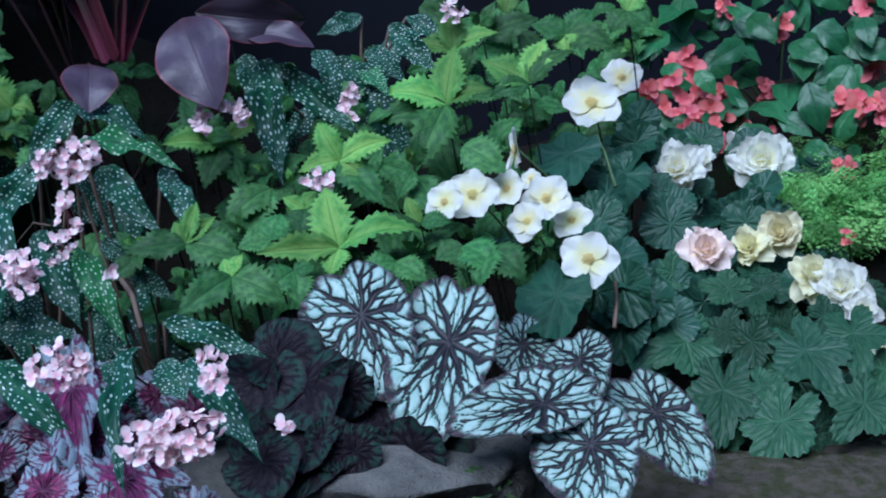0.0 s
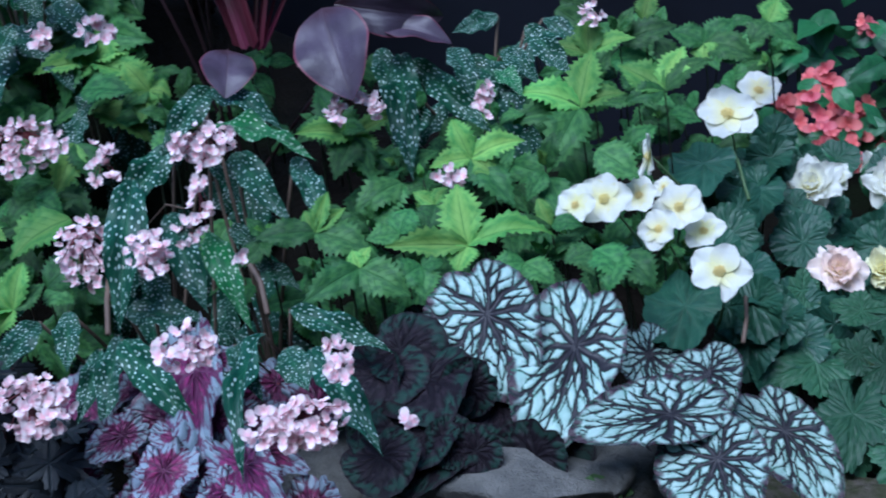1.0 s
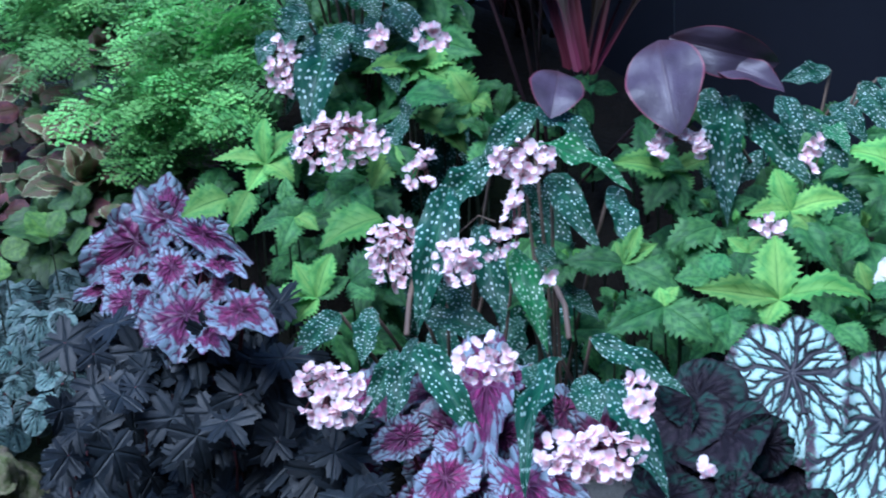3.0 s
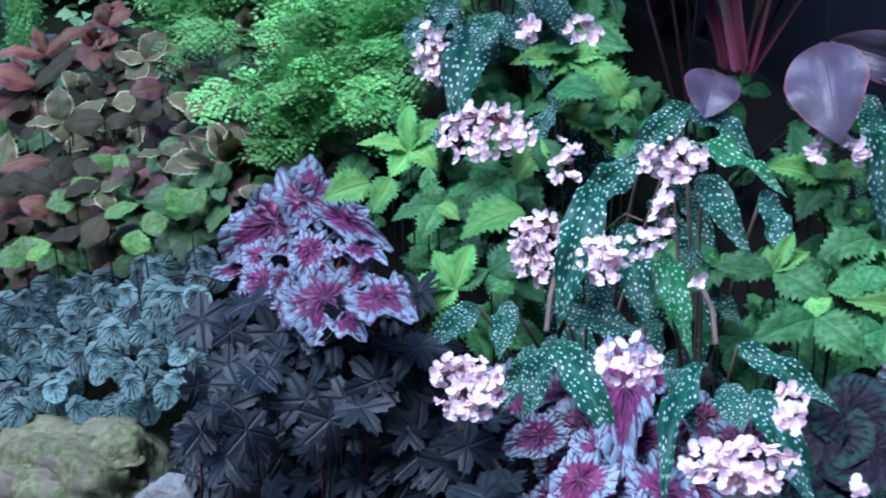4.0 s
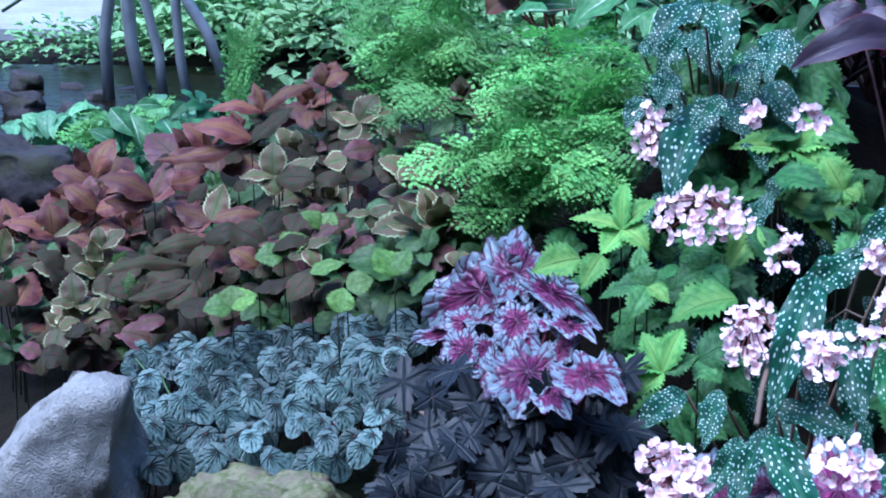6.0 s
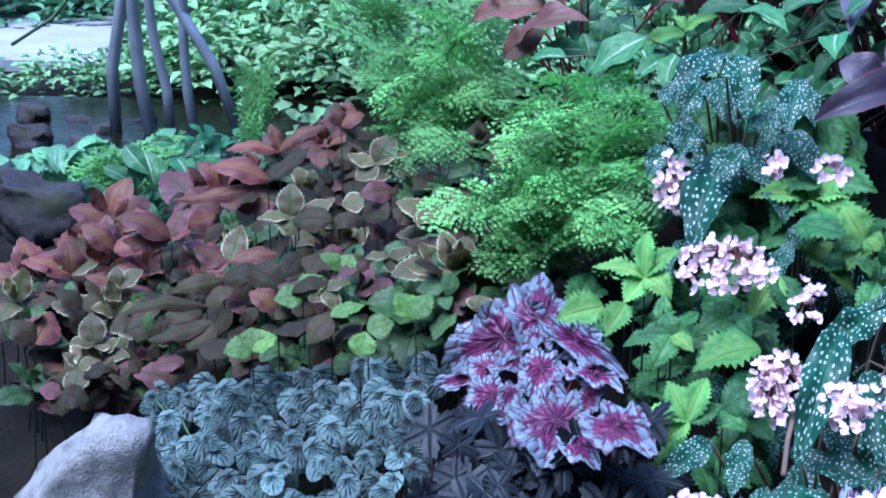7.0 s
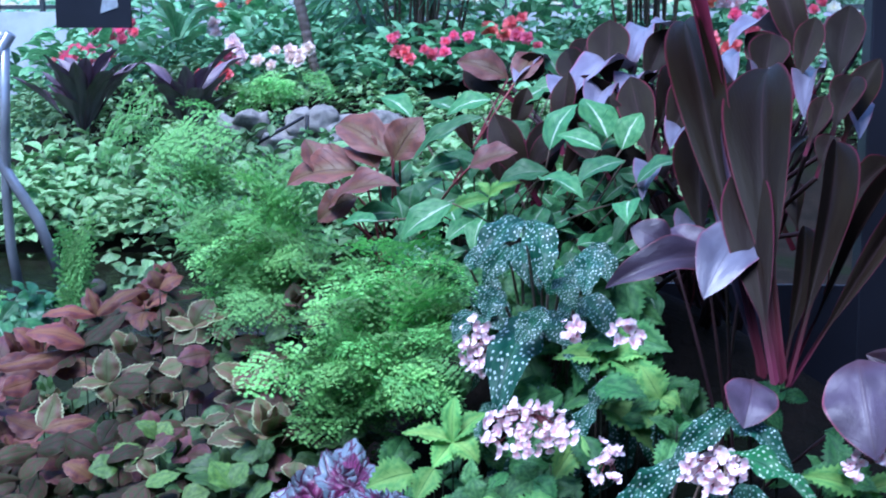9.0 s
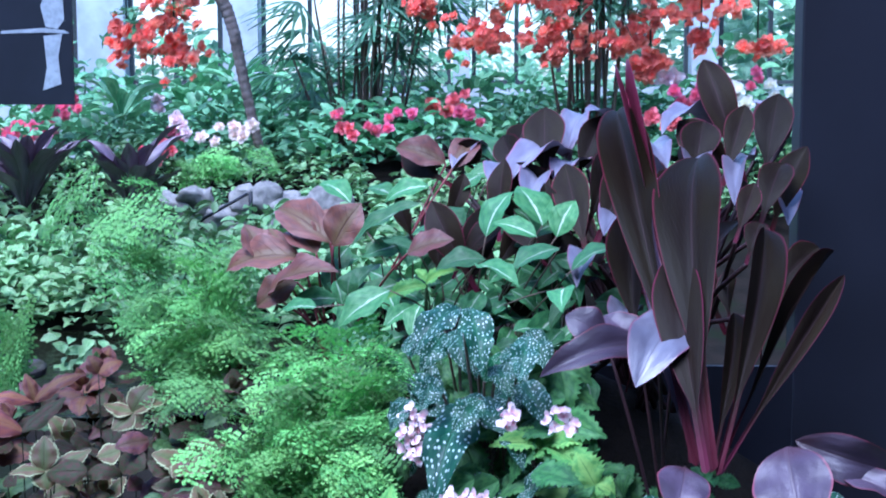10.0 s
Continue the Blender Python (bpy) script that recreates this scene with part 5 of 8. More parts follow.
rosette("green_coleus", [("green", (-0.691, 1.462, 0.508), (-0.728, 1.478, 0.545), 0.035), ("young", (-0.691, 1.462, 0.508), (-0.642, 1.504, 0.519), 0.025), ("young", (-0.691, 1.462, 0.508), (-0.667, 1.445, 0.480), 0.036), ("young", (-0.691, 1.462, 0.508), (-0.753, 1.435, 0.521), 0.033), ("green", (-0.691, 1.462, 0.508), (-0.703, 1.413, 0.472), 0.041), ("green", (-0.691, 1.462, 0.508), (-0.661, 1.427, 0.462), 0.029)], "coleus shoot with bright green toothed leaves", "green coleus")
rosette("green_coleus", [("green", (-0.657, 1.252, 0.474), (-0.710, 1.219, 0.480), 0.036), ("green", (-0.657, 1.252, 0.474), (-0.600, 1.259, 0.449), 0.048), ("young", (-0.657, 1.252, 0.474), (-0.654, 1.291, 0.504), 0.019), ("young", (-0.657, 1.252, 0.474), (-0.634, 1.286, 0.488), 0.017), ("young", (-0.657, 1.252, 0.474), (-0.672, 1.265, 0.493), 0.017)], "coleus shoot with bright green toothed leaves", "green coleus")
rosette("green_coleus", [("green", (-0.603, 1.227, 0.445), (-0.549, 1.223, 0.416), 0.043), ("young", (-0.603, 1.227, 0.445), (-0.613, 1.239, 0.460), 0.019), ("young", (-0.603, 1.227, 0.445), (-0.596, 1.250, 0.459), 0.016), ("green", (-0.603, 1.227, 0.445), (-0.645, 1.172, 0.429), 0.037)], "coleus shoot with bright green toothed leaves", "green coleus")
rosette("green_coleus", [("green", (-0.606, 1.377, 0.481), (-0.646, 1.325, 0.460), 0.041), ("green", (-0.606, 1.377, 0.481), (-0.623, 1.329, 0.450), 0.038)], "coleus shoot with bright green toothed leaves", "green coleus")
rosette("green_coleus", [("green", (-0.438, 1.364, 0.436), (-0.487, 1.334, 0.432), 0.030), ("young", (-0.438, 1.364, 0.436), (-0.455, 1.383, 0.459), 0.018), ("green", (-0.438, 1.364, 0.436), (-0.405, 1.371, 0.431), 0.024)], "coleus shoot with bright green toothed leaves", "green coleus")
rosette("green_coleus", [("green", (-0.386, 1.333, 0.420), (-0.349, 1.315, 0.395), 0.044), ("green", (-0.386, 1.333, 0.420), (-0.413, 1.314, 0.414), 0.036)], "coleus shoot with bright green toothed leaves", "green coleus")
rosette("green_coleus", [("green", (-0.426, 1.538, 0.459), (-0.376, 1.523, 0.428), 0.049)], "coleus shoot with bright green toothed leaves", "green coleus")
rosette("green_coleus", [("green", (-0.450, 1.295, 0.422), (-0.459, 1.266, 0.404), 0.032), ("green", (-0.450, 1.295, 0.422), (-0.417, 1.285, 0.402), 0.035), ("green", (-0.450, 1.295, 0.422), (-0.482, 1.278, 0.422), 0.029)], "coleus shoot with bright green toothed leaves", "green coleus")
rosette("green_coleus", [("green", (-0.361, 1.916, 0.478), (-0.322, 1.947, 0.501), 0.041), ("young", (-0.361, 1.916, 0.478), (-0.356, 1.897, 0.457), 0.037), ("green", (-0.361, 1.916, 0.478), (-0.408, 1.918, 0.496), 0.049), ("green", (-0.361, 1.916, 0.478), (-0.291, 1.910, 0.453), 0.046), ("young", (-0.361, 1.916, 0.478), (-0.338, 1.911, 0.466), 0.022)], "coleus shoot with bright green toothed leaves", "green coleus")
rosette("green_coleus", [("young", (-0.456, 1.984, 0.498), (-0.449, 2.015, 0.531), 0.033), ("young", (-0.456, 1.984, 0.498), (-0.461, 1.956, 0.469), 0.031), ("green", (-0.456, 1.984, 0.498), (-0.492, 1.968, 0.493), 0.033)], "coleus shoot with bright green toothed leaves", "green coleus")
rosette("green_coleus", [("green", (-0.287, 2.021, 0.477), (-0.311, 1.994, 0.453), 0.042), ("green", (-0.287, 2.021, 0.477), (-0.255, 2.006, 0.453), 0.046), ("young", (-0.287, 2.021, 0.477), (-0.275, 2.047, 0.502), 0.042)], "coleus shoot with bright green toothed leaves", "green coleus")
rosette("green_coleus", [("green", (-0.546, 1.254, 0.436), (-0.569, 1.225, 0.425), 0.035), ("green", (-0.546, 1.254, 0.436), (-0.536, 1.226, 0.410), 0.035), ("green", (-0.546, 1.254, 0.436), (-0.526, 1.267, 0.435), 0.029)], "coleus shoot with bright green toothed leaves", "green coleus")
rosette("green_coleus", [("green", (-0.579, 1.288, 0.457), (-0.610, 1.269, 0.458), 0.036), ("green", (-0.579, 1.288, 0.457), (-0.572, 1.314, 0.475), 0.036)], "coleus shoot with bright green toothed leaves", "green coleus")
rosette("green_coleus", [("green", (-0.562, 1.354, 0.464), (-0.563, 1.327, 0.443), 0.034), ("young", (-0.562, 1.354, 0.464), (-0.586, 1.356, 0.478), 0.018), ("young", (-0.562, 1.354, 0.464), (-0.552, 1.373, 0.476), 0.018)], "coleus shoot with bright green toothed leaves", "green coleus")
rosette("green_coleus", [("green", (-0.357, 1.335, 0.415), (-0.320, 1.311, 0.386), 0.041), ("green", (-0.357, 1.335, 0.415), (-0.365, 1.296, 0.388), 0.038)], "coleus shoot with bright green toothed leaves", "green coleus")
rosette("green_coleus", [("young", (-0.954, 1.468, 0.571), (-0.988, 1.478, 0.606), 0.043), ("young", (-0.954, 1.468, 0.571), (-0.930, 1.476, 0.560), 0.036), ("young", (-0.954, 1.468, 0.571), (-0.952, 1.434, 0.541), 0.036), ("green", (-0.954, 1.468, 0.571), (-0.976, 1.432, 0.557), 0.028)], "coleus shoot with bright green toothed leaves", "green coleus")
rosette("green_coleus", [("young", (-1.042, 1.489, 0.604), (-1.082, 1.483, 0.622), 0.029), ("young", (-1.042, 1.489, 0.604), (-1.013, 1.532, 0.633), 0.046), ("young", (-1.042, 1.489, 0.604), (-0.989, 1.521, 0.607), 0.032), ("young", (-1.042, 1.489, 0.604), (-0.956, 1.494, 0.560), 0.045), ("young", (-1.042, 1.489, 0.604), (-1.102, 1.451, 0.601), 0.031), ("young", (-1.042, 1.489, 0.604), (-1.056, 1.464, 0.586), 0.032), ("green", (-1.042, 1.489, 0.604), (-0.999, 1.484, 0.572), 0.031)], "coleus shoot with bright green toothed leaves", "green coleus")
rosette("green_coleus", [("young", (-1.032, 1.458, 0.551), (-0.953, 1.454, 0.505), 0.044)], "coleus shoot with bright green toothed leaves", "green coleus")
rosette("green_coleus", [("young", (-1.007, 1.372, 0.537), (-1.013, 1.320, 0.492), 0.041), ("green", (-1.007, 1.372, 0.537), (-0.971, 1.350, 0.496), 0.040)], "coleus shoot with bright green toothed leaves", "green coleus")
rosette("green_coleus", [("young", (-1.132, 1.282, 0.528), (-1.186, 1.250, 0.536), 0.029), ("young", (-1.132, 1.282, 0.528), (-1.112, 1.328, 0.557), 0.030), ("young", (-1.132, 1.282, 0.528), (-1.153, 1.316, 0.574), 0.025), ("young", (-1.132, 1.282, 0.528), (-1.137, 1.249, 0.502), 0.032), ("young", (-1.132, 1.282, 0.528), (-1.095, 1.286, 0.507), 0.036)], "coleus shoot with bright green toothed leaves", "green coleus")
rosette("green_coleus", [("young", (-0.974, 1.151, 0.428), (-1.012, 1.165, 0.460), 0.031), ("young", (-0.974, 1.151, 0.428), (-0.979, 1.193, 0.464), 0.029), ("young", (-0.974, 1.151, 0.428), (-1.022, 1.117, 0.428), 0.029), ("young", (-0.974, 1.151, 0.428), (-0.984, 1.116, 0.407), 0.028), ("green", (-0.974, 1.151, 0.428), (-0.952, 1.185, 0.443), 0.025)], "coleus shoot with bright green toothed leaves", "green coleus")
rosette("green_coleus", [("young", (-0.969, 1.278, 0.480), (-1.016, 1.219, 0.455), 0.061)], "coleus shoot with bright green toothed leaves", "green coleus")
rosette("green_coleus", [("young", (-1.151, 1.230, 0.499), (-1.186, 1.184, 0.485), 0.046)], "coleus shoot with bright green toothed leaves", "green coleus")
rosette("green_coleus", [("young", (-1.133, 1.247, 0.503), (-1.132, 1.208, 0.471), 0.034)], "coleus shoot with bright green toothed leaves", "green coleus")
rosette("green_coleus", [("green", (-1.051, 1.225, 0.488), (-1.080, 1.202, 0.487), 0.032), ("green", (-1.051, 1.225, 0.488), (-1.049, 1.189, 0.457), 0.032), ("young", (-1.051, 1.225, 0.488), (-1.022, 1.228, 0.474), 0.025), ("green", (-1.051, 1.225, 0.488), (-1.068, 1.236, 0.508), 0.028)], "coleus shoot with bright green toothed leaves", "green coleus")
rosette("green_coleus", [("green", (-1.026, 1.297, 0.497), (-1.043, 1.267, 0.480), 0.036), ("green", (-1.026, 1.297, 0.497), (-0.991, 1.297, 0.478), 0.039), ("green", (-1.026, 1.297, 0.497), (-1.046, 1.301, 0.512), 0.032)], "coleus shoot with bright green toothed leaves", "green coleus")
rosette("green_coleus", [("green", (-0.962, 1.199, 0.431), (-0.937, 1.235, 0.447), 0.043), ("green", (-0.962, 1.199, 0.431), (-0.931, 1.197, 0.414), 0.037)], "coleus shoot with bright green toothed leaves", "green coleus")
rosette("copper_coleus", [("copper", (-2.159, 1.541, 0.451), (-2.230, 1.467, 0.473), 0.062), ("copper", (-2.159, 1.541, 0.451), (-2.246, 1.393, 0.424), 0.039), ("bronze", (-2.159, 1.541, 0.451), (-2.132, 1.620, 0.503), 0.043)], "coleus shoot with coppery red leaves", "copper coleus")
rosette("copper_coleus", [("copper", (-2.201, 1.603, 0.488), (-2.261, 1.526, 0.490), 0.034), ("copper", (-2.201, 1.603, 0.488), (-2.230, 1.607, 0.536), 0.030), ("copper", (-2.201, 1.603, 0.488), (-2.157, 1.690, 0.528), 0.036)], "coleus shoot with coppery red leaves", "copper coleus")
rosette("copper_coleus", [("copper", (-2.115, 1.681, 0.537), (-2.093, 1.720, 0.555), 0.044), ("copper", (-2.115, 1.681, 0.537), (-2.138, 1.678, 0.568), 0.036)], "coleus shoot with coppery red leaves", "copper coleus")
rosette("copper_coleus", [("copper", (-2.235, 1.379, 0.360), (-2.302, 1.311, 0.394), 0.066), ("bronze", (-2.235, 1.379, 0.360), (-2.240, 1.429, 0.414), 0.045), ("copper", (-2.235, 1.379, 0.360), (-2.280, 1.306, 0.359), 0.045)], "coleus shoot with coppery red leaves", "copper coleus")
rosette("copper_coleus", [("copper", (-2.332, 1.321, 0.330), (-2.381, 1.288, 0.372), 0.050), ("copper", (-2.332, 1.321, 0.330), (-2.301, 1.375, 0.334), 0.046)], "coleus shoot with coppery red leaves", "copper coleus")
rosette("copper_coleus", [("copper", (-2.358, 1.247, 0.293), (-2.389, 1.261, 0.346), 0.058), ("copper", (-2.358, 1.247, 0.293), (-2.411, 1.180, 0.318), 0.052), ("olive", (-2.358, 1.247, 0.293), (-2.341, 1.295, 0.308), 0.035)], "coleus shoot with coppery red leaves", "copper coleus")
rosette("copper_coleus", [("copper", (-2.218, 1.255, 0.297), (-2.258, 1.213, 0.318), 0.040), ("olive", (-2.218, 1.255, 0.297), (-2.209, 1.300, 0.321), 0.038), ("olive", (-2.218, 1.255, 0.297), (-2.237, 1.264, 0.329), 0.030)], "coleus shoot with coppery red leaves", "copper coleus")
rosette("copper_coleus", [("copper", (-2.044, 1.362, 0.357), (-2.090, 1.322, 0.381), 0.056), ("olive", (-2.044, 1.362, 0.357), (-2.057, 1.399, 0.410), 0.046), ("copper", (-2.044, 1.362, 0.357), (-1.997, 1.431, 0.364), 0.042), ("copper", (-2.044, 1.362, 0.357), (-2.067, 1.318, 0.347), 0.035)], "coleus shoot with coppery red leaves", "copper coleus")
rosette("olive_coleus", [("olive", (-2.016, 1.474, 0.418), (-2.038, 1.494, 0.470), 0.049), ("olive", (-2.016, 1.474, 0.418), (-2.050, 1.428, 0.416), 0.033), ("olive", (-2.016, 1.474, 0.418), (-1.999, 1.466, 0.388), 0.047), ("olive", (-2.016, 1.474, 0.418), (-1.979, 1.544, 0.445), 0.041)], "coleus shoot with olive leaves and pale toothed edges", "olive coleus")
rosette("olive_coleus", [("olive", (-1.948, 1.612, 0.501), (-1.961, 1.575, 0.475), 0.043), ("olive", (-1.948, 1.612, 0.501), (-1.941, 1.651, 0.542), 0.053), ("olive", (-1.948, 1.612, 0.501), (-1.909, 1.664, 0.515), 0.033), ("olive", (-1.948, 1.612, 0.501), (-1.987, 1.580, 0.516), 0.033)], "coleus shoot with olive leaves and pale toothed edges", "olive coleus")
rosette("olive_coleus", [("olive", (-1.517, 1.374, 0.438), (-1.532, 1.399, 0.484), 0.040), ("olive", (-1.517, 1.374, 0.438), (-1.546, 1.328, 0.420), 0.043), ("olive", (-1.517, 1.374, 0.438), (-1.474, 1.427, 0.454), 0.032), ("olive", (-1.517, 1.374, 0.438), (-1.575, 1.321, 0.445), 0.032), ("olive", (-1.517, 1.374, 0.438), (-1.490, 1.390, 0.429), 0.024)], "coleus shoot with olive leaves and pale toothed edges", "olive coleus")
rosette("olive_coleus", [("olive", (-1.427, 1.318, 0.435), (-1.421, 1.305, 0.415), 0.038)], "coleus shoot with olive leaves and pale toothed edges", "olive coleus")
rosette("olive_coleus", [("olive", (-1.709, 1.412, 0.419), (-1.732, 1.384, 0.416), 0.030), ("olive", (-1.709, 1.412, 0.419), (-1.688, 1.443, 0.429), 0.024), ("olive", (-1.709, 1.412, 0.419), (-1.690, 1.409, 0.394), 0.026)], "coleus shoot with olive leaves and pale toothed edges", "olive coleus")
rosette("olive_coleus", [("olive", (-1.768, 1.334, 0.371), (-1.775, 1.307, 0.354), 0.030), ("olive", (-1.768, 1.334, 0.371), (-1.747, 1.367, 0.379), 0.026), ("olive", (-1.768, 1.334, 0.371), (-1.741, 1.334, 0.341), 0.031)], "coleus shoot with olive leaves and pale toothed edges", "olive coleus")
rosette("bronze_coleus", [("bronze", (-1.776, 1.352, 0.379), (-1.750, 1.405, 0.402), 0.030), ("bronze", (-1.776, 1.352, 0.379), (-1.806, 1.298, 0.362), 0.044)], "coleus shoot with dull bronze leaves", "bronze coleus")
rosette("bronze_coleus", [("bronze", (-2.009, 1.321, 0.338), (-2.049, 1.246, 0.324), 0.034), ("bronze", (-2.009, 1.321, 0.338), (-1.969, 1.384, 0.347), 0.043)], "coleus shoot with dull bronze leaves", "bronze coleus")
rosette("bronze_coleus", [("bronze", (-1.978, 1.263, 0.313), (-2.048, 1.145, 0.306), 0.031), ("bronze", (-1.978, 1.263, 0.313), (-1.964, 1.310, 0.336), 0.037)], "coleus shoot with dull bronze leaves", "bronze coleus")
rosette("copper_coleus", [("copper", (-1.823, 1.283, 0.339), (-1.860, 1.258, 0.361), 0.047), ("bronze", (-1.823, 1.283, 0.339), (-1.804, 1.294, 0.327), 0.039)], "coleus shoot with coppery red leaves", "copper coleus")
rosette("bronze_coleus", [("bronze", (-1.717, 1.255, 0.343), (-1.677, 1.303, 0.344), 0.037), ("bronze", (-1.717, 1.255, 0.343), (-1.743, 1.212, 0.334), 0.039)], "coleus shoot with dull bronze leaves", "bronze coleus")
rosette("bronze_coleus", [("bronze", (-1.926, 1.235, 0.304), (-1.970, 1.143, 0.285), 0.036), ("bronze", (-1.926, 1.235, 0.304), (-1.929, 1.187, 0.269), 0.049)], "coleus shoot with dull bronze leaves", "bronze coleus")
rosette("bronze_coleus", [("bronze", (-2.242, 1.196, 0.268), (-2.278, 1.166, 0.294), 0.054), ("bronze", (-2.242, 1.196, 0.268), (-2.223, 1.241, 0.276), 0.044)], "coleus shoot with dull bronze leaves", "bronze coleus")
rosette("copper_coleus", [("copper", (-2.244, 1.103, 0.225), (-2.257, 1.146, 0.269), 0.063), ("bronze", (-2.244, 1.103, 0.225), (-2.283, 1.082, 0.260), 0.049)], "coleus shoot with coppery red leaves", "copper coleus")
rosette("olive_coleus", [("olive", (-2.116, 1.137, 0.245), (-2.144, 1.152, 0.290), 0.046), ("olive", (-2.116, 1.137, 0.245), (-2.101, 1.170, 0.250), 0.036), ("olive", (-2.116, 1.137, 0.245), (-2.138, 1.104, 0.250), 0.034)], "coleus shoot with olive leaves and pale toothed edges", "olive coleus")
rosette("olive_coleus", [("olive", (-2.083, 1.087, 0.225), (-2.064, 1.064, 0.189), 0.045), ("olive", (-2.083, 1.087, 0.225), (-2.072, 1.119, 0.233), 0.035)], "coleus shoot with olive leaves and pale toothed edges", "olive coleus")
rosette("lime_coleus", [("limeb", (-1.796, 1.312, 0.357), (-1.787, 1.350, 0.382), 0.054), ("limeb", (-1.796, 1.312, 0.357), (-1.822, 1.277, 0.354), 0.047)], "coleus shoot with yellow-green leaves", "lime coleus")
rosette("lime_coleus", [("limeb", (-1.509, 1.273, 0.394), (-1.543, 1.269, 0.426), 0.050), ("limeb", (-1.509, 1.273, 0.394), (-1.507, 1.304, 0.424), 0.039)], "coleus shoot with yellow-green leaves", "lime coleus")
rosette("lime_coleus", [("limeb", (-1.581, 1.249, 0.367), (-1.560, 1.281, 0.375), 0.040)], "coleus shoot with yellow-green leaves", "lime coleus")
rosette("lime_coleus", [("limeb", (-1.537, 1.193, 0.353), (-1.546, 1.214, 0.381), 0.039)], "coleus shoot with yellow-green leaves", "lime coleus")
rosette("lime_coleus", [("limeb", (-1.772, 1.192, 0.306), (-1.757, 1.229, 0.320), 0.054), ("limeb", (-1.772, 1.192, 0.306), (-1.796, 1.158, 0.304), 0.046), ("limeb", (-1.772, 1.192, 0.306), (-1.788, 1.206, 0.334), 0.042)], "coleus shoot with yellow-green leaves", "lime coleus")
rosette("lime_coleus", [("limeb", (-1.772, 1.372, 0.389), (-1.771, 1.395, 0.412), 0.044), ("limeb", (-1.772, 1.372, 0.389), (-1.806, 1.356, 0.413), 0.039)], "coleus shoot with yellow-green leaves", "lime coleus")
rosette("olive_coleus", [("olive", (-1.674, 1.491, 0.466), (-1.639, 1.537, 0.482), 0.044), ("bronze", (-1.674, 1.491, 0.466), (-1.702, 1.463, 0.466), 0.039), ("olive", (-1.674, 1.491, 0.466), (-1.671, 1.520, 0.497), 0.032)], "coleus shoot with olive leaves and pale toothed edges", "olive coleus")
rosette("olive_coleus", [("olive", (-1.729, 1.490, 0.456), (-1.694, 1.518, 0.448), 0.039), ("bronze", (-1.729, 1.490, 0.456), (-1.761, 1.471, 0.473), 0.036)], "coleus shoot with olive leaves and pale toothed edges", "olive coleus")
rosette("copper_coleus", [("copper", (-1.761, 1.695, 0.569), (-1.790, 1.684, 0.591), 0.042), ("bronze", (-1.761, 1.695, 0.569), (-1.746, 1.721, 0.587), 0.038)], "coleus shoot with coppery red leaves", "copper coleus")
rosette("bronze_coleus", [("bronze", (-1.893, 1.532, 0.459), (-1.861, 1.580, 0.476), 0.047), ("olive", (-1.893, 1.532, 0.459), (-1.915, 1.501, 0.451), 0.042)], "coleus shoot with dull bronze leaves", "bronze coleus")
rosette("lime_coleus", [("limeb", (-1.690, 1.276, 0.357), (-1.663, 1.320, 0.370), 0.038), ("bronze", (-1.690, 1.276, 0.357), (-1.693, 1.234, 0.323), 0.042)], "coleus shoot with yellow-green leaves", "lime coleus")
rosette("bronze_coleus", [("bronze", (-2.052, 1.034, 0.205), (-2.074, 1.009, 0.215), 0.046), ("bronze", (-2.052, 1.034, 0.205), (-2.025, 1.066, 0.194), 0.046), ("bronze", (-2.052, 1.034, 0.205), (-2.033, 1.021, 0.177), 0.037)], "coleus shoot with dull bronze leaves", "bronze coleus")
rosette("bronze_coleus", [("bronze", (-2.095, 1.200, 0.275), (-2.082, 1.248, 0.295), 0.042), ("bronze", (-2.095, 1.200, 0.275), (-2.110, 1.167, 0.269), 0.038)], "coleus shoot with dull bronze leaves", "bronze coleus")


# ---- flowers ----
def petal_faces(verts, faces, uvs, slots, ang, lean, L, W, slot=0, z0=0.0, cup=0.25, nv=5, nc=4, ruffle=0.0, r=rng):
    n0 = len(verts)
    ca, sa = math.cos(ang), math.sin(ang)
    ph = r.uniform(0, 6)
    for i in range(nv + 1):
        v = i / nv
        w = W * (math.sin(math.pi * min(1.0, 0.08 + 0.80 * v ** 0.9)) ** 0.7) * (0.8 if i == 0 else 1)
        rad, up = L * v * math.cos(lean * (0.5 + 0.5 * v)), L * v * math.sin(lean * (0.5 + 0.5 * v)) + z0
        for j in range(nc + 1):
            t = 2 * j / nc - 1
            rr = rad * (1 - 0.10 * t * t * v)
            zz = up + cup * w * t * t + ruffle * L * v * math.sin(5 * t + ph)
            x, y = rr, t * w
            verts.append((x * ca - y * sa, x * sa + y * ca, zz)), uvs.append((0.5 + 0.5 * t, v))
    for i in range(nv):
        for j in range(nc):
            a = n0 + i * (nc + 1) + j
            faces.append((a, a + 1, a + nc + 2, a + nc + 1)), slots.append(slot)


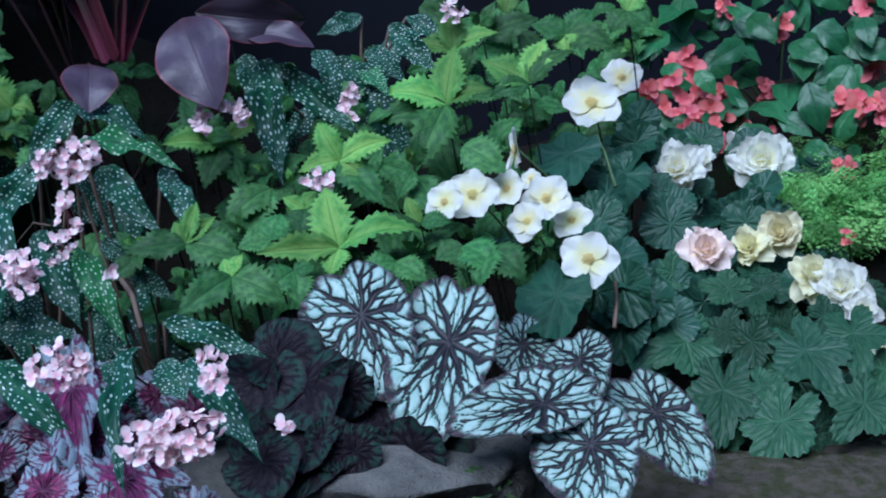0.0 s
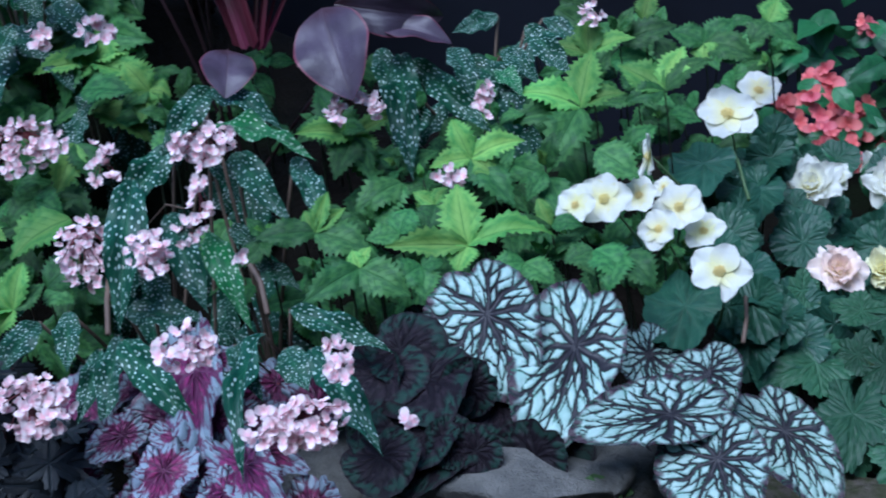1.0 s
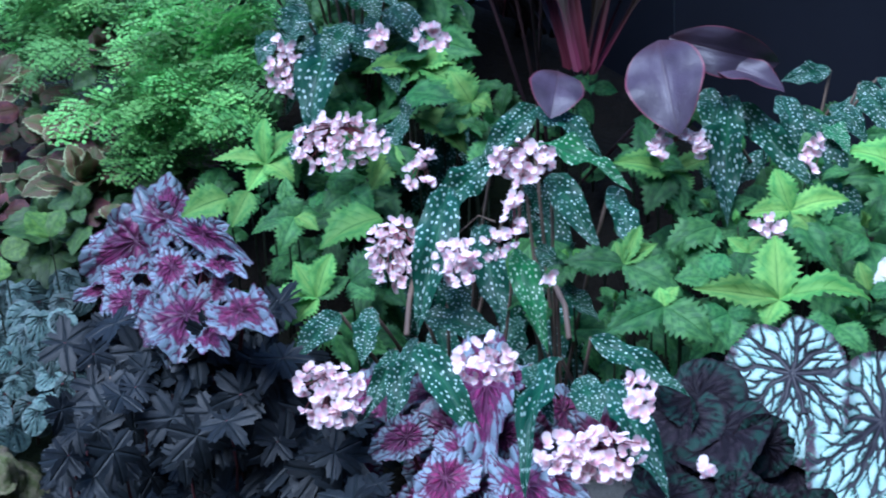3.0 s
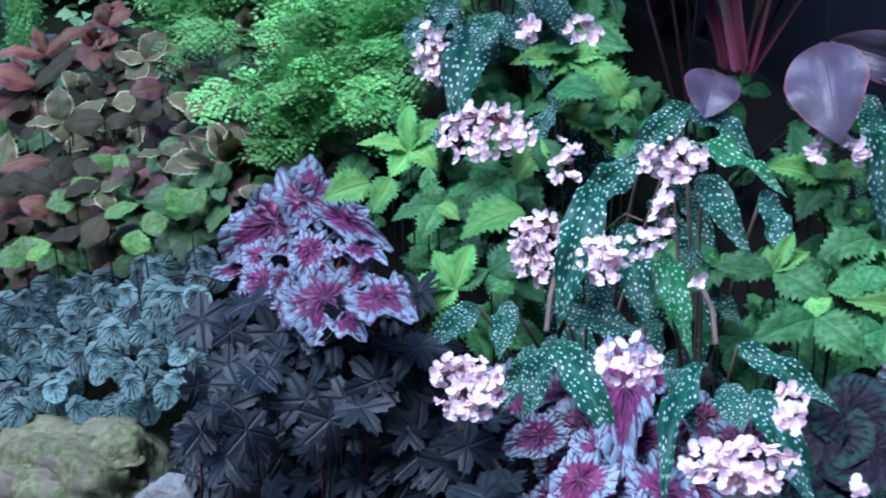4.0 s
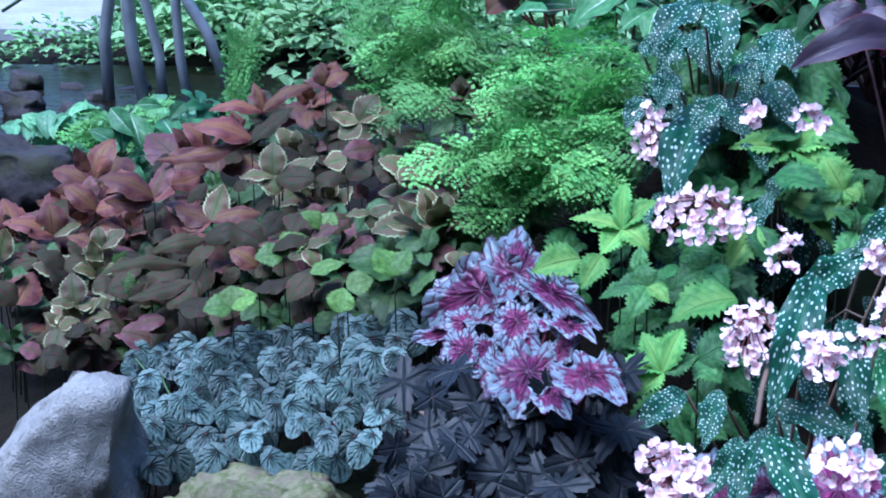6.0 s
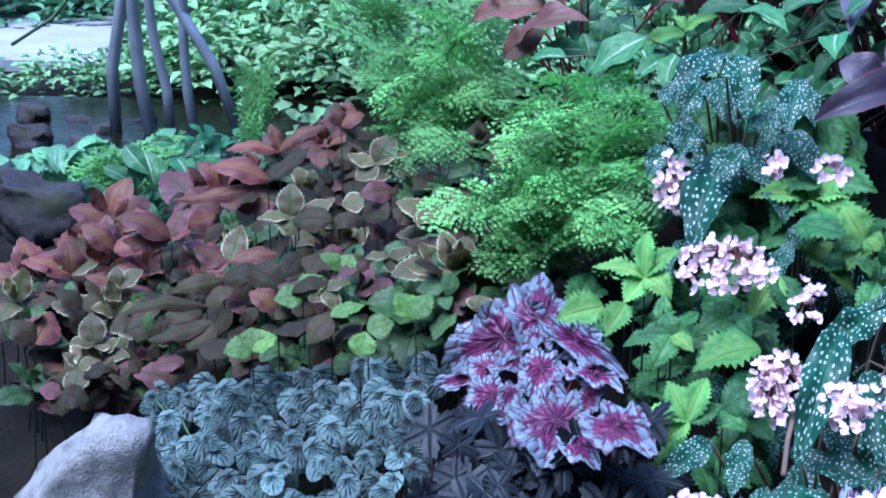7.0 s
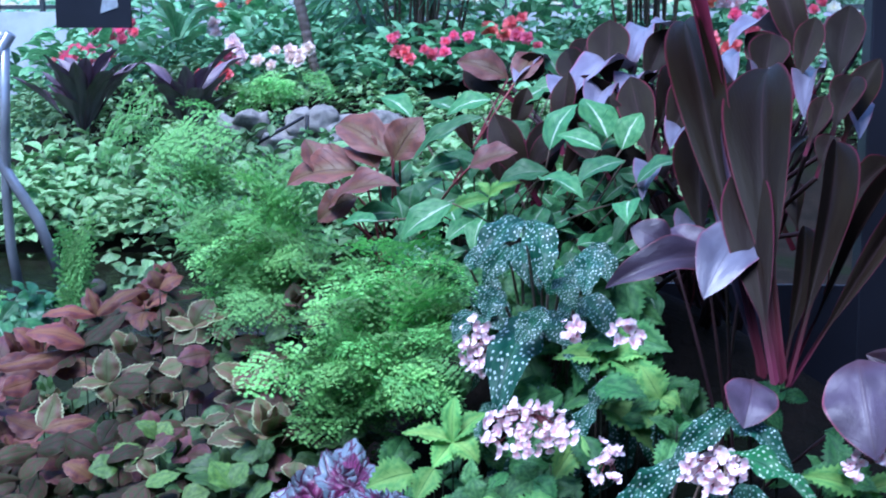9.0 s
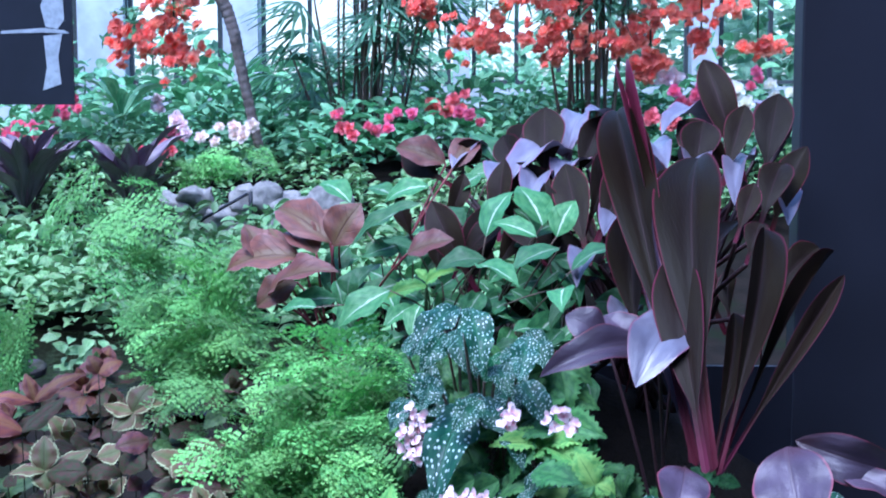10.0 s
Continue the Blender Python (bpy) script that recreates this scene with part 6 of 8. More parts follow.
def flower_mesh(name, mat, kind, seed):
    """A flower of radius 1 facing +z."""
    r = random.Random(seed)
    vs, fs, uv, sl = [], [], [], []
    if kind == "single":
        n = r.choice((5, 5, 6))
        for i in range(n):
            big = 1.0 if i % 2 == 0 else 0.9
            petal_faces(vs, fs, uv, sl, 2 * math.pi * i / n + r.uniform(-0.1, 0.1), r.uniform(-0.05, 0.3), 1.0 * big, (0.53 if n == 5 else 0.46) * big, 0, 0.06 * (i % 2), 0.18, 7, 6, 0.07, r)
    elif kind == "double":
        for ring, (n, L, lean) in enumerate(((6, 1.0, 0.1), (7, 0.88, 0.5), (7, 0.72, 0.8), (6, 0.5, 1.05), (4, 0.34, 1.2))):
            for i in range(n):
                petal_faces(vs, fs, uv, sl, 2 * math.pi * (i + 0.5 * ring) / n + r.uniform(-0.2, 0.2), lean + r.uniform(-0.25, 0.25), L * r.uniform(0.75, 1.15), 0.42 * L, 0, 0.05 * ring, 0.2, 5, 6, 0.12, r)
    else:
        for i in range(4):
            L = 1.0 if i % 2 == 0 else 0.6
            petal_faces(vs, fs, uv, sl, math.pi / 2 * i + r.uniform(-0.15, 0.15), r.uniform(0.0, 0.8), L, 0.42 * L, 0, 0.0, 0.3, 4, 2, 0.04, r)
    return mesh_of(name, vs, fs, mat, uv)


def stamen_mesh():
    vs, fs = [], []
    r = random.Random(3)
    for i in range(26):
        a, q = i * 2.4, 0.2 * math.sqrt((i + 0.5) / 26)
        x, y, z, s = q * math.cos(a), q * math.sin(a), 0.10 + 0.12 * (1 - q / 0.2), 0.045
        n = len(vs)
        vs += [(x - s, y, z), (x, y - s, z), (x + s, y, z), (x, y + s, z), (x, y, z + 0.06), (x, y, 0)]
        fs += [(n, n + 1, n + 4), (n + 1, n + 2, n + 4), (n + 2, n + 3, n + 4), (n + 3, n, n + 4), (n + 1, n, n + 5), (n + 2, n + 1, n + 5), (n + 3, n + 2, n + 5), (n, n + 3, n + 5)]
    return mesh_of("stamens", vs, fs, STAMEN)


STAMENS = stamen_mesh()
BLOOM = {
    "white": [flower_mesh("white_flower", WHITEP, "single", i) for i in range(4)],
    "double": [flower_mesh("white_double_flower", WHITEP, "double", i) for i in range(3)],
    "peach": [flower_mesh("peach_flower", PEACHP, "double", 5)],
    "yellow": [flower_mesh("yellow_flower", YELLOWP, "double", i + 7) for i in range(2)],
    "coral": [flower_mesh("coral_flower", REDP, "double", i + 11) for i in range(2)],
    "coralf": [flower_mesh("coral_floret", REDP, "floret", i + 61) for i in range(3)],
    "pink": [flower_mesh("pink_floret", PINKP, "floret", i + 3) for i in range(4)],
    "scarlet": [flower_mesh("scarlet_flower", ORANGEP, "double", i + 21) for i in range(2)],
    "rose": [flower_mesh("rose_flower", ROSEP, "double", i + 31) for i in range(2)],
}


def bloom(plant, kind, row, stalk=True, face=None, stamens=False):
    x, y, z, r = row
    c = Vector((x, y, z))
    f = (face or ((WALKWAY - c).normalized() + Vector((rng.uniform(-0.4, 0.4), rng.uniform(-0.3, 0.3), rng.uniform(0.0, 0.6))))).normalized()
    m = Matrix.Translation(c) @ f.to_track_quat("Z", "Y").to_matrix().to_4x4() @ pose(0, 0, 0, 0, 0, rng.uniform(0, 360)) @ Matrix.Diagonal((r, r, r, 1))
    ob = part("flower", rng.choice(BLOOM[kind]), plant, m)
    if stamens:
        st = new("stamen_tuft", STAMENS)
        st.parent = ob
        st.scale = (0.95, 0.95, 0.95)
        tagged(st, "yellow stamens")
    if stalk:
        part("flower_stalk", tube("flower_stalk", bend(c - f * r * 0.05, c - f * 0.05 - UP * 0.07 + Vector((rng.uniform(-0.03, 0.03), 0.02, 0)), 0.2, 5), 0.0014, 0.0018, STEM), plant)
    return ob


for i, r in enumerate(WHITE_SINGLE):
    face = Vector((-1.0, -0.3, 0.25)) if i == 9 else None
    bloom(tuber_dark, "white", r, True, face, True)
def to_light(r):
    """Facing the walk and half up to the light."""
    return (WALKWAY - Vector(r[:3])).normalized() + UP * 0.55 + Vector((rng.uniform(-0.3, 0.3), rng.uniform(-0.2, 0.2), 0))


for r in WHITE_DOUBLE:
    bloom(tuber_green, "double", (*r[:3], r[3] * 1.2), True, to_light(r))
for r in PEACH:
    bloom(tuber_green, "peach", (*r[:3], r[3] * 1.2), True, to_light(r))
for r in YELLOW:
    bloom(tuber_green, "yellow", (*r[:3], r[3] * 1.2), True, to_light(r))
for r in RED + RED_B:
    x, y, z, s = r
    for k in range(6):
        bloom(wing, "coralf", (x + rng.uniform(-0.75, 0.75) * s, y + rng.uniform(-0.5, 0.5) * s, z + rng.uniform(-0.75, 0.75) * s, s * rng.uniform(0.55, 0.85)), k == 0)


def cluster(plant, row):
    x, y, z, w, h, n = row
    c = Vector((x, y, z))
    f = facing_at(c, 0.2)
    sx = f.cross(UP).normalized()
    sy = sx.cross(f).normalized()
    top = c + UP * h * 0.45 - f * 0.03
    for i in range(int(n * 2.1)):
        a, q = rng.uniform(0, 2 * math.pi), math.sqrt(rng.random()) * 0.5
        p = c + sx * w * q * math.cos(a) + sy * h * q * math.sin(a) + f * rng.uniform(-0.012, 0.012)
        s = rng.uniform(0.0060, 0.0105)
        face = (f + Vector((rng.uniform(-0.8, 0.8), rng.uniform(-0.8, 0.8), rng.uniform(-0.4, 0.9)))).normalized()
        m = Matrix.Translation(p) @ face.to_track_quat("Z", "Y").to_matrix().to_4x4() @ pose(0, 0, 0, 0, 0, rng.uniform(0, 360)) @ Matrix.Diagonal((s, s, s, 1))
        part("floret", rng.choice(BLOOM["pink"]), plant, m)
        if i % 2 == 0:
            part("floret_stalk", tube("floret_stalk", bend(p, top, rng.uniform(-0.2, 0.2), 3, 0.006), 0.0006, 0.0008, STEMR, 3), plant)


for r in CLUSTERS + CLUSTERS_B:
    near = min(spot_plants, key=lambda p: (p.matrix_basis.translation - Vector(r[:3])).length)
    cluster(near, r)


# ---- low mats of leaves and ferns ----
def mat_of(name, kind, quad, n, size, label, category, puff=0.05, lift=0.6, stem_mat=STEMR, wide=1.0, rise=-1.0, swing=1.5, group="", loose=1.0, sink=0.0):
    c = patch(quad, 0.5, 0.6)
    g = Vector((c.x, c.y, soil_z(c.x, c.y)))
    p = thing(name, g, label, category, group)
    for i in range(n):
        u, v = rng.random(), rng.random()
        q = patch(quad, u, v)
        f = facing_at(q, lift)
        q = q + f * (rng.uniform(-puff, puff) + 0.03 * noise.noise(q * 9) - sink)
        ax = (f + Vector((rng.uniform(-0.6, 0.6), rng.uniform(-0.5, 0.5), rng.uniform(-0.5, 0.3))) * loose).normalized()
        d = (Matrix.Rotation(rng.uniform(-swing, swing), 3, ax) @ ((UP - ax * UP.dot(ax)) * rise)).normalized()
        s = size * rng.uniform(0.6, 1.15)
        m = Matrix.Translation(q) @ frame_of(d, ax) @ Matrix.Diagonal((s * wide, s, s, 1))
        part("leaf", rng.choice(MESH[kind]), p, m)
        if i % 3 == 0:
            part("stalk", tube("stalk", bend(q, q - f * 0.07 - UP * 0.04, 0.2, 3), 0.0012, 0.0015, stem_mat, 4), p)
    return p


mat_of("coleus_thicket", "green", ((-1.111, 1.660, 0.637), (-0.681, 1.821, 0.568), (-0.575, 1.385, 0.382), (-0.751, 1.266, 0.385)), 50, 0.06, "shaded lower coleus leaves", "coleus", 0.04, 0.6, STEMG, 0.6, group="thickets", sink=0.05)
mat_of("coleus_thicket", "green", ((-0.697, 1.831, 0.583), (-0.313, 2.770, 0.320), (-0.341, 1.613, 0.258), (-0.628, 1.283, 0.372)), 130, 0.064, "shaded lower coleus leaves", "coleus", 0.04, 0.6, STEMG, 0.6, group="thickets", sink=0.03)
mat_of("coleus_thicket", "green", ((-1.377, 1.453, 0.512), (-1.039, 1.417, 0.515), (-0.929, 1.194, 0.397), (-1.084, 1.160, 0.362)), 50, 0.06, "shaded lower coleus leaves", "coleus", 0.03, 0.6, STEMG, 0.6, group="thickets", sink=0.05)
mat_of("begonia_thicket", "tuber", ((-0.413, 1.840, 0.353), (-0.008, 2.492, 0.095), (-0.017, 1.975, 0.036), (-0.274, 1.484, 0.197)), 75, 0.075, "shaded dark begonia leaves", "begonia", 0.04, 0.6, STEM, 1.0, group="thickets")
mat_of("begonia_thicket", "tuberg", ((-0.217, 1.876, 0.128), (0.098, 2.049, 0.032), (0.073, 1.642, 0.004), (-0.171, 1.472, 0.079)), 30, 0.065, "shaded lobed begonia leaves", "begonia", 0.04, 0.6, STEM, 1.0, group="thickets")
mat_of("begonia_thicket", "wing", ((-0.355, 2.712, 0.383), (0.171, 2.818, 0.304), (0.141, 2.429, 0.087), (-0.287, 2.111, 0.235)), 80, 0.085, "shaded glossy begonia leaves", "begonia", 0.05, 0.8, STEM, 0.6, group="thickets")
mat_of("coleus_thicket", "bronze", ((-2.560, 1.337, 0.323), (-1.784, 1.652, 0.558), (-1.466, 1.400, 0.432), (-2.213, 1.017, 0.190)), 170, 0.065, "dull bronze lower coleus leaves", "coleus", 0.05, 1.5, STEMG, 0.72, group="thickets", sink=0.07)
mat_of("coleus_thicket", "copper", ((-2.530, 1.203, 0.321), (-2.383, 1.638, 0.424), (-2.115, 1.423, 0.253), (-2.210, 0.998, 0.215)), 50, 0.07, "coppery lower coleus leaves", "coleus", 0.04, 2.2, STEMG, 0.72, group="thickets", sink=0.07)
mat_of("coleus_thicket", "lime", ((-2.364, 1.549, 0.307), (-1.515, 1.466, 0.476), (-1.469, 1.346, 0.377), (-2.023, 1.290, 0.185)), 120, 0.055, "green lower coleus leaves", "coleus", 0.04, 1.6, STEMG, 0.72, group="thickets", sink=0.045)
mat_of("begonia_thicket", "spot", ((-1.444, 1.726, 0.648), (-1.174, 1.720, 0.644), (-0.791, 1.517, 0.425), (-1.036, 1.315, 0.378)), 22, 0.12, "shaded spotted begonia leaves", "begonia", 0.03, 0.5, STEMB, 0.42, swing=0.7, group="thickets", sink=0.06)
mat_of("begonia_thicket", "spot", ((-1.159, 1.368, 0.396), (-0.754, 1.560, 0.420), (-0.642, 1.236, 0.293), (-0.939, 1.175, 0.310)), 26, 0.12, "shaded spotted begonia leaves", "begonia", 0.03, 0.5, STEMB, 0.42, swing=0.7, group="thickets", sink=0.06)
mat_of("begonia_thicket", "spot", ((-0.740, 1.679, 0.582), (-0.557, 1.948, 0.530), (-0.539, 1.643, 0.450), (-0.672, 1.504, 0.488)), 12, 0.11, "shaded spotted begonia leaves", "begonia", 0.03, 0.5, STEMB, 0.42, swing=0.7, group="thickets", sink=0.06)
mat_of("white_ribbed_thicket", "whiterib", ((-1.726, 1.844, 0.857), (-1.178, 1.865, 0.909), (-1.059, 1.658, 0.732), (-1.501, 1.632, 0.691)), 140, 0.08, "shaded green ribbed leaves", "foliage plant", 0.05, 1.2, STEMB, 0.5, group="thickets", sink=0.07)
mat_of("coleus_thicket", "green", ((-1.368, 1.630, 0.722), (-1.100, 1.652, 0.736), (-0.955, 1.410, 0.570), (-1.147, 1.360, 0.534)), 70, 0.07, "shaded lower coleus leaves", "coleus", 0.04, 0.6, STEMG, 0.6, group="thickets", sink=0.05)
mat_of("begonia_thicket", "spot", ((-1.334, 1.613, 0.727), (-1.102, 1.640, 0.746), (-0.960, 1.406, 0.584), (-1.140, 1.375, 0.561)), 12, 0.10, "shaded spotted begonia leaves", "begonia", 0.03, 0.5, STEMB, 0.42, swing=0.8, group="thickets", sink=0.06)
mat_of("ti_thicket", "cordy", ((-1.518, 1.829, 0.831), (-0.965, 2.036, 0.829), (-0.877, 1.836, 0.676), (-1.416, 1.693, 0.709)), 40, 0.14, "shaded dark purple ti leaves", "ti plant", 0.06, 0.5, STEMR, 0.34, 1.0, 0.9, "thickets")
mat_of("dark_begonia_thicket", "darkrex", ((-0.613, 1.240, 0.393), (-0.431, 1.254, 0.327), (-0.393, 1.084, 0.293), (-0.545, 1.021, 0.323)), 30, 0.09, "shaded near-black begonia leaves", "begonia", 0.03, 0.6, STEMR, 1.0, group="thickets")
mat_of("dark_begonia_thicket", "purple", ((-0.926, 1.156, 0.338), (-0.642, 1.175, 0.365), (-0.572, 0.986, 0.305), (-0.850, 1.007, 0.270)), 30, 0.08, "shaded purple begonia leaves", "begonia", 0.03, 0.6, STEMR, 0.9, group="thickets")
mat_of("teal_leaf_plant", "whiterib", ((-2.894, 1.654, 0.385), (-2.765, 1.851, 0.400), (-2.734, 1.804, 0.244), (-2.889, 1.614, 0.264)), 40, 0.10, "blue-green leafy plant beside the stream", "foliage plant", 0.06, 0.9, STEM, 0.5)
mat_of("ripple_peperomia", "peper", ((-2.027, 1.168, 0.188), (-1.494, 1.332, 0.327), (-1.407, 1.146, 0.184), (-1.751, 0.981, 0.122)), 250, 0.039, "mound of ripple-leaved peperomia with grey-green leaves", "peperomia", 0.04, 0.3, swing=0.9, loose=0.7)
mat_of("ripple_peperomia", "peper", ((-1.937, 1.313, 0.211), (-1.491, 1.313, 0.332), (-1.495, 1.207, 0.211), (-1.712, 1.180, 0.157)), 75, 0.041, "mound of ripple-leaved peperomia with grey-green leaves", "peperomia", 0.03, 0.3, swing=0.9, loose=0.7)
mat_of("dark_star_begonia", "star", ((-1.425, 1.243, 0.253), (-1.053, 1.184, 0.373), (-0.767, 0.980, 0.321), (-1.365, 1.049, 0.087)), 190, 0.064, "low begonia with near-black star-shaped leaves", "begonia", 0.05, 0.8)
mat_of("dark_star_begonia", "star", ((-1.049, 1.117, 0.299), (-0.870, 1.080, 0.342), (-0.799, 0.968, 0.299), (-0.995, 1.021, 0.249)), 26, 0.075, "low begonia with near-black star-shaped leaves", "begonia", 0.03, 0.8)
mat_of("dark_star_begonia", "star", ((-1.297, 1.095, 0.373), (-0.994, 1.114, 0.439), (-0.902, 1.000, 0.349), (-1.142, 0.873, 0.313)), 80, 0.062, "low begonia with near-black star-shaped leaves", "begonia", 0.03, 0.8)
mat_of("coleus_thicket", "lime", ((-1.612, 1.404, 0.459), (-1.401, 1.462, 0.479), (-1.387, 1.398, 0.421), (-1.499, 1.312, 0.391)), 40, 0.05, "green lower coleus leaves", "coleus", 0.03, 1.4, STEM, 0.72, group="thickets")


def frond_mesh(name, seed, mat, pinnae=9, leaflets=7, size=0.055, arch=1.2, slim=1.0, wide=0.34):
    """A lacy frond of length 1 along +y, drooping at its end."""
    r = random.Random(seed)
    vs, fs, uv = [], [], []

    def leaflet(c, d, nrm, s):
        x = d.cross(nrm).normalized() * slim
        n0 = len(vs)
        vs.extend([c, c + d * s * 0.55 - x * s * 0.5, c + d * s - x * s * 0.25, c + d * s * 1.05 + x * s * 0.25, c + d * s * 0.55 + x * s * 0.5])
        uv.extend([(0.5, 0.1), (0.2, 0.5), (0.35, 0.8), (0.65, 0.8), (0.8, 0.5)])
        fs.append((n0, n0 + 1, n0 + 2, n0 + 3, n0 + 4))

    def twig(a, b, w):
        x = (b - a).cross(UP).normalized() * w
        n0 = len(vs)
        vs.extend([a - x, a + x, b + x * 0.7, b - x * 0.7])
        uv.extend([(0.5, 0.5)] * 4)
        fs.append((n0, n0 + 1, n0 + 2, n0 + 3))

    pos, ang = Vector((0, 0, 0)), arch * 0.45
    for i in range(pinnae + 2):
        d = Vector((r.uniform(-0.12, 0.12), math.cos(ang), math.sin(ang))).normalized()
        a = pos.copy()
        pos = pos + d / (pinnae + 2)
        twig(a, pos, 0.004)
        ang -= arch / (pinnae + 2) * r.uniform(0.7, 1.3)
        if i < 2:
            continue
        k = (i - 2) / pinnae
        for sgn in (-1, 1):
            if r.random() < 0.12:
                continue
            reach = (wide * (math.sin(math.pi * min(1, 0.3 + 0.7 * k)) ** 0.8) + 0.06 * wide / 0.34) * r.uniform(0.6, 1.2)
            pd = (Vector((sgn, r.uniform(0.3, 0.9), 0)) + d * 0.2 + Vector((0, 0, r.uniform(-0.6, 0.35)))).normalized()
            nl = max(2, int(leaflets * reach / wide))
            twig(pos, pos + pd * reach, 0.0025)
            for j in range(nl):
                q = pos + pd * reach * (j + r.uniform(0.4, 0.9)) / nl + Vector((0, 0, -0.3 * reach * (j / nl) ** 2))
                for s2 in (-1, 1):
                    nr = Vector((r.uniform(-0.4, 0.4), r.uniform(-0.4, 0.4), 1)).normalized()
                    dd = (pd * r.uniform(0.3, 1.2) + pd.cross(UP) * s2 + Vector((0, 0, r.uniform(-0.35, 0.15)))).normalized()
                    leaflet(q + dd * size * 0.3, dd, nr, size * r.uniform(0.6, 1.25))
    return mesh_of(name, vs, fs, mat, uv, smooth=False)


FRONDS = [frond_mesh("fern_frond", i, FERN, 10, 7, 0.060, 1.0 + 0.4 * i, 0.75) for i in range(5)]
FINE = [frond_mesh("fine_frond", i + 9, FERN, 14, 9, 0.058, 1.0 + 0.35 * i, 0.55) for i in range(4)]
SWORD = [frond_mesh("sword_frond", i + 21, FERN, 16, 3, 0.05, 0.5 + 0.3 * i, 0.5, 0.09) for i in range(3)]


def fern(name, quad, n, length, label, puff=0.08, lift=0.8, rise=0.5, kinds=None):
    c = patch(quad, 0.5, 0.7)
    g = Vector((c.x, c.y, soil_z(c.x, c.y)))
    p = thing(name, g, label, "fern")
    for i in range(n):
        q = patch(quad, rng.random(), rng.random())
        f = facing_at(q, lift)
        q = q + f * rng.uniform(-puff, puff)
        sx = f.cross(UP).normalized()
        d = (sx * rng.uniform(-1, 1) + UP * rng.uniform(-0.5 if rise < 1 else 0.4, 0.9) * rise + f * rng.uniform(0.0, 0.6)).normalized()
        s = length * rng.uniform(0.6, 1.2)
        m = Matrix.Translation(q - d * s * 0.5) @ frame_of(d, f * 0.5 + UP, rng.uniform(-25, 25)) @ Matrix.Diagonal((s, s, s, 1))
        part("frond", rng.choice(kinds or FRONDS), p, m)
    return p


fern("feathery_fern", ((-2.283, 1.896, 0.653), (-1.848, 1.804, 0.718), (-1.684, 1.639, 0.591), (-2.035, 1.735, 0.513)), 60, 0.17, "feathery fern mound with bright green lacy fronds", kinds=FINE)
fern("feathery_fern", ((-2.464, 1.984, 0.773), (-2.397, 2.051, 0.726), (-2.308, 2.030, 0.639), (-2.423, 2.008, 0.631)), 8, 0.2, "feathery fern with upright fronds", kinds=FINE)
fern("maidenhair_fern", ((-1.961, 1.692, 0.549), (-1.662, 1.602, 0.608), (-1.583, 1.491, 0.521), (-1.781, 1.543, 0.471)), 10, 0.10, "maidenhair fern with bright green lacy fronds")
fern("maidenhair_fern", ((-1.626, 1.588, 0.623), (-1.334, 1.531, 0.658), (-1.210, 1.362, 0.528), (-1.432, 1.384, 0.476)), 92, 0.13, "maidenhair fern with bright green trailing fronds", 0.06, rise=0.3)
fern("maidenhair_fern", ((-1.557, 1.511, 0.590), (-1.294, 1.467, 0.633), (-1.181, 1.333, 0.548), (-1.435, 1.366, 0.494)), 16, 0.15, "maidenhair fern with long trailing fronds", 0.05, rise=0.3)
fern("maidenhair_fern", ((-1.583, 1.459, 0.540), (-1.409, 1.482, 0.563), (-1.375, 1.431, 0.481), (-1.501, 1.395, 0.456)), 28, 0.115, "maidenhair fern hanging between the coleus")
fern("maidenhair_fern", ((-0.110, 2.237, 0.087), (0.099, 2.328, 0.098), (0.081, 2.020, 0.065), (-0.108, 2.089, 0.071)), 90, 0.12, "maidenhair fern with fresh green fronds", lift=0.5)
fern("maidenhair_fern", ((-0.086, 2.451, 0.095), (0.106, 2.466, 0.097), (0.099, 2.345, 0.081), (-0.085, 2.309, 0.076)), 10, 0.10, "maidenhair fern in the shade of the begonias")
fern("feathery_fern", ((-2.194, 1.257, 0.283), (-2.129, 1.280, 0.272), (-2.065, 1.223, 0.251), (-2.078, 1.182, 0.248)), 3, 0.06, "small fern among the coleus", kinds=FINE)
fern("sword_fern", ((-2.650, 1.861, 0.489), (-2.615, 1.912, 0.512), (-2.607, 1.903, 0.439), (-2.636, 1.863, 0.428)), 11, 0.20, "small bright sword fern by the stream", 0.04, kinds=SWORD, rise=6.0)


# ---- beyond the bank: stream, far beds, window wall ----
HEAD = Vector((-0.583, 0.812, 0.0))       # the way across the garden
ACROSS = Vector((0.812, 0.583, 0.0))


def far_at(s, d, z=0.0):
    p = HEAD * d + ACROSS * s
    return Vector((p.x, p.y, z))


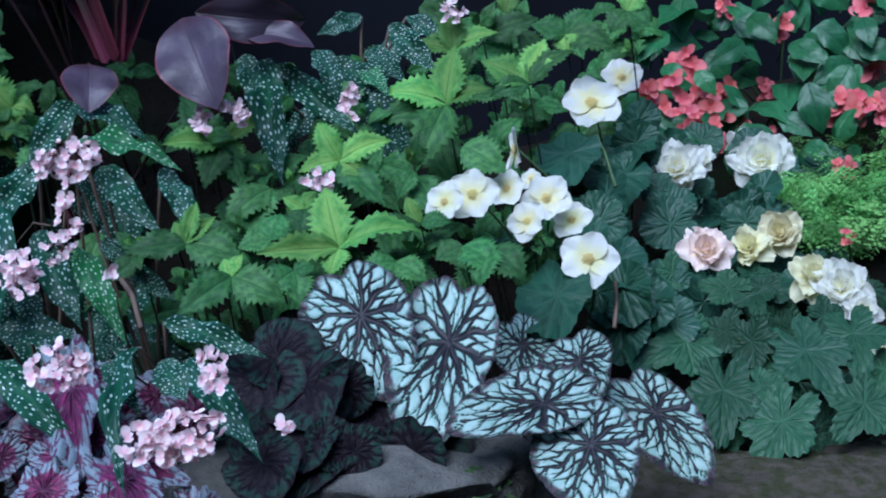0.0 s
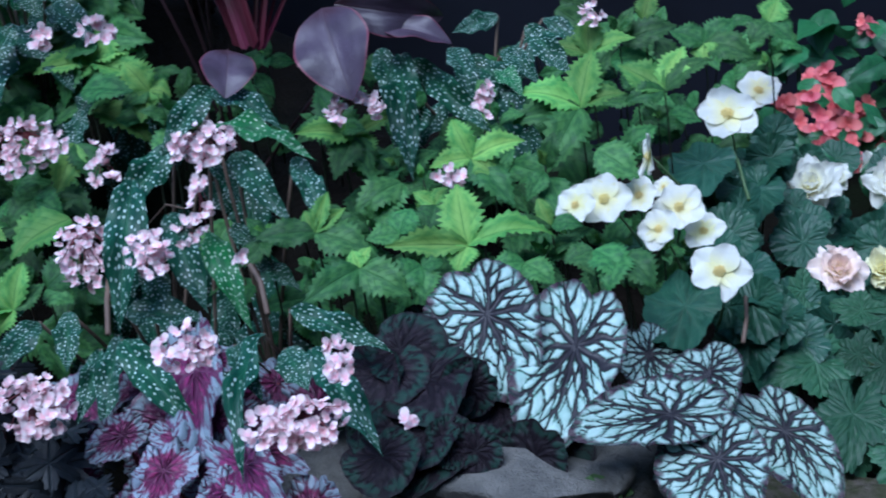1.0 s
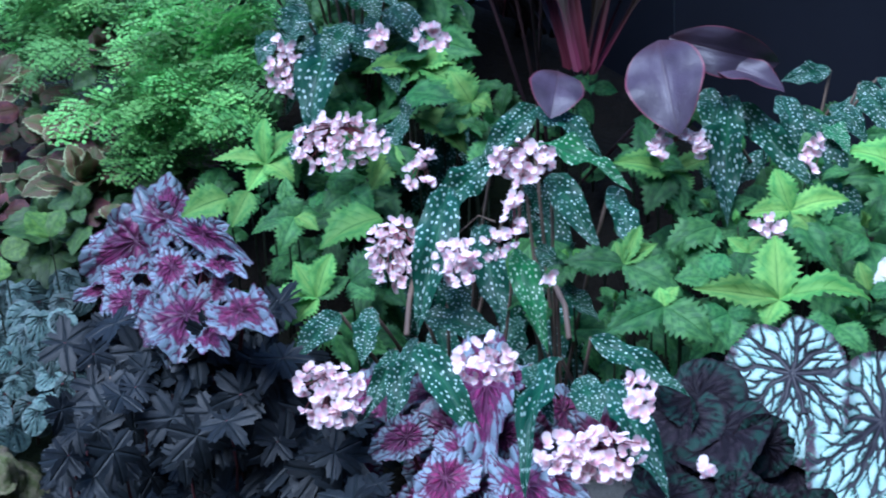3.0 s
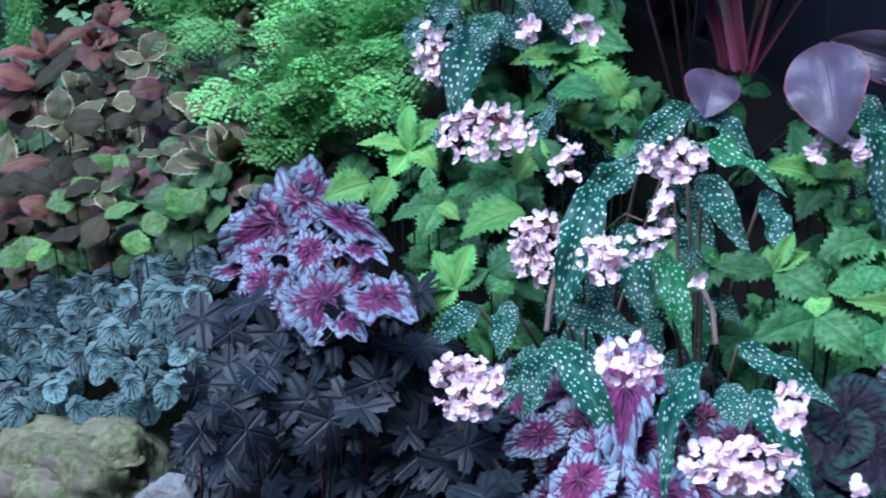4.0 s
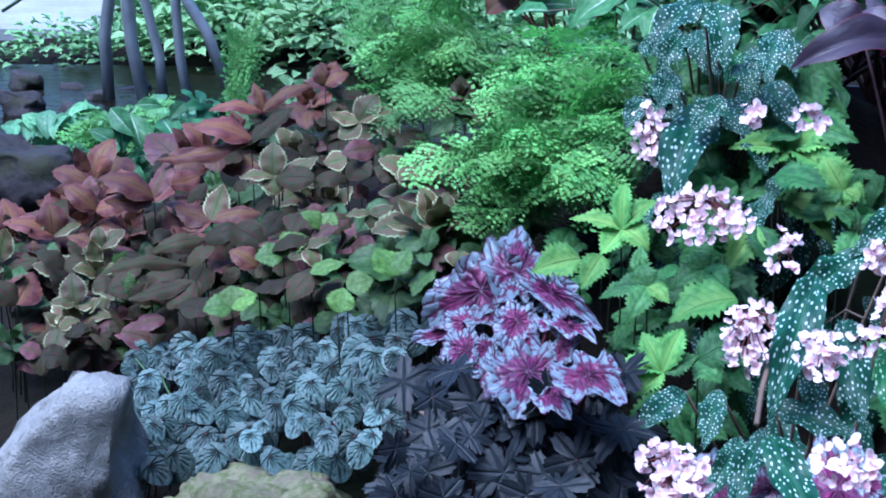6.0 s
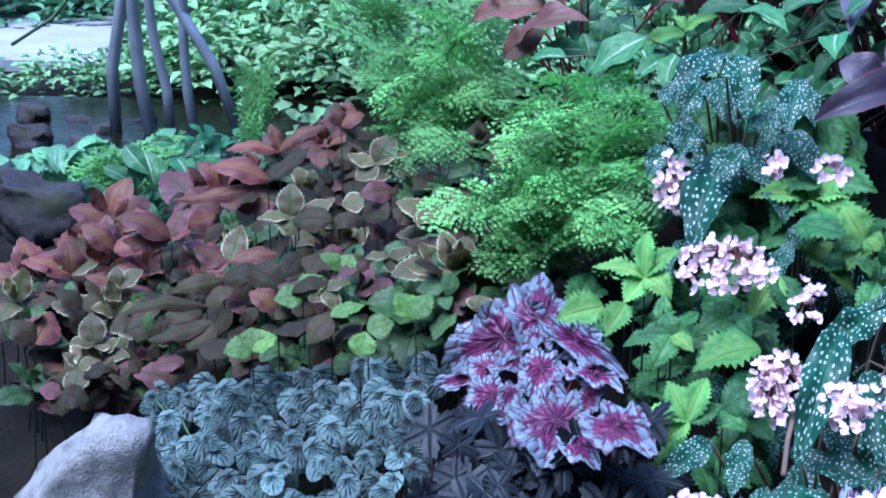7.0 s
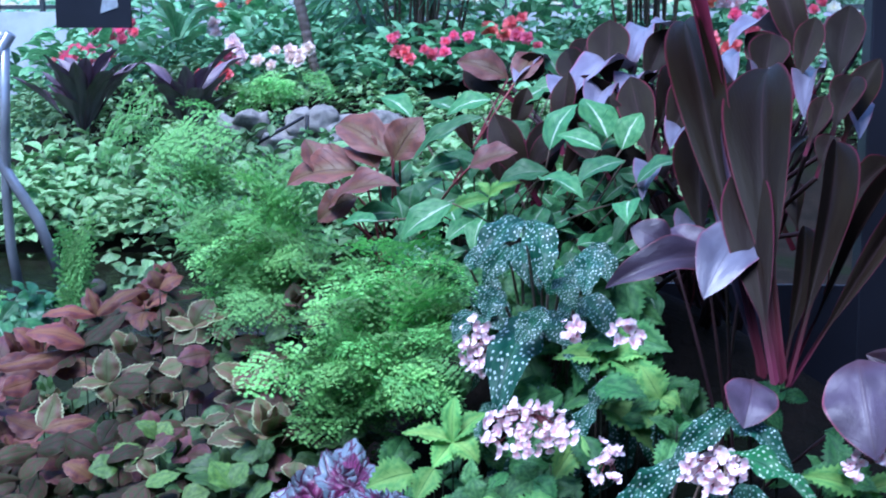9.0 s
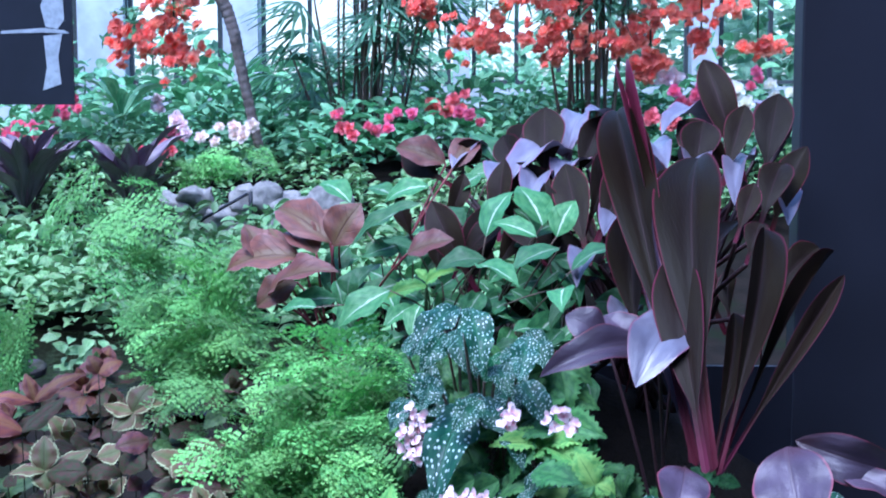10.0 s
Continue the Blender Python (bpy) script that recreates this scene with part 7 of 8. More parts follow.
def leaf_heap(name, kind, n, radius, height, size, seed, mat=None, droop=0.4):
    """Many leaves of a bushy plant as one mesh, uneven in outline."""
    r = random.Random(seed)
    src = MESH[kind][0]
    co = np.empty(len(src.vertices) * 3, dtype=np.float32)
    src.vertices.foreach_get("co", co)
    co = co.reshape(-1, 3)
    fc = [tuple(p.vertices) for p in src.polygons]
    luv = np.empty(len(src.loops) * 2, dtype=np.float32)
    src.uv_layers[0].data.foreach_get("uv", luv)
    luv = luv.reshape(-1, 2)
    vuv = np.zeros((len(co), 2), dtype=np.float32)
    for lp in src.loops:
        vuv[lp.vertex_index] = luv[lp.index]
    V, Fs, U = [], [], []
    for i in range(n):
        a, q = r.uniform(0, 6.283), math.sqrt(r.random())
        h = height * math.sqrt(max(0.0, 1 - q * q)) * r.uniform(0.45, 1.05) + 0.02
        rr = radius * q * r.uniform(0.8, 1.2)
        c = Vector((rr * math.cos(a), rr * math.sin(a), h))
        out = Vector((math.cos(a), math.sin(a), 0.0))
        b = r.uniform(0, 6.283)
        d = (out * (0.4 + q) + Vector((math.cos(b), math.sin(b), 0)) * 0.7 + UP * r.uniform(-droop, 0.4)).normalized()
        s = size * r.uniform(0.6, 1.2)
        m = np.array(Matrix.Translation(c) @ frame_of(d, UP + out * 0.5 * q, r.uniform(-25, 25)) @ Matrix.Diagonal((s * 0.55, s, s, 1)), dtype=np.float32)
        k = len(V) * len(co)
        V.append(co @ m[:3, :3].T + m[:3, 3])
        Fs.extend(tuple(x + k for x in f) for f in fc)
        U.append(vuv)
    return mesh_of(name, np.concatenate(V).tolist(), Fs, mat or src.materials[0], np.concatenate(U).tolist())


def bush(name, me, at, scale, label, category, group="", turn=None):
    p = thing(name, at, label, category, group)
    part("foliage", me, p, Matrix.Translation(at) @ pose(0, 0, 0, 0, 0, turn if turn is not None else rng.uniform(0, 360)) @ Matrix.Diagonal((scale, scale, scale, 1)))
    return p


WATER = Nodes("water", 0.12, 0.12)
WATER.put(WATER.bsdf.inputs["IOR"], 1.33)
WATER = WATER.done(WATER.mix(WATER.noise(3.0, 4.0), (0.006, 0.006, 0.004), (0.014, 0.012, 0.008)), WATER.noise(18.0, 4.0), 0.5, 0.02, 0.0)
PAVE = rough_stuff("paving", (0.30, 0.30, 0.31), (0.36, 0.36, 0.37), (0.26, 0.265, 0.27), 3.0, 0.85, 0.2, 0.004)
METAL = plain("grey_metal", (0.40, 0.43, 0.46), 0.30, 0.5, 0.5, 12.0)
BLACK = plain("black_paint", (0.014, 0.016, 0.025), 0.55, 0.0, 0.3, 4.0)
WHITE = plain("white_paint", (0.72, 0.78, 0.78), 0.5, 0.0, 0.4, 5.0)
DARKFRAME = plain("dark_frame", (0.05, 0.06, 0.06), 0.5)
BARK = rough_stuff("bark", (0.16, 0.13, 0.11), (0.22, 0.19, 0.17), (0.1, 0.08, 0.07), 30.0, 0.9, 0.8, 0.01)
GREY = plain("grey_picture", (0.42, 0.46, 0.5), 0.6)

# stream
bm = bmesh.new()
ring = [far_at(s, d, 0.05) for s, d in ((-5.4, 4.3), (-2.6, 4.25), (-1.2, 4.3), (-0.2, 4.4), (0.4, 4.9), (0.3, 5.8), (-1.2, 5.85), (-2.6, 5.8), (-4.2, 5.75), (-5.6, 5.2))]
bm.faces.new([bm.verts.new(p) for p in ring])
solid("water", bm, WATER, "still dark water of a narrow stream", "water", "structure")
# paving of the far walk
bm = bmesh.new()
pts = [far_at(s, d, 0.0) for s, d in ((-7.5, 6.7), (-2.9, 6.7), (-3.0, 8.8), (-7.5, 8.8))]
lo = [bm.verts.new((p.x, p.y, 0.0)) for p in pts]
hi = [bm.verts.new((p.x, p.y, 0.075)) for p in pts]
bm.faces.new(hi)
for i in range(4):
    bm.faces.new((lo[i], lo[(i + 1) % 4], hi[(i + 1) % 4], hi[i]))
solid("pavement", bm, PAVE, "pale grey concrete walk across the garden", "pavement", "structure")


def box(name, size, mat, m, label="", category="", kind="", parent=None, bevel=0.0):
    bm = bmesh.new()
    bmesh.ops.create_cube(bm, size=1.0)
    bmesh.ops.scale(bm, vec=size, verts=bm.verts)
    if bevel:
        bmesh.ops.bevel(bm, geom=bm.edges[:], offset=bevel, segments=2, affect="EDGES", profile=0.5)
    if parent is None:
        return solid(name, bm, mat, label, category, kind, "", m)
    me = bpy.data.meshes.new(name)
    bm.to_mesh(me)
    bm.free()
    me.materials.append(mat)
    return part(name, me, parent, m, label)


FACE = math.degrees(math.atan2(0.583, 0.812))
# black display panel beside the bank
box("display_panel", (1.9, 0.09, 2.6), BLACK, Matrix.Translation(far_at(0.545 + 0.95, 2.62, 1.3)) @ pose(0, 0, 0, 0, 0, FACE - 4), "tall matt black display panel", "panel", "", None, 0.004)

# Added black sheet: takes the place of deep shadow behind the ti plant's base.
box("low_board", (0.44, 0.012, 0.56), BLACK, Matrix.Translation(far_at(0.30, 2.56, 0.28)) @ pose(0, 0, 0, 0, 0, FACE - 2), "black sheet standing in for shadow behind the ti plant", "board", "", None, 0.001)

# window wall: piers, sill wall, mullions and bars
DW = 12.6
wall = thing("wall_north", far_at(0, DW, 0), "white glasshouse wall with tall windows", "wall", kind="structure")
box("sill_wall", (16, 0.25, 1.02), WHITE, Matrix.Translation(far_at(0, DW, 0.51)) @ pose(0, 0, 0, 0, 0, FACE), parent=wall)
for s, w in ((-7.0, 0.4), (-5.1, 0.35), (-3.05, 0.40), (-1.85, 0.30), (0.05, 0.14), (2.15, 0.22), (4.2, 0.3), (6.4, 0.4)):
    box("pier", (w, 0.27, 3.4), WHITE, Matrix.Translation(far_at(s, DW, 2.72)) @ pose(0, 0, 0, 0, 0, FACE), parent=wall)
box("lintel", (16, 0.26, 0.5), WHITE, Matrix.Translation(far_at(0, DW, 4.67)) @ pose(0, 0, 0, 0, 0, FACE), parent=wall)
k = 0
for s0, s1 in ((-6.8, -5.28), (-4.92, -3.26), (-2.84, -2.01), (-1.69, -0.03), (0.13, 2.03), (2.27, 4.04), (4.36, 6.2)):
    k += 1
    wn = thing("window_%d" % k, far_at((s0 + s1) / 2, DW, 1.02), "tall glasshouse window with dark bars", "window", kind="structure")
    nb = max(2, round((s1 - s0) / 0.42))
    for i in range(nb + 1):
        box("bar", (0.035, 0.06, 3.38), DARKFRAME, Matrix.Translation(far_at(s0 + 0.03 + (s1 - s0 - 0.06) * i / nb, DW - 0.02, 2.71)) @ pose(0, 0, 0, 0, 0, FACE), parent=wn)
    for z in (1.06, 1.9, 2.9, 4.0):
        box("rail", (s1 - s0 - 0.02, 0.05, 0.035), DARKFRAME, Matrix.Translation(far_at((s0 + s1) / 2, DW - 0.01, z)) @ pose(0, 0, 0, 0, 0, FACE), parent=wn)

# sculpture of bent metal legs standing in the stream
legs = thing("metal_sculpture", far_at(-1.8, 4.95, 0.05), "slender sculpture of bent grey metal legs in the stream", "sculpture")
part("leg", tube("leg", [(-4.39, 3.01, 0.96), (-4.55, 2.90, 0.67), (-4.61, 2.86, 0.53), (-4.65, 2.83, 0.29), (-4.65, 2.83, 0.04)], 0.0225, 0.0225, METAL, 8), legs)
part("leg", tube("leg", [(-4.41, 3.00, 0.96), (-4.56, 2.89, 0.69), (-4.58, 2.88, 0.59), (-4.57, 2.89, 0.25), (-4.53, 2.92, -0.05)], 0.0246, 0.0246, METAL, 8), legs)
part("leg", tube("leg", [(-4.42, 2.99, 0.96), (-4.53, 2.91, 0.65), (-4.52, 2.92, 0.43), (-4.49, 2.95, 0.21), (-4.48, 2.95, 0.06)], 0.0184, 0.0184, METAL, 8), legs)
part("leg", tube("leg", [(-4.41, 3.00, 0.96), (-4.42, 2.99, 0.61), (-4.43, 2.99, 0.41), (-4.42, 2.99, 0.21), (-4.40, 3.01, 0.00)], 0.0184, 0.0184, METAL, 8), legs)
part("leg", tube("leg", [(-4.49, 2.94, 0.96), (-4.53, 2.91, 0.69), (-4.45, 2.97, 0.53), (-4.34, 3.05, 0.31), (-4.28, 3.10, 0.08)], 0.0205, 0.0205, METAL, 8), legs)

# picture board
board = thing("picture_board", (-6.60, 5.14, 1.33), "black hanging board with pale painted shapes", "board")
BM = Matrix.Translation((-6.60, 5.14, 1.33)) @ pose(0, 0, 0, 0, 0, FACE)
box("board", (0.42, 0.02, 0.78), BLACK, BM, parent=board)
bm = bmesh.new()
for pts in (((-0.01, 0.3), (0.12, 0.3), (0.13, 0.06), (0.10, 0.02), (0.05, 0.03), (0.03, 0.12), (0.06, 0.2)), ((0.04, -0.01), (0.12, 0.0), (0.10, -0.1), (0.11, -0.22), (0.03, -0.25), (0.05, -0.15)), ((-0.14, 0.0), (0.04, 0.005), (0.15, 0.0), (0.13, 0.015), (0.04, 0.025), (-0.14, 0.012))):
    bm.faces.new([bm.verts.new((x * 1.3, -0.0135, z * 1.25)) for x, z in pts])
me = bpy.data.meshes.new("painted_shape")
bm.to_mesh(me)
bm.free()
me.materials.append(GREY)
part("painted_shape", me, board, BM, "pale grey painted shape")

HEAP_H = [leaf_heap("hedge_foliage", "hedge", 230, 0.32, 0.34, 0.08, i) for i in range(3)]
HEAP_F = [leaf_heap("bed_foliage", "far", 150, 0.36, 0.40, 0.12, i + 5) for i in range(3)]
HEAP_G = [leaf_heap("low_foliage", "hedge", 190, 0.26, 0.24, 0.06, i + 9) for i in range(2)]
HEAP_O = [leaf_heap("outside_foliage", "far", 900, 0.36, 0.46, 0.045, i + 15, OUTLEAF) for i in range(2)]
for i in range(42):
    row = (0, 1, 2, 3)[0 if i < 13 else 1 if i < 21 else 2 if i < 31 else 3]
    step = i - (0, 13, 21, 31)[row]
    s = (-4.45, -2.52, -2.56, -2.52)[row] + 0.33 * step + rng.uniform(-0.07, 0.07)
    d, z = (5.95, 6.36, 6.70, 7.08)[row] + rng.uniform(-0.08, 0.08), (0.02, 0.03, 0.08, 0.06)[row]
    k = (1.0, 1.1, 1.1, 0.56)[row] * (0.6 if s < -2.3 else 1.0)
    bush("hedge_plant", rng.choice(HEAP_H), far_at(s, d, z), k, "low bushy plant with pale green leaves by the stream", "shrub", "stream side plants")
for i in range(45):
    s, d = -4.6 + 0.5 * (i % 15) + rng.uniform(-0.15, 0.15), 8.5 + 0.6 * (i // 15) + rng.uniform(-0.2, 0.2)
    p = far_at(s, d)
    bush("bed_begonia", rng.choice(HEAP_F), far_at(s, d, soil_z(p.x, p.y) - 0.02), rng.uniform(0.8, 1.15), "leafy green begonia in the far bed", "begonia", "far bed begonias")
for i in range(36):
    s, d = -2.9 + 0.33 * (i % 18) + rng.uniform(-0.1, 0.1), 7.6 + 0.45 * (i // 18) + rng.uniform(-0.15, 0.25)
    p = far_at(s, d)
    bush("low_shrub", rng.choice(HEAP_G), far_at(s, d, soil_z(p.x, p.y) - 0.02), rng.uniform(0.8, 1.2), "low green foliage plant in the far bed", "shrub", "far low shrubs")
for i in range(24):
    s, d = -5.5 + 0.42 * i + rng.uniform(-0.2, 0.2), 10.6 + rng.uniform(-0.3, 0.5)
    p = far_at(s, d)
    bush("tall_shrub", rng.choice(HEAP_F), far_at(s, d, soil_z(p.x, p.y) - 0.02), rng.uniform(1.1, 1.6), "tall leafy shrub below the windows", "shrub", "window shrubs")
for i in range(3):
    s, d = 2.3 + 1.3 * i + rng.uniform(-0.2, 0.2), 15 + rng.uniform(-0.3, 2.5)
    bush("outside_shrub", rng.choice(HEAP_O), far_at(s, d, 0), rng.uniform(4.5, 6), "shrub outside the windows", "shrub", "outside shrubs")
stone("far_stone", (-5.43, 5.05, 0.40), (0.29, 0.26, 0.23), (0, 0, 0), "rounded grey stone of the far bed edge", STONE, 20, "", "far edge stones")
stone("far_stone", (-5.35, 5.11, 0.47), (0.21, 0.19, 0.19), (0, 0, 37), "rounded grey stone of the far bed edge", STONE, 21, "", "far edge stones")
stone("far_stone", (-5.23, 5.20, 0.36), (0.26, 0.23, 0.26), (0, 0, 74), "rounded grey stone of the far bed edge", STONE, 22, "", "far edge stones")
stone("far_stone", (-5.15, 5.25, 0.46), (0.18, 0.16, 0.19), (0, 0, 21), "rounded grey stone of the far bed edge", STONE, 23, "", "far edge stones")
stone("far_stone", (-5.01, 5.35, 0.40), (0.29, 0.26, 0.23), (0, 0, 58), "rounded grey stone of the far bed edge", STONE, 24, "", "far edge stones")
stone("far_stone", (-5.53, 4.98, 0.36), (0.26, 0.23, 0.16), (0, 0, 5), "rounded grey stone of the far bed edge", STONE, 25, "", "far edge stones")
stone("far_stone", (-4.89, 5.44, 0.40), (0.23, 0.21, 0.21), (0, 0, 42), "rounded grey stone of the far bed edge", STONE, 26, "", "far edge stones")
stone("far_stone", (-5.06, 5.32, 0.50), (0.21, 0.19, 0.16), (0, 0, 79), "rounded grey stone of the far bed edge", STONE, 27, "", "far edge stones")
stone("far_stone", (-4.78, 5.52, 0.44), (0.26, 0.23, 0.23), (0, 0, 26), "rounded grey stone of the far bed edge", STONE, 28, "", "far edge stones")
stone("far_stone", (-8.95, 4.97, 0.11), (0.24, 0.2, 0.24), (0, 0, 0), "rounded grey stone behind the walk", STONE, 40, "", "walk edge stones")
stone("far_stone", (-8.76, 5.11, 0.11), (0.24, 0.2, 0.24), (0, 0, 37), "rounded grey stone behind the walk", STONE, 41, "", "walk edge stones")
stone("far_stone", (-8.57, 5.25, 0.11), (0.24, 0.2, 0.24), (0, 0, 74), "rounded grey stone behind the walk", STONE, 42, "", "walk edge stones")
stone("far_stone", (-8.37, 5.39, 0.11), (0.24, 0.2, 0.24), (0, 0, 21), "rounded grey stone behind the walk", STONE, 43, "", "walk edge stones")
stone("far_stone", (-8.18, 5.53, 0.12), (0.24, 0.2, 0.24), (0, 0, 58), "rounded grey stone behind the walk", STONE, 44, "", "walk edge stones")
stone("far_stone", (-7.99, 5.66, 0.12), (0.24, 0.2, 0.24), (0, 0, 5), "rounded grey stone behind the walk", STONE, 45, "", "walk edge stones")
stone("far_stone", (-7.81, 5.80, 0.12), (0.24, 0.2, 0.24), (0, 0, 42), "rounded grey stone behind the walk", STONE, 46, "", "walk edge stones")
TRUNK = [Vector((-5.60, 5.86, 0.70)), Vector((-5.62, 5.84, 0.82)), Vector((-5.65, 5.82, 0.99)), Vector((-5.68, 5.80, 1.17)), Vector((-5.70, 5.78, 1.33)), Vector((-5.74, 5.76, 1.47)), Vector((-5.80, 5.71, 1.61))]
stone("stream_stone", (-4.67, 2.50, 0.08), (0.20, 0.16, 0.12), (0, 0, 0), "dark wet stone in the stream", WETSTONE, 60, "", "stream stones")
stone("stream_stone", (-4.32, 2.39, 0.05), (0.22, 0.18, 0.13), (0, 0, 47), "dark wet stone in the stream", WETSTONE, 61, "", "stream stones")
stone("stream_stone", (-4.43, 2.55, 0.05), (0.18, 0.14, 0.11), (0, 0, 4), "dark wet stone in the stream", WETSTONE, 62, "", "stream stones")
stone("stream_stone", (-4.21, 2.22, 0.02), (0.24, 0.19, 0.14), (0, 0, 51), "dark wet stone in the stream", WETSTONE, 63, "", "stream stones")
stone("stream_stone", (-4.01, 2.24, 0.03), (0.18, 0.14, 0.11), (0, 0, 8), "dark wet stone in the stream", WETSTONE, 64, "", "stream stones")
stone("stream_stone", (-4.74, 2.83, 0.03), (0.16, 0.13, 0.10), (0, 0, 55), "dark wet stone in the stream", WETSTONE, 65, "", "stream stones")
stone("stream_stone", (-5.14, 2.78, 0.05), (0.20, 0.16, 0.12), (0, 0, 12), "dark wet stone in the stream", WETSTONE, 66, "", "stream stones")
stone("stream_stone", (-3.93, 2.91, 0.12), (0.16, 0.13, 0.10), (0, 0, 59), "dark wet stone in the stream", WETSTONE, 67, "", "stream stones")
stone("stream_stone", (-4.99, 2.89, 0.03), (0.14, 0.11, 0.08), (0, 0, 16), "dark wet stone in the stream", WETSTONE, 68, "", "stream stones")

# unseen dark walls added behind and beside the walk to block low sky light
DIM = rough_stuff("blocker_wall", (0.05, 0.07, 0.05), (0.07, 0.085, 0.065), (0.04, 0.05, 0.04), 1.5, 0.9, 0.3)
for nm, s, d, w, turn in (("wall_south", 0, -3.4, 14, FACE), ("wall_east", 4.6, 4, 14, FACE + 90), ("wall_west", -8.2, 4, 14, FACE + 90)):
    box(nm, (w, 0.2, 4.4), DIM, Matrix.Translation(far_at(s, d, 2.2)) @ pose(0, 0, 0, 0, 0, turn), "unseen dark wall added to block low sky light", "wall", "structure")

# curved trunk
trunk = thing("curved_trunk", TRUNK[0], "slender curved tree trunk with ringed bark", "tree")
LINE = [TRUNK[min(i // 12, 5)].lerp(TRUNK[min(i // 12, 5) + 1], i % 12 / 12) for i in range(72)]
bark = tube("trunk", LINE, 0.026, 0.036, BARK, 10)
for v in bark.vertices:
    i = v.index // 10
    v.co = LINE[i] + (v.co - LINE[i]) * (1.10 if i % 3 == 0 else 0.96)
part("trunk", bark, trunk)


def blade_fan(name, seed, n=12, L=0.34):
    r = random.Random(seed)
    vs, fs, uv = [], [], []
    for i in range(n):
        a = radians(-100 + 200 * i / (n - 1) + r.uniform(-6, 6))
        d = Vector((math.sin(a), math.cos(a), -0.1))
        x = Vector((math.cos(a), -math.sin(a), 0)) * 0.011
        for k in range(4):
            t0, t1 = k / 4, (k + 1) / 4
            n0 = len(vs)
            for t in (t0, t1):
                c = d * L * t + Vector((0, 0, -0.45 * L * t * t))
                w = math.sin(math.pi * min(0.95, 0.15 + 0.85 * t)) ** 0.6
                vs.extend([c - x * w, c + x * w])
                uv.extend([(0.2, t), (0.8, t)])
            fs.append((n0, n0 + 1, n0 + 3, n0 + 2))
    return mesh_of(name, vs, fs, PALM, uv)


FANS = [blade_fan("palm_fan", i) for i in range(3)]


def lady_palm(at, n, spread, height, low=0.45, label="clump of lady palm with dark fingered fans and thin canes"):
    p = thing("lady_palm", at, label, "palm", "lady palms")
    for i in range(n):
        b = rng.uniform(0, 6.28)
        side = Vector(at) + Vector((math.cos(b), math.sin(b), 0)) * spread * rng.uniform(0, 0.4)
        part("cane", tube("cane", bend(side, side + UP * height + Vector((rng.uniform(-0.06, 0.06), rng.uniform(-0.06, 0.06), 0)), 0.01, 3), 0.010, 0.008, STEMB, 5), p)
        a = rng.uniform(0, 6.28)
        top = Vector(at) + Vector((math.cos(a), math.sin(a), 0)) * spread * rng.uniform(0.1, 1) + UP * height * rng.uniform(low, 1.05)
        foot = Vector(at) + (top - Vector(at)) * Vector((0.45, 0.45, 0))
        part("cane", tube("cane", bend(foot, top, 0.02, 5), 0.012, 0.007, STEMB, 5), p)
        for k in range(4):
            q = top - UP * 0.10 * k
            b = rng.uniform(0, 6.28)
            d = Vector((math.cos(b), math.sin(b), rng.uniform(0.0, 0.5))).normalized()
            part("fan", rng.choice(FANS), p, Matrix.Translation(q + d * 0.1) @ frame_of(d, UP, rng.uniform(-20, 20)))
    return p


def hanging_begonia(at, n, w, h, label="hanging begonia with trailing scarlet flowers"):
    p = thing("hanging_begonia", at, label, "begonia", "hanging begonias")
    c = Vector(at)
    part("foliage", HEAP_F[0], p, Matrix.Translation(c + UP * h * 0.5) @ Matrix.Diagonal((w * 1.3, w * 1.3, h * 0.7, 1)))
    for i in range(n * 3):
        q = c + ACROSS * rng.gauss(0, w * 0.42) + HEAD * rng.uniform(-w, w) * 0.4 + UP * rng.gauss(0, h * 0.3)
        bloom(p, "scarlet", (q.x, q.y, q.z, rng.uniform(0.025, 0.055)), False, Vector((rng.uniform(-0.6, 0.9), -1, rng.uniform(0.1, 1.3))))
    part("basket_cord", tube("basket_cord", [c + UP * h * 0.5, c + UP * (3.9 - c.z)], 0.006, 0.006, DARKFRAME, 4), p)
    return p


def tall_plant(top, k):
    """A thin climbing plant before the windows: a bare stem and a loose head of broad leaves."""
    t = Vector(top)
    g = Vector((t.x, t.y, soil_z(t.x, t.y)))
    p = thing("window_plant", g, "tall broad-leaved plant in front of the windows", "foliage plant", "window plants")
    part("stem", tube("stem", bend(g, t, 0.04, 6), 0.012, 0.006, STEM, 5), p)
    for i in range(int(26 * k)):
        q = t + ACROSS * rng.gauss(0, 0.16 * k) + HEAD * rng.gauss(0, 0.1) + UP * rng.gauss(0, 0.17 * k)
        d = Vector((rng.uniform(-1, 1), rng.uniform(-1, 0.3), rng.uniform(-0.9, 0.4))).normalized()
        L = rng.uniform(0.09, 0.19)
        part("leaf", rng.choice(MESH["far"]), p, Matrix.Translation(q) @ frame_of(d, UP + d * 0.3, rng.uniform(-30, 30)) @ Matrix.Diagonal((L * 0.75, L, L, 1)))
    return p


hanging_begonia((-6.79, 5.98, 1.32), 9, 0.18, 0.25)
hanging_begonia((-6.56, 6.15, 1.29), 16, 0.25, 0.33)
hanging_begonia((-6.55, 6.16, 1.56), 8, 0.25, 0.25)
hanging_begonia((-5.02, 7.26, 1.36), 12, 0.25, 0.25)
hanging_begonia((-4.67, 7.51, 1.27), 14, 0.28, 0.25)
hanging_begonia((-4.74, 7.46, 1.51), 9, 0.25, 0.20)
hanging_begonia((-4.32, 7.76, 1.32), 12, 0.20, 0.25)
hanging_begonia((-4.02, 7.98, 1.49), 12, 0.33, 0.18)
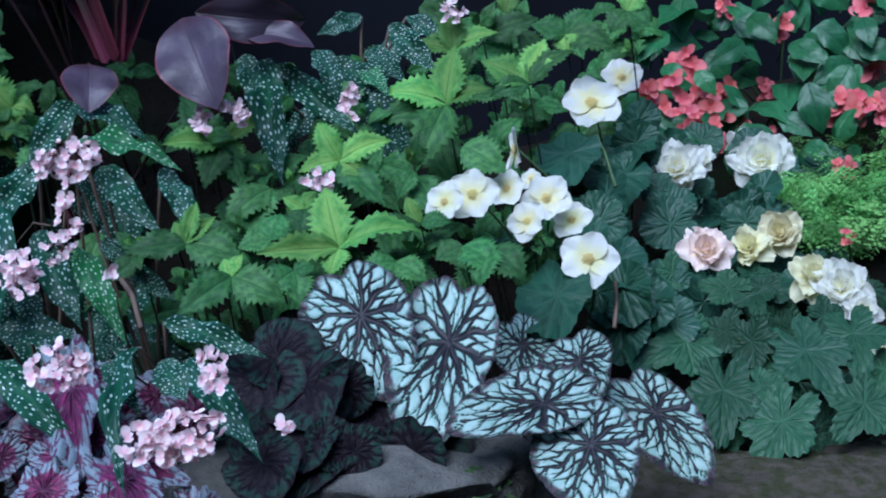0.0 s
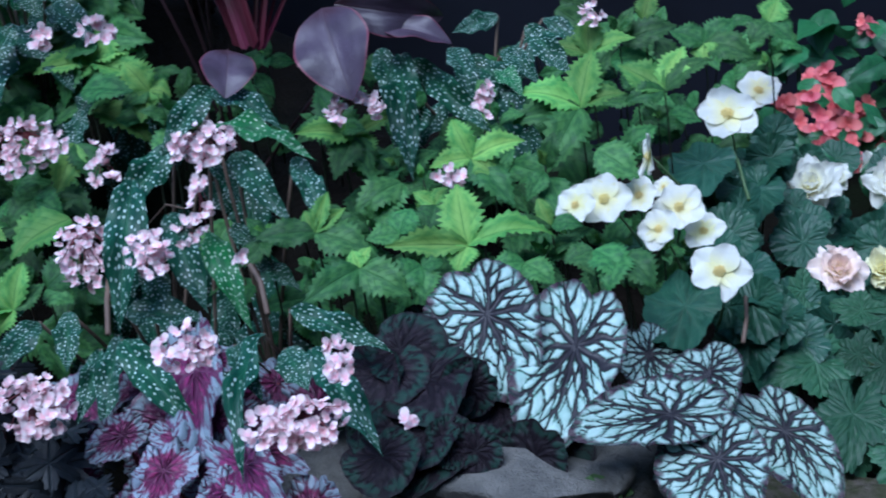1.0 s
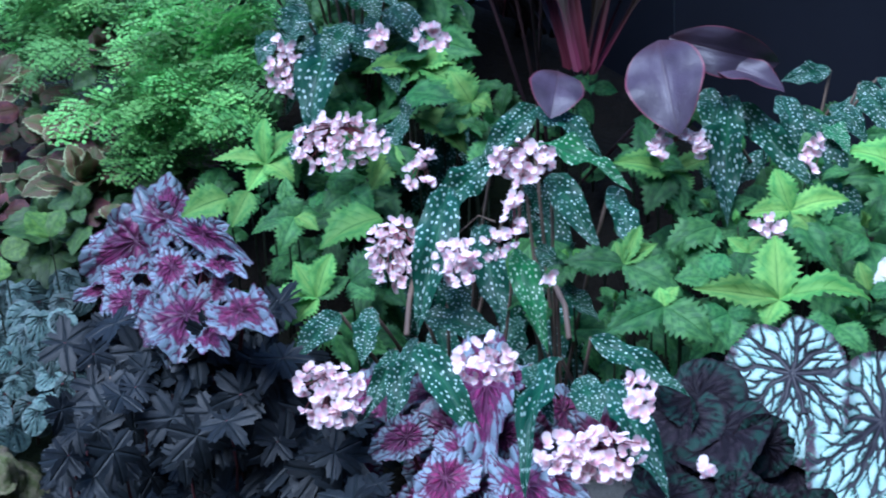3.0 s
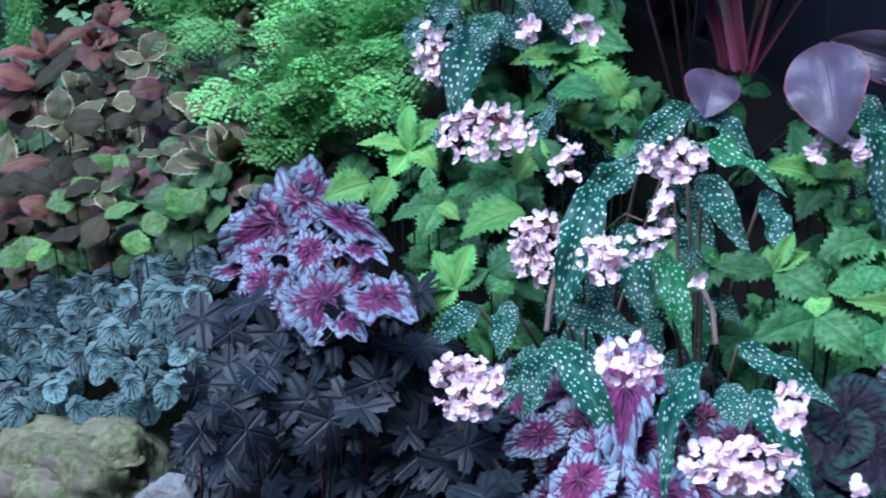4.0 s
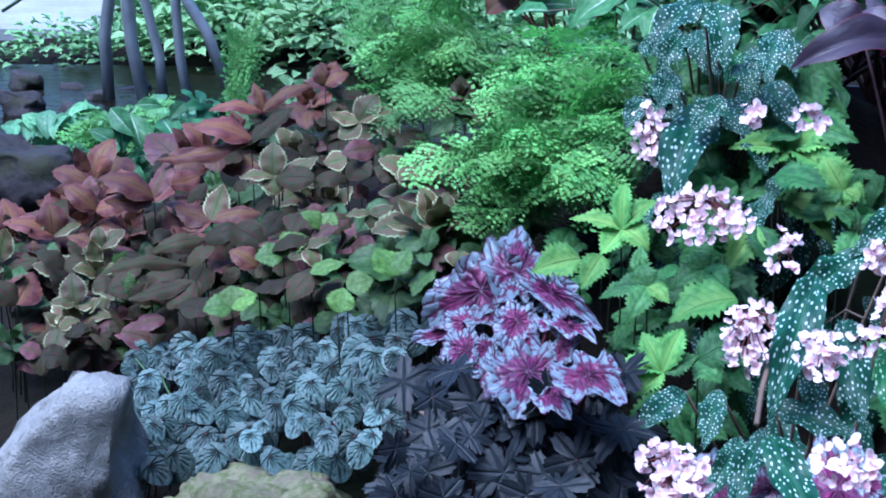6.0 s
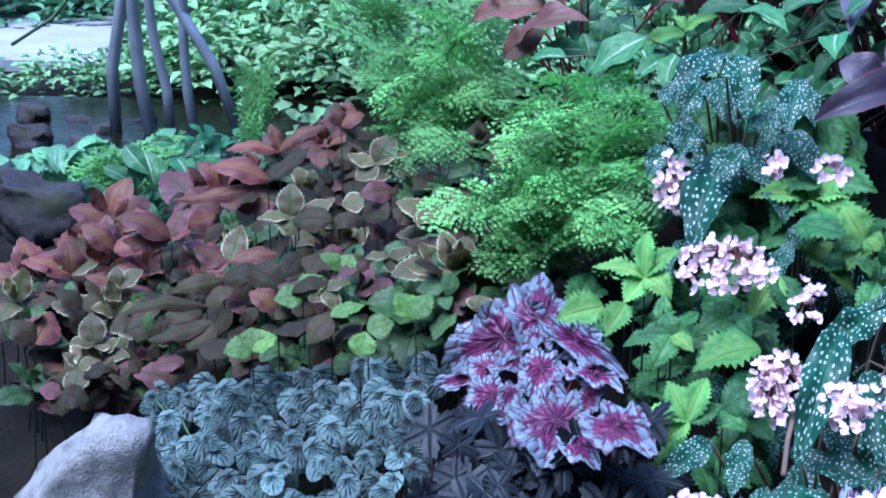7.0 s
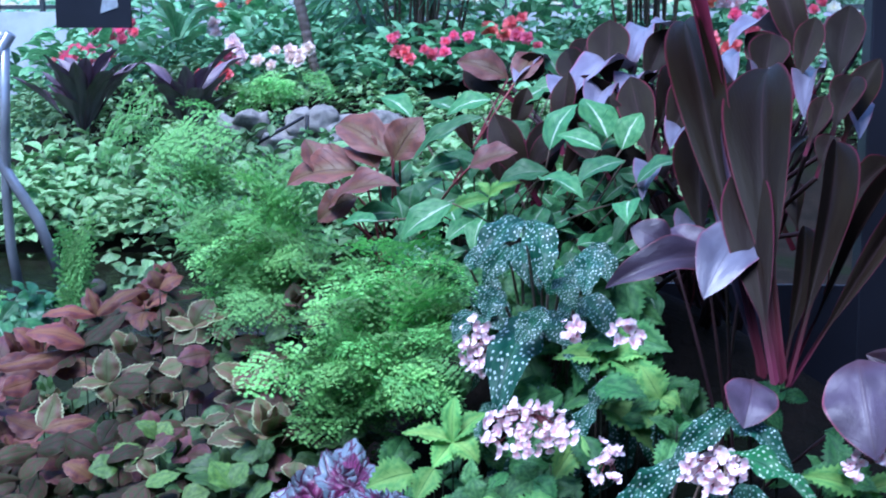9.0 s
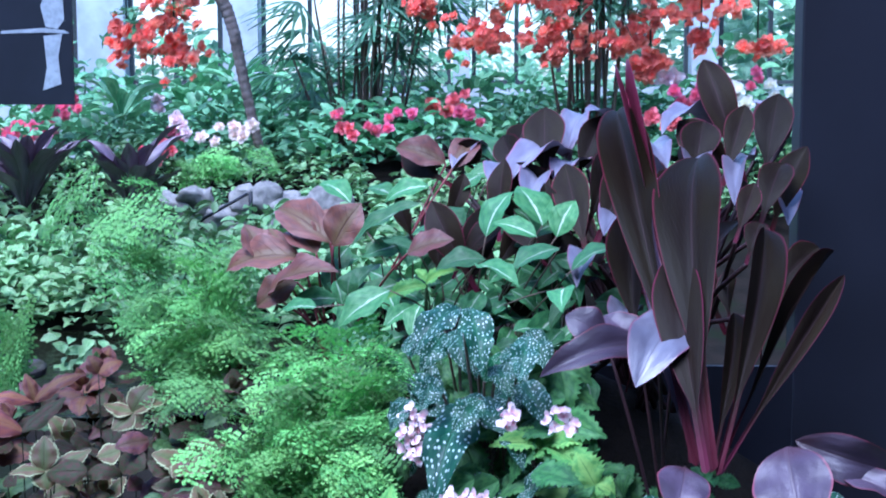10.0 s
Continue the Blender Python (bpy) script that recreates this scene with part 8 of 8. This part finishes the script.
hanging_begonia((-4.21, 7.84, 1.18), 7, 0.12, 0.15)
hanging_begonia((-3.96, 8.02, 1.30), 5, 0.07, 0.12)
hanging_begonia((-3.68, 8.22, 1.27), 7, 0.18, 0.07)
hanging_begonia((-5.34, 7.03, 1.54), 6, 0.12, 0.12)
BLOOM["pinkd"] = [flower_mesh("pale_pink_flower", PINKP, "double", 51)]
begonias = [o for o in scene.collection.objects if o.name.startswith("bed_begonia") and not o.parent]
FAR_FLOWERS = [
    (-7.30, 5.50, 0.76, 0.064, "rose"),
    (-7.19, 5.58, 0.81, 0.074, "rose"),
    (-7.05, 5.68, 0.87, 0.055, "rose"),
    (-6.99, 5.72, 0.93, 0.046, "rose"),
    (-7.26, 5.53, 0.73, 0.055, "coral"),
    (-7.13, 5.62, 0.88, 0.046, "rose"),
    (-6.02, 5.67, 0.82, 0.055, "pinkd"),
    (-6.08, 5.63, 0.76, 0.046, "rose"),
    (-6.02, 5.43, 0.66, 0.046, "coral"),
    (-5.96, 5.48, 0.73, 0.046, "coral"),
    (-5.12, 6.08, 0.80, 0.055, "coral"),
    (-5.06, 6.24, 0.84, 0.046, "rose"),
    (-5.10, 6.46, 0.90, 0.046, "rose"),
    (-5.07, 6.85, 0.90, 0.064, "coral"),
]
FAR_FLOWERS_B = [
    (-4.99, 6.91, 0.96, 0.055, "coral"),
    (-4.82, 6.79, 0.86, 0.046, "rose"),
    (-5.43, 6.35, 0.87, 0.037, "rose"),
    (-4.26, 7.93, 1.05, 0.083, "pinkd"),
    (-3.92, 7.43, 0.85, 0.064, "coral"),
    (-3.98, 7.88, 0.96, 0.064, "rose"),
    (-3.90, 7.94, 0.98, 0.055, "rose"),
    (-3.65, 8.12, 1.08, 0.055, "rose"),
    (-5.60, 5.73, 0.81, 0.046, "peach"),
    (-5.65, 5.70, 0.78, 0.046, "peach"),
    (-5.84, 5.69, 0.78, 0.046, "peach"),
    (-6.57, 6.02, 0.93, 0.046, "pinkd"),
    (-3.77, 8.03, 0.95, 0.064, "double"),
    (-3.53, 8.21, 1.03, 0.055, "double"),
]
for x, y, z, r, c in FAR_FLOWERS + FAR_FLOWERS_B:
    near = min(begonias, key=lambda p: (p.matrix_basis.translation - Vector((x, y, z))).length)
    for k in range(3):
        bloom(near, c, (x + rng.uniform(-r, r) * 1.6, y + rng.uniform(-r, r) * 1.6, z + rng.uniform(-r, r), r * rng.uniform(0.7, 1.0)), k == 0, Vector((0.4, -1, 0.5)))
lady_palm((-5.95, 7.20, 0.6), 12, 0.5, 1.25)
lady_palm((-4.69, 7.99, 0.6), 12, 0.5, 1.4, 0.85)
p = thing("cordyline", (-5.68, 4.32, 0.41), "dark purple ti plant by the far stream bank", "ti plant", "far ti plants")
for i in range(26):
    a, L = i * 2.4, rng.uniform(0.28, 0.52)
    d = Vector((math.cos(a) * 0.55, math.sin(a) * 0.55, rng.uniform(0.5, 1.1))).normalized()
    part("leaf", MESH["mauve"][i % 2], p, Matrix.Translation((-5.68, 4.32, 0.41)) @ frame_of(d, UP - d * 0.5) @ Matrix.Diagonal((0.085, L, L, 1)))
p = thing("cordyline", (-5.27, 4.62, 0.41), "dark purple ti plant by the far stream bank", "ti plant", "far ti plants")
for i in range(26):
    a, L = i * 2.4, rng.uniform(0.28, 0.52)
    d = Vector((math.cos(a) * 0.55, math.sin(a) * 0.55, rng.uniform(0.5, 1.1))).normalized()
    part("leaf", MESH["mauve"][i % 2], p, Matrix.Translation((-5.27, 4.62, 0.41)) @ frame_of(d, UP - d * 0.5) @ Matrix.Diagonal((0.085, L, L, 1)))
foot = Vector((-0.645, 1.101, 0.453))
near = min(spot_plants + [tuber_dark, tuber_green], key=lambda p: (p.matrix_basis.translation - foot).length)
part("stem", tube("stem", [(-0.688, 1.161, 0.477), (-0.668, 1.140, 0.468), (-0.645, 1.101, 0.453)], 0.0028, 0.0028, STEMB, 6), near)
foot = Vector((-0.824, 1.209, 0.502))
near = min(spot_plants + [tuber_dark, tuber_green], key=lambda p: (p.matrix_basis.translation - foot).length)
part("stem", tube("stem", [(-0.789, 1.224, 0.513), (-0.812, 1.230, 0.515), (-0.824, 1.209, 0.502)], 0.0012, 0.0012, STEMB, 6), near)
foot = Vector((-0.827, 1.101, 0.427))
near = min(spot_plants + [tuber_dark, tuber_green], key=lambda p: (p.matrix_basis.translation - foot).length)
part("stem", tube("stem", [(-0.864, 1.179, 0.460), (-0.849, 1.143, 0.444), (-0.827, 1.101, 0.427)], 0.0030, 0.0030, STEMB, 6), near)
foot = Vector((-0.289, 1.757, 0.311))
near = min(spot_plants + [tuber_dark, tuber_green], key=lambda p: (p.matrix_basis.translation - foot).length)
part("stem", tube("stem", [(-0.322, 1.845, 0.353), (-0.309, 1.820, 0.337), (-0.289, 1.757, 0.311)], 0.0022, 0.0024, STEM, 6), near)
foot = Vector((-0.258, 1.448, 0.260))
near = min(spot_plants + [tuber_dark, tuber_green], key=lambda p: (p.matrix_basis.translation - foot).length)
part("stem", tube("stem", [(-0.268, 1.549, 0.269), (-0.261, 1.501, 0.263), (-0.258, 1.448, 0.260)], 0.0024, 0.0026, STEMB, 6), near)
fern("bright_fern", ((-4.48, 3.83, 0.65), (-4.31, 3.95, 0.68), (-4.29, 3.96, 0.51), (-4.49, 3.82, 0.49)), 3, 0.26, "pale lacy fern on the stream bank", 0.1, kinds=FINE)
fern("bright_fern", ((-5.59, 5.25, 0.66), (-5.23, 5.51, 0.64), (-5.21, 5.52, 0.52), (-5.59, 5.25, 0.55)), 10, 0.26, "bright fern at the foot of the far bed", 0.1, kinds=FINE)
fern("bright_fern", ((-3.45, 2.72, 0.70), (-3.28, 2.84, 0.65), (-3.29, 2.84, 0.58), (-3.45, 2.72, 0.61)), 3, 0.3, "feathery fern with long arching fronds", 0.1, kinds=FINE, rise=1.5)
bush("outside_shrub", rng.choice(HEAP_O), far_at(-4.6, 15.5, 0), 3.2, "shrub outside the windows", "shrub", "outside shrubs")
bush("outside_shrub", rng.choice(HEAP_O), far_at(-3.3, 15.5, 0), 3.6, "shrub outside the windows", "shrub", "outside shrubs")
bush("outside_shrub", rng.choice(HEAP_O), far_at(-2.2, 15.5, 0), 3.0, "shrub outside the windows", "shrub", "outside shrubs")
bush("outside_shrub", rng.choice(HEAP_O), far_at(-0.9, 15.5, 0), 3.4, "shrub outside the windows", "shrub", "outside shrubs")
bush("outside_shrub", rng.choice(HEAP_O), far_at(0.6, 15.5, 0), 3.2, "shrub outside the windows", "shrub", "outside shrubs")
mat_of("bank_plant", "far", ((-3.99, 2.01, 0.18), (-3.79, 2.16, 0.22), (-3.77, 2.17, 0.07), (-4.00, 2.00, 0.03)), 60, 0.09, "dark green leafy plant on the stream bank", "foliage plant", 0.05, 1.4, STEM, 0.6)
mat_of("bank_plant", "wing", ((-3.87, 2.59, 0.19), (-3.66, 2.74, 0.23), (-3.66, 2.74, 0.12), (-3.87, 2.59, 0.10)), 40, 0.07, "low glossy green plant on the stream bank", "foliage plant", 0.05, 1.4, STEM, 0.6)
fern("stream_fern", ((-3.55, 2.08, 0.20), (-3.40, 2.18, 0.24), (-3.41, 2.18, 0.13), (-3.57, 2.06, 0.10)), 12, 0.2, "small fern among the stream stones", 0.05, kinds=FINE)
p = thing("strap_leaf_plant", (-6.76, 5.89, 0.73), "light green plant with long arching strap leaves", "foliage plant")
for i in range(13):
    a, L = i * 2.4, rng.uniform(0.25, 0.42)
    d = Vector((math.cos(a) * 0.9, math.sin(a) * 0.9, rng.uniform(0.2, 0.9))).normalized()
    part("leaf", MESH["strap"][i % 2], p, Matrix.Translation((-6.76, 5.89, 0.73)) @ Matrix.Translation((0, 0, 0.012 * i)) @ frame_of(d, UP - d * 0.5) @ Matrix.Diagonal((0.09, L, L, 1)))
p = tall_plant((-8.89, 7.43, 1.18), 1.0)
p = tall_plant((-8.61, 7.88, 1.44), 1.1)
p = tall_plant((-7.90, 7.90, 1.09), 1.0)
p = tall_plant((-7.43, 8.48, 1.04), 0.9)
p = tall_plant((-6.67, 8.78, 1.21), 1.3)
p = tall_plant((-6.84, 9.16, 1.53), 1.2)
p = tall_plant((-6.29, 9.06, 1.13), 1.0)
p = tall_plant((-5.90, 9.09, 1.00), 0.9)
p = tall_plant((-7.24, 7.88, 0.88), 0.8)
p = tall_plant((-4.61, 10.26, 1.17), 1.2)
p = tall_plant((-4.45, 10.87, 1.44), 1.2)
p = tall_plant((-4.77, 9.90, 1.04), 0.9)
p = thing("dry_twig", (-1.29, 1.14, 0.28), "dry brown twig over the star begonia", "twig")
part("stalk", tube("stalk", [(-1.467, 1.225, 0.247), (-1.385, 1.187, 0.261), (-1.292, 1.143, 0.275)], 0.0030, 0.0030, STEMB, 6), p)
p = thing("flower_spike", (-1.80, 1.34, 0.20), "pale flower spike of the peperomia", "stem")
part("stalk", tube("stalk", [(-1.936, 1.440, 0.235), (-1.870, 1.396, 0.216), (-1.797, 1.340, 0.195)], 0.0016, 0.0016, STEM, 6), p)
p = thing("flower_spike", (-1.79, 1.10, 0.17), "pale flower spike of the peperomia", "stem")
part("stalk", tube("stalk", [(-1.907, 1.149, 0.190), (-1.855, 1.125, 0.179), (-1.794, 1.102, 0.167)], 0.0014, 0.0014, STEM, 6), p)
p = thing("flower_spike", (-1.87, 1.12, 0.17), "pale flower spike of the peperomia", "stem")
part("stalk", tube("stalk", [(-1.976, 1.145, 0.197), (-1.922, 1.134, 0.186), (-1.866, 1.115, 0.174)], 0.0014, 0.0014, STEM, 6), p)
p = thing("dry_twig", (-1.84, 1.04, 0.17), "pale dry stalk over the boulder", "twig")
part("stalk", tube("stalk", [(-1.866, 1.008, 0.174), (-1.857, 1.031, 0.175), (-1.844, 1.042, 0.174)], 0.0014, 0.0014, STEM, 6), p)
p = thing("dark_line", (-5.09, 2.82, -0.03), "black hose along the stream", "cable")
part("length", tube("length", [(-5.09, 2.82, -0.03), (-4.92, 2.94, 0.02), (-4.74, 3.07, 0.06)], 0.0160, 0.0160, BLACK, 6), p)
p = thing("dark_line", (-5.08, 4.88, 0.40), "thin dark cable on the stones", "cable")
part("length", tube("length", [(-5.08, 4.88, 0.40), (-4.98, 4.95, 0.47), (-4.89, 5.01, 0.53)], 0.0080, 0.0080, BLACK, 6), p)
p = thing("dark_line", (-4.88, 5.02, 0.54), "short black stake by the stones", "cable")
part("length", tube("length", [(-4.88, 5.02, 0.54), (-4.88, 5.02, 0.43), (-4.88, 5.02, 0.31)], 0.0100, 0.0100, BLACK, 6), p)
p = thing("grass_blade", (-4.62, 2.42, 0.41), "long arching green grass blade", "grass")
part("length", tube("length", [(-4.62, 2.42, 0.41), (-4.50, 2.51, 0.50), (-4.39, 2.58, 0.64), (-4.21, 2.71, 0.65)], 0.0060, 0.0060, STEM, 6), p)
leafy("yellow_sprout", "young", [(-1.321, 1.615, 0.772, -1.373, 1.582, 0.751, 0.027, 0), (-1.323, 1.617, 0.774, -1.270, 1.625, 0.799, 0.024, 0), (-1.325, 1.621, 0.777, -1.349, 1.623, 0.793, 0.017, 0)], "upright yellow-green sprout with twisted leaves", "seedling", STEM, lift=1.2)
mat_of("small_weed", "lime", ((-0.357, 1.110, 0.298), (-0.331, 1.118, 0.284), (-0.315, 1.103, 0.259), (-0.342, 1.074, 0.278)), 16, 0.022, "tiny bright green weed between the stones", "weed", 0.01, 0.8, STEM, 0.8)
mat_of("small_weed", "lime", ((0.010, 1.524, 0.060), (0.035, 1.511, 0.060), (0.034, 1.497, 0.050), (0.003, 1.499, 0.052)), 10, 0.02, "tiny bright green weed between the stones", "weed", 0.01, 0.8, STEM, 0.8)
mat_of("stream_plant", "hedge", ((-4.17, 3.23, 0.14), (-4.00, 3.35, 0.15), (-4.01, 3.35, 0.07), (-4.18, 3.23, 0.07)), 26, 0.07, "pale leaved plant in the stream", "foliage plant", 0.03, 1.2, STEM, 0.6)
mat_of("stream_plant", "far", ((-4.25, 2.44, 0.12), (-3.91, 2.68, 0.17), (-3.93, 2.67, 0.06), (-4.23, 2.45, -0.01)), 40, 0.11, "blue-green leafy plant at the foot of the sculpture", "foliage plant", 0.05, 1.2, STEM, 0.6)
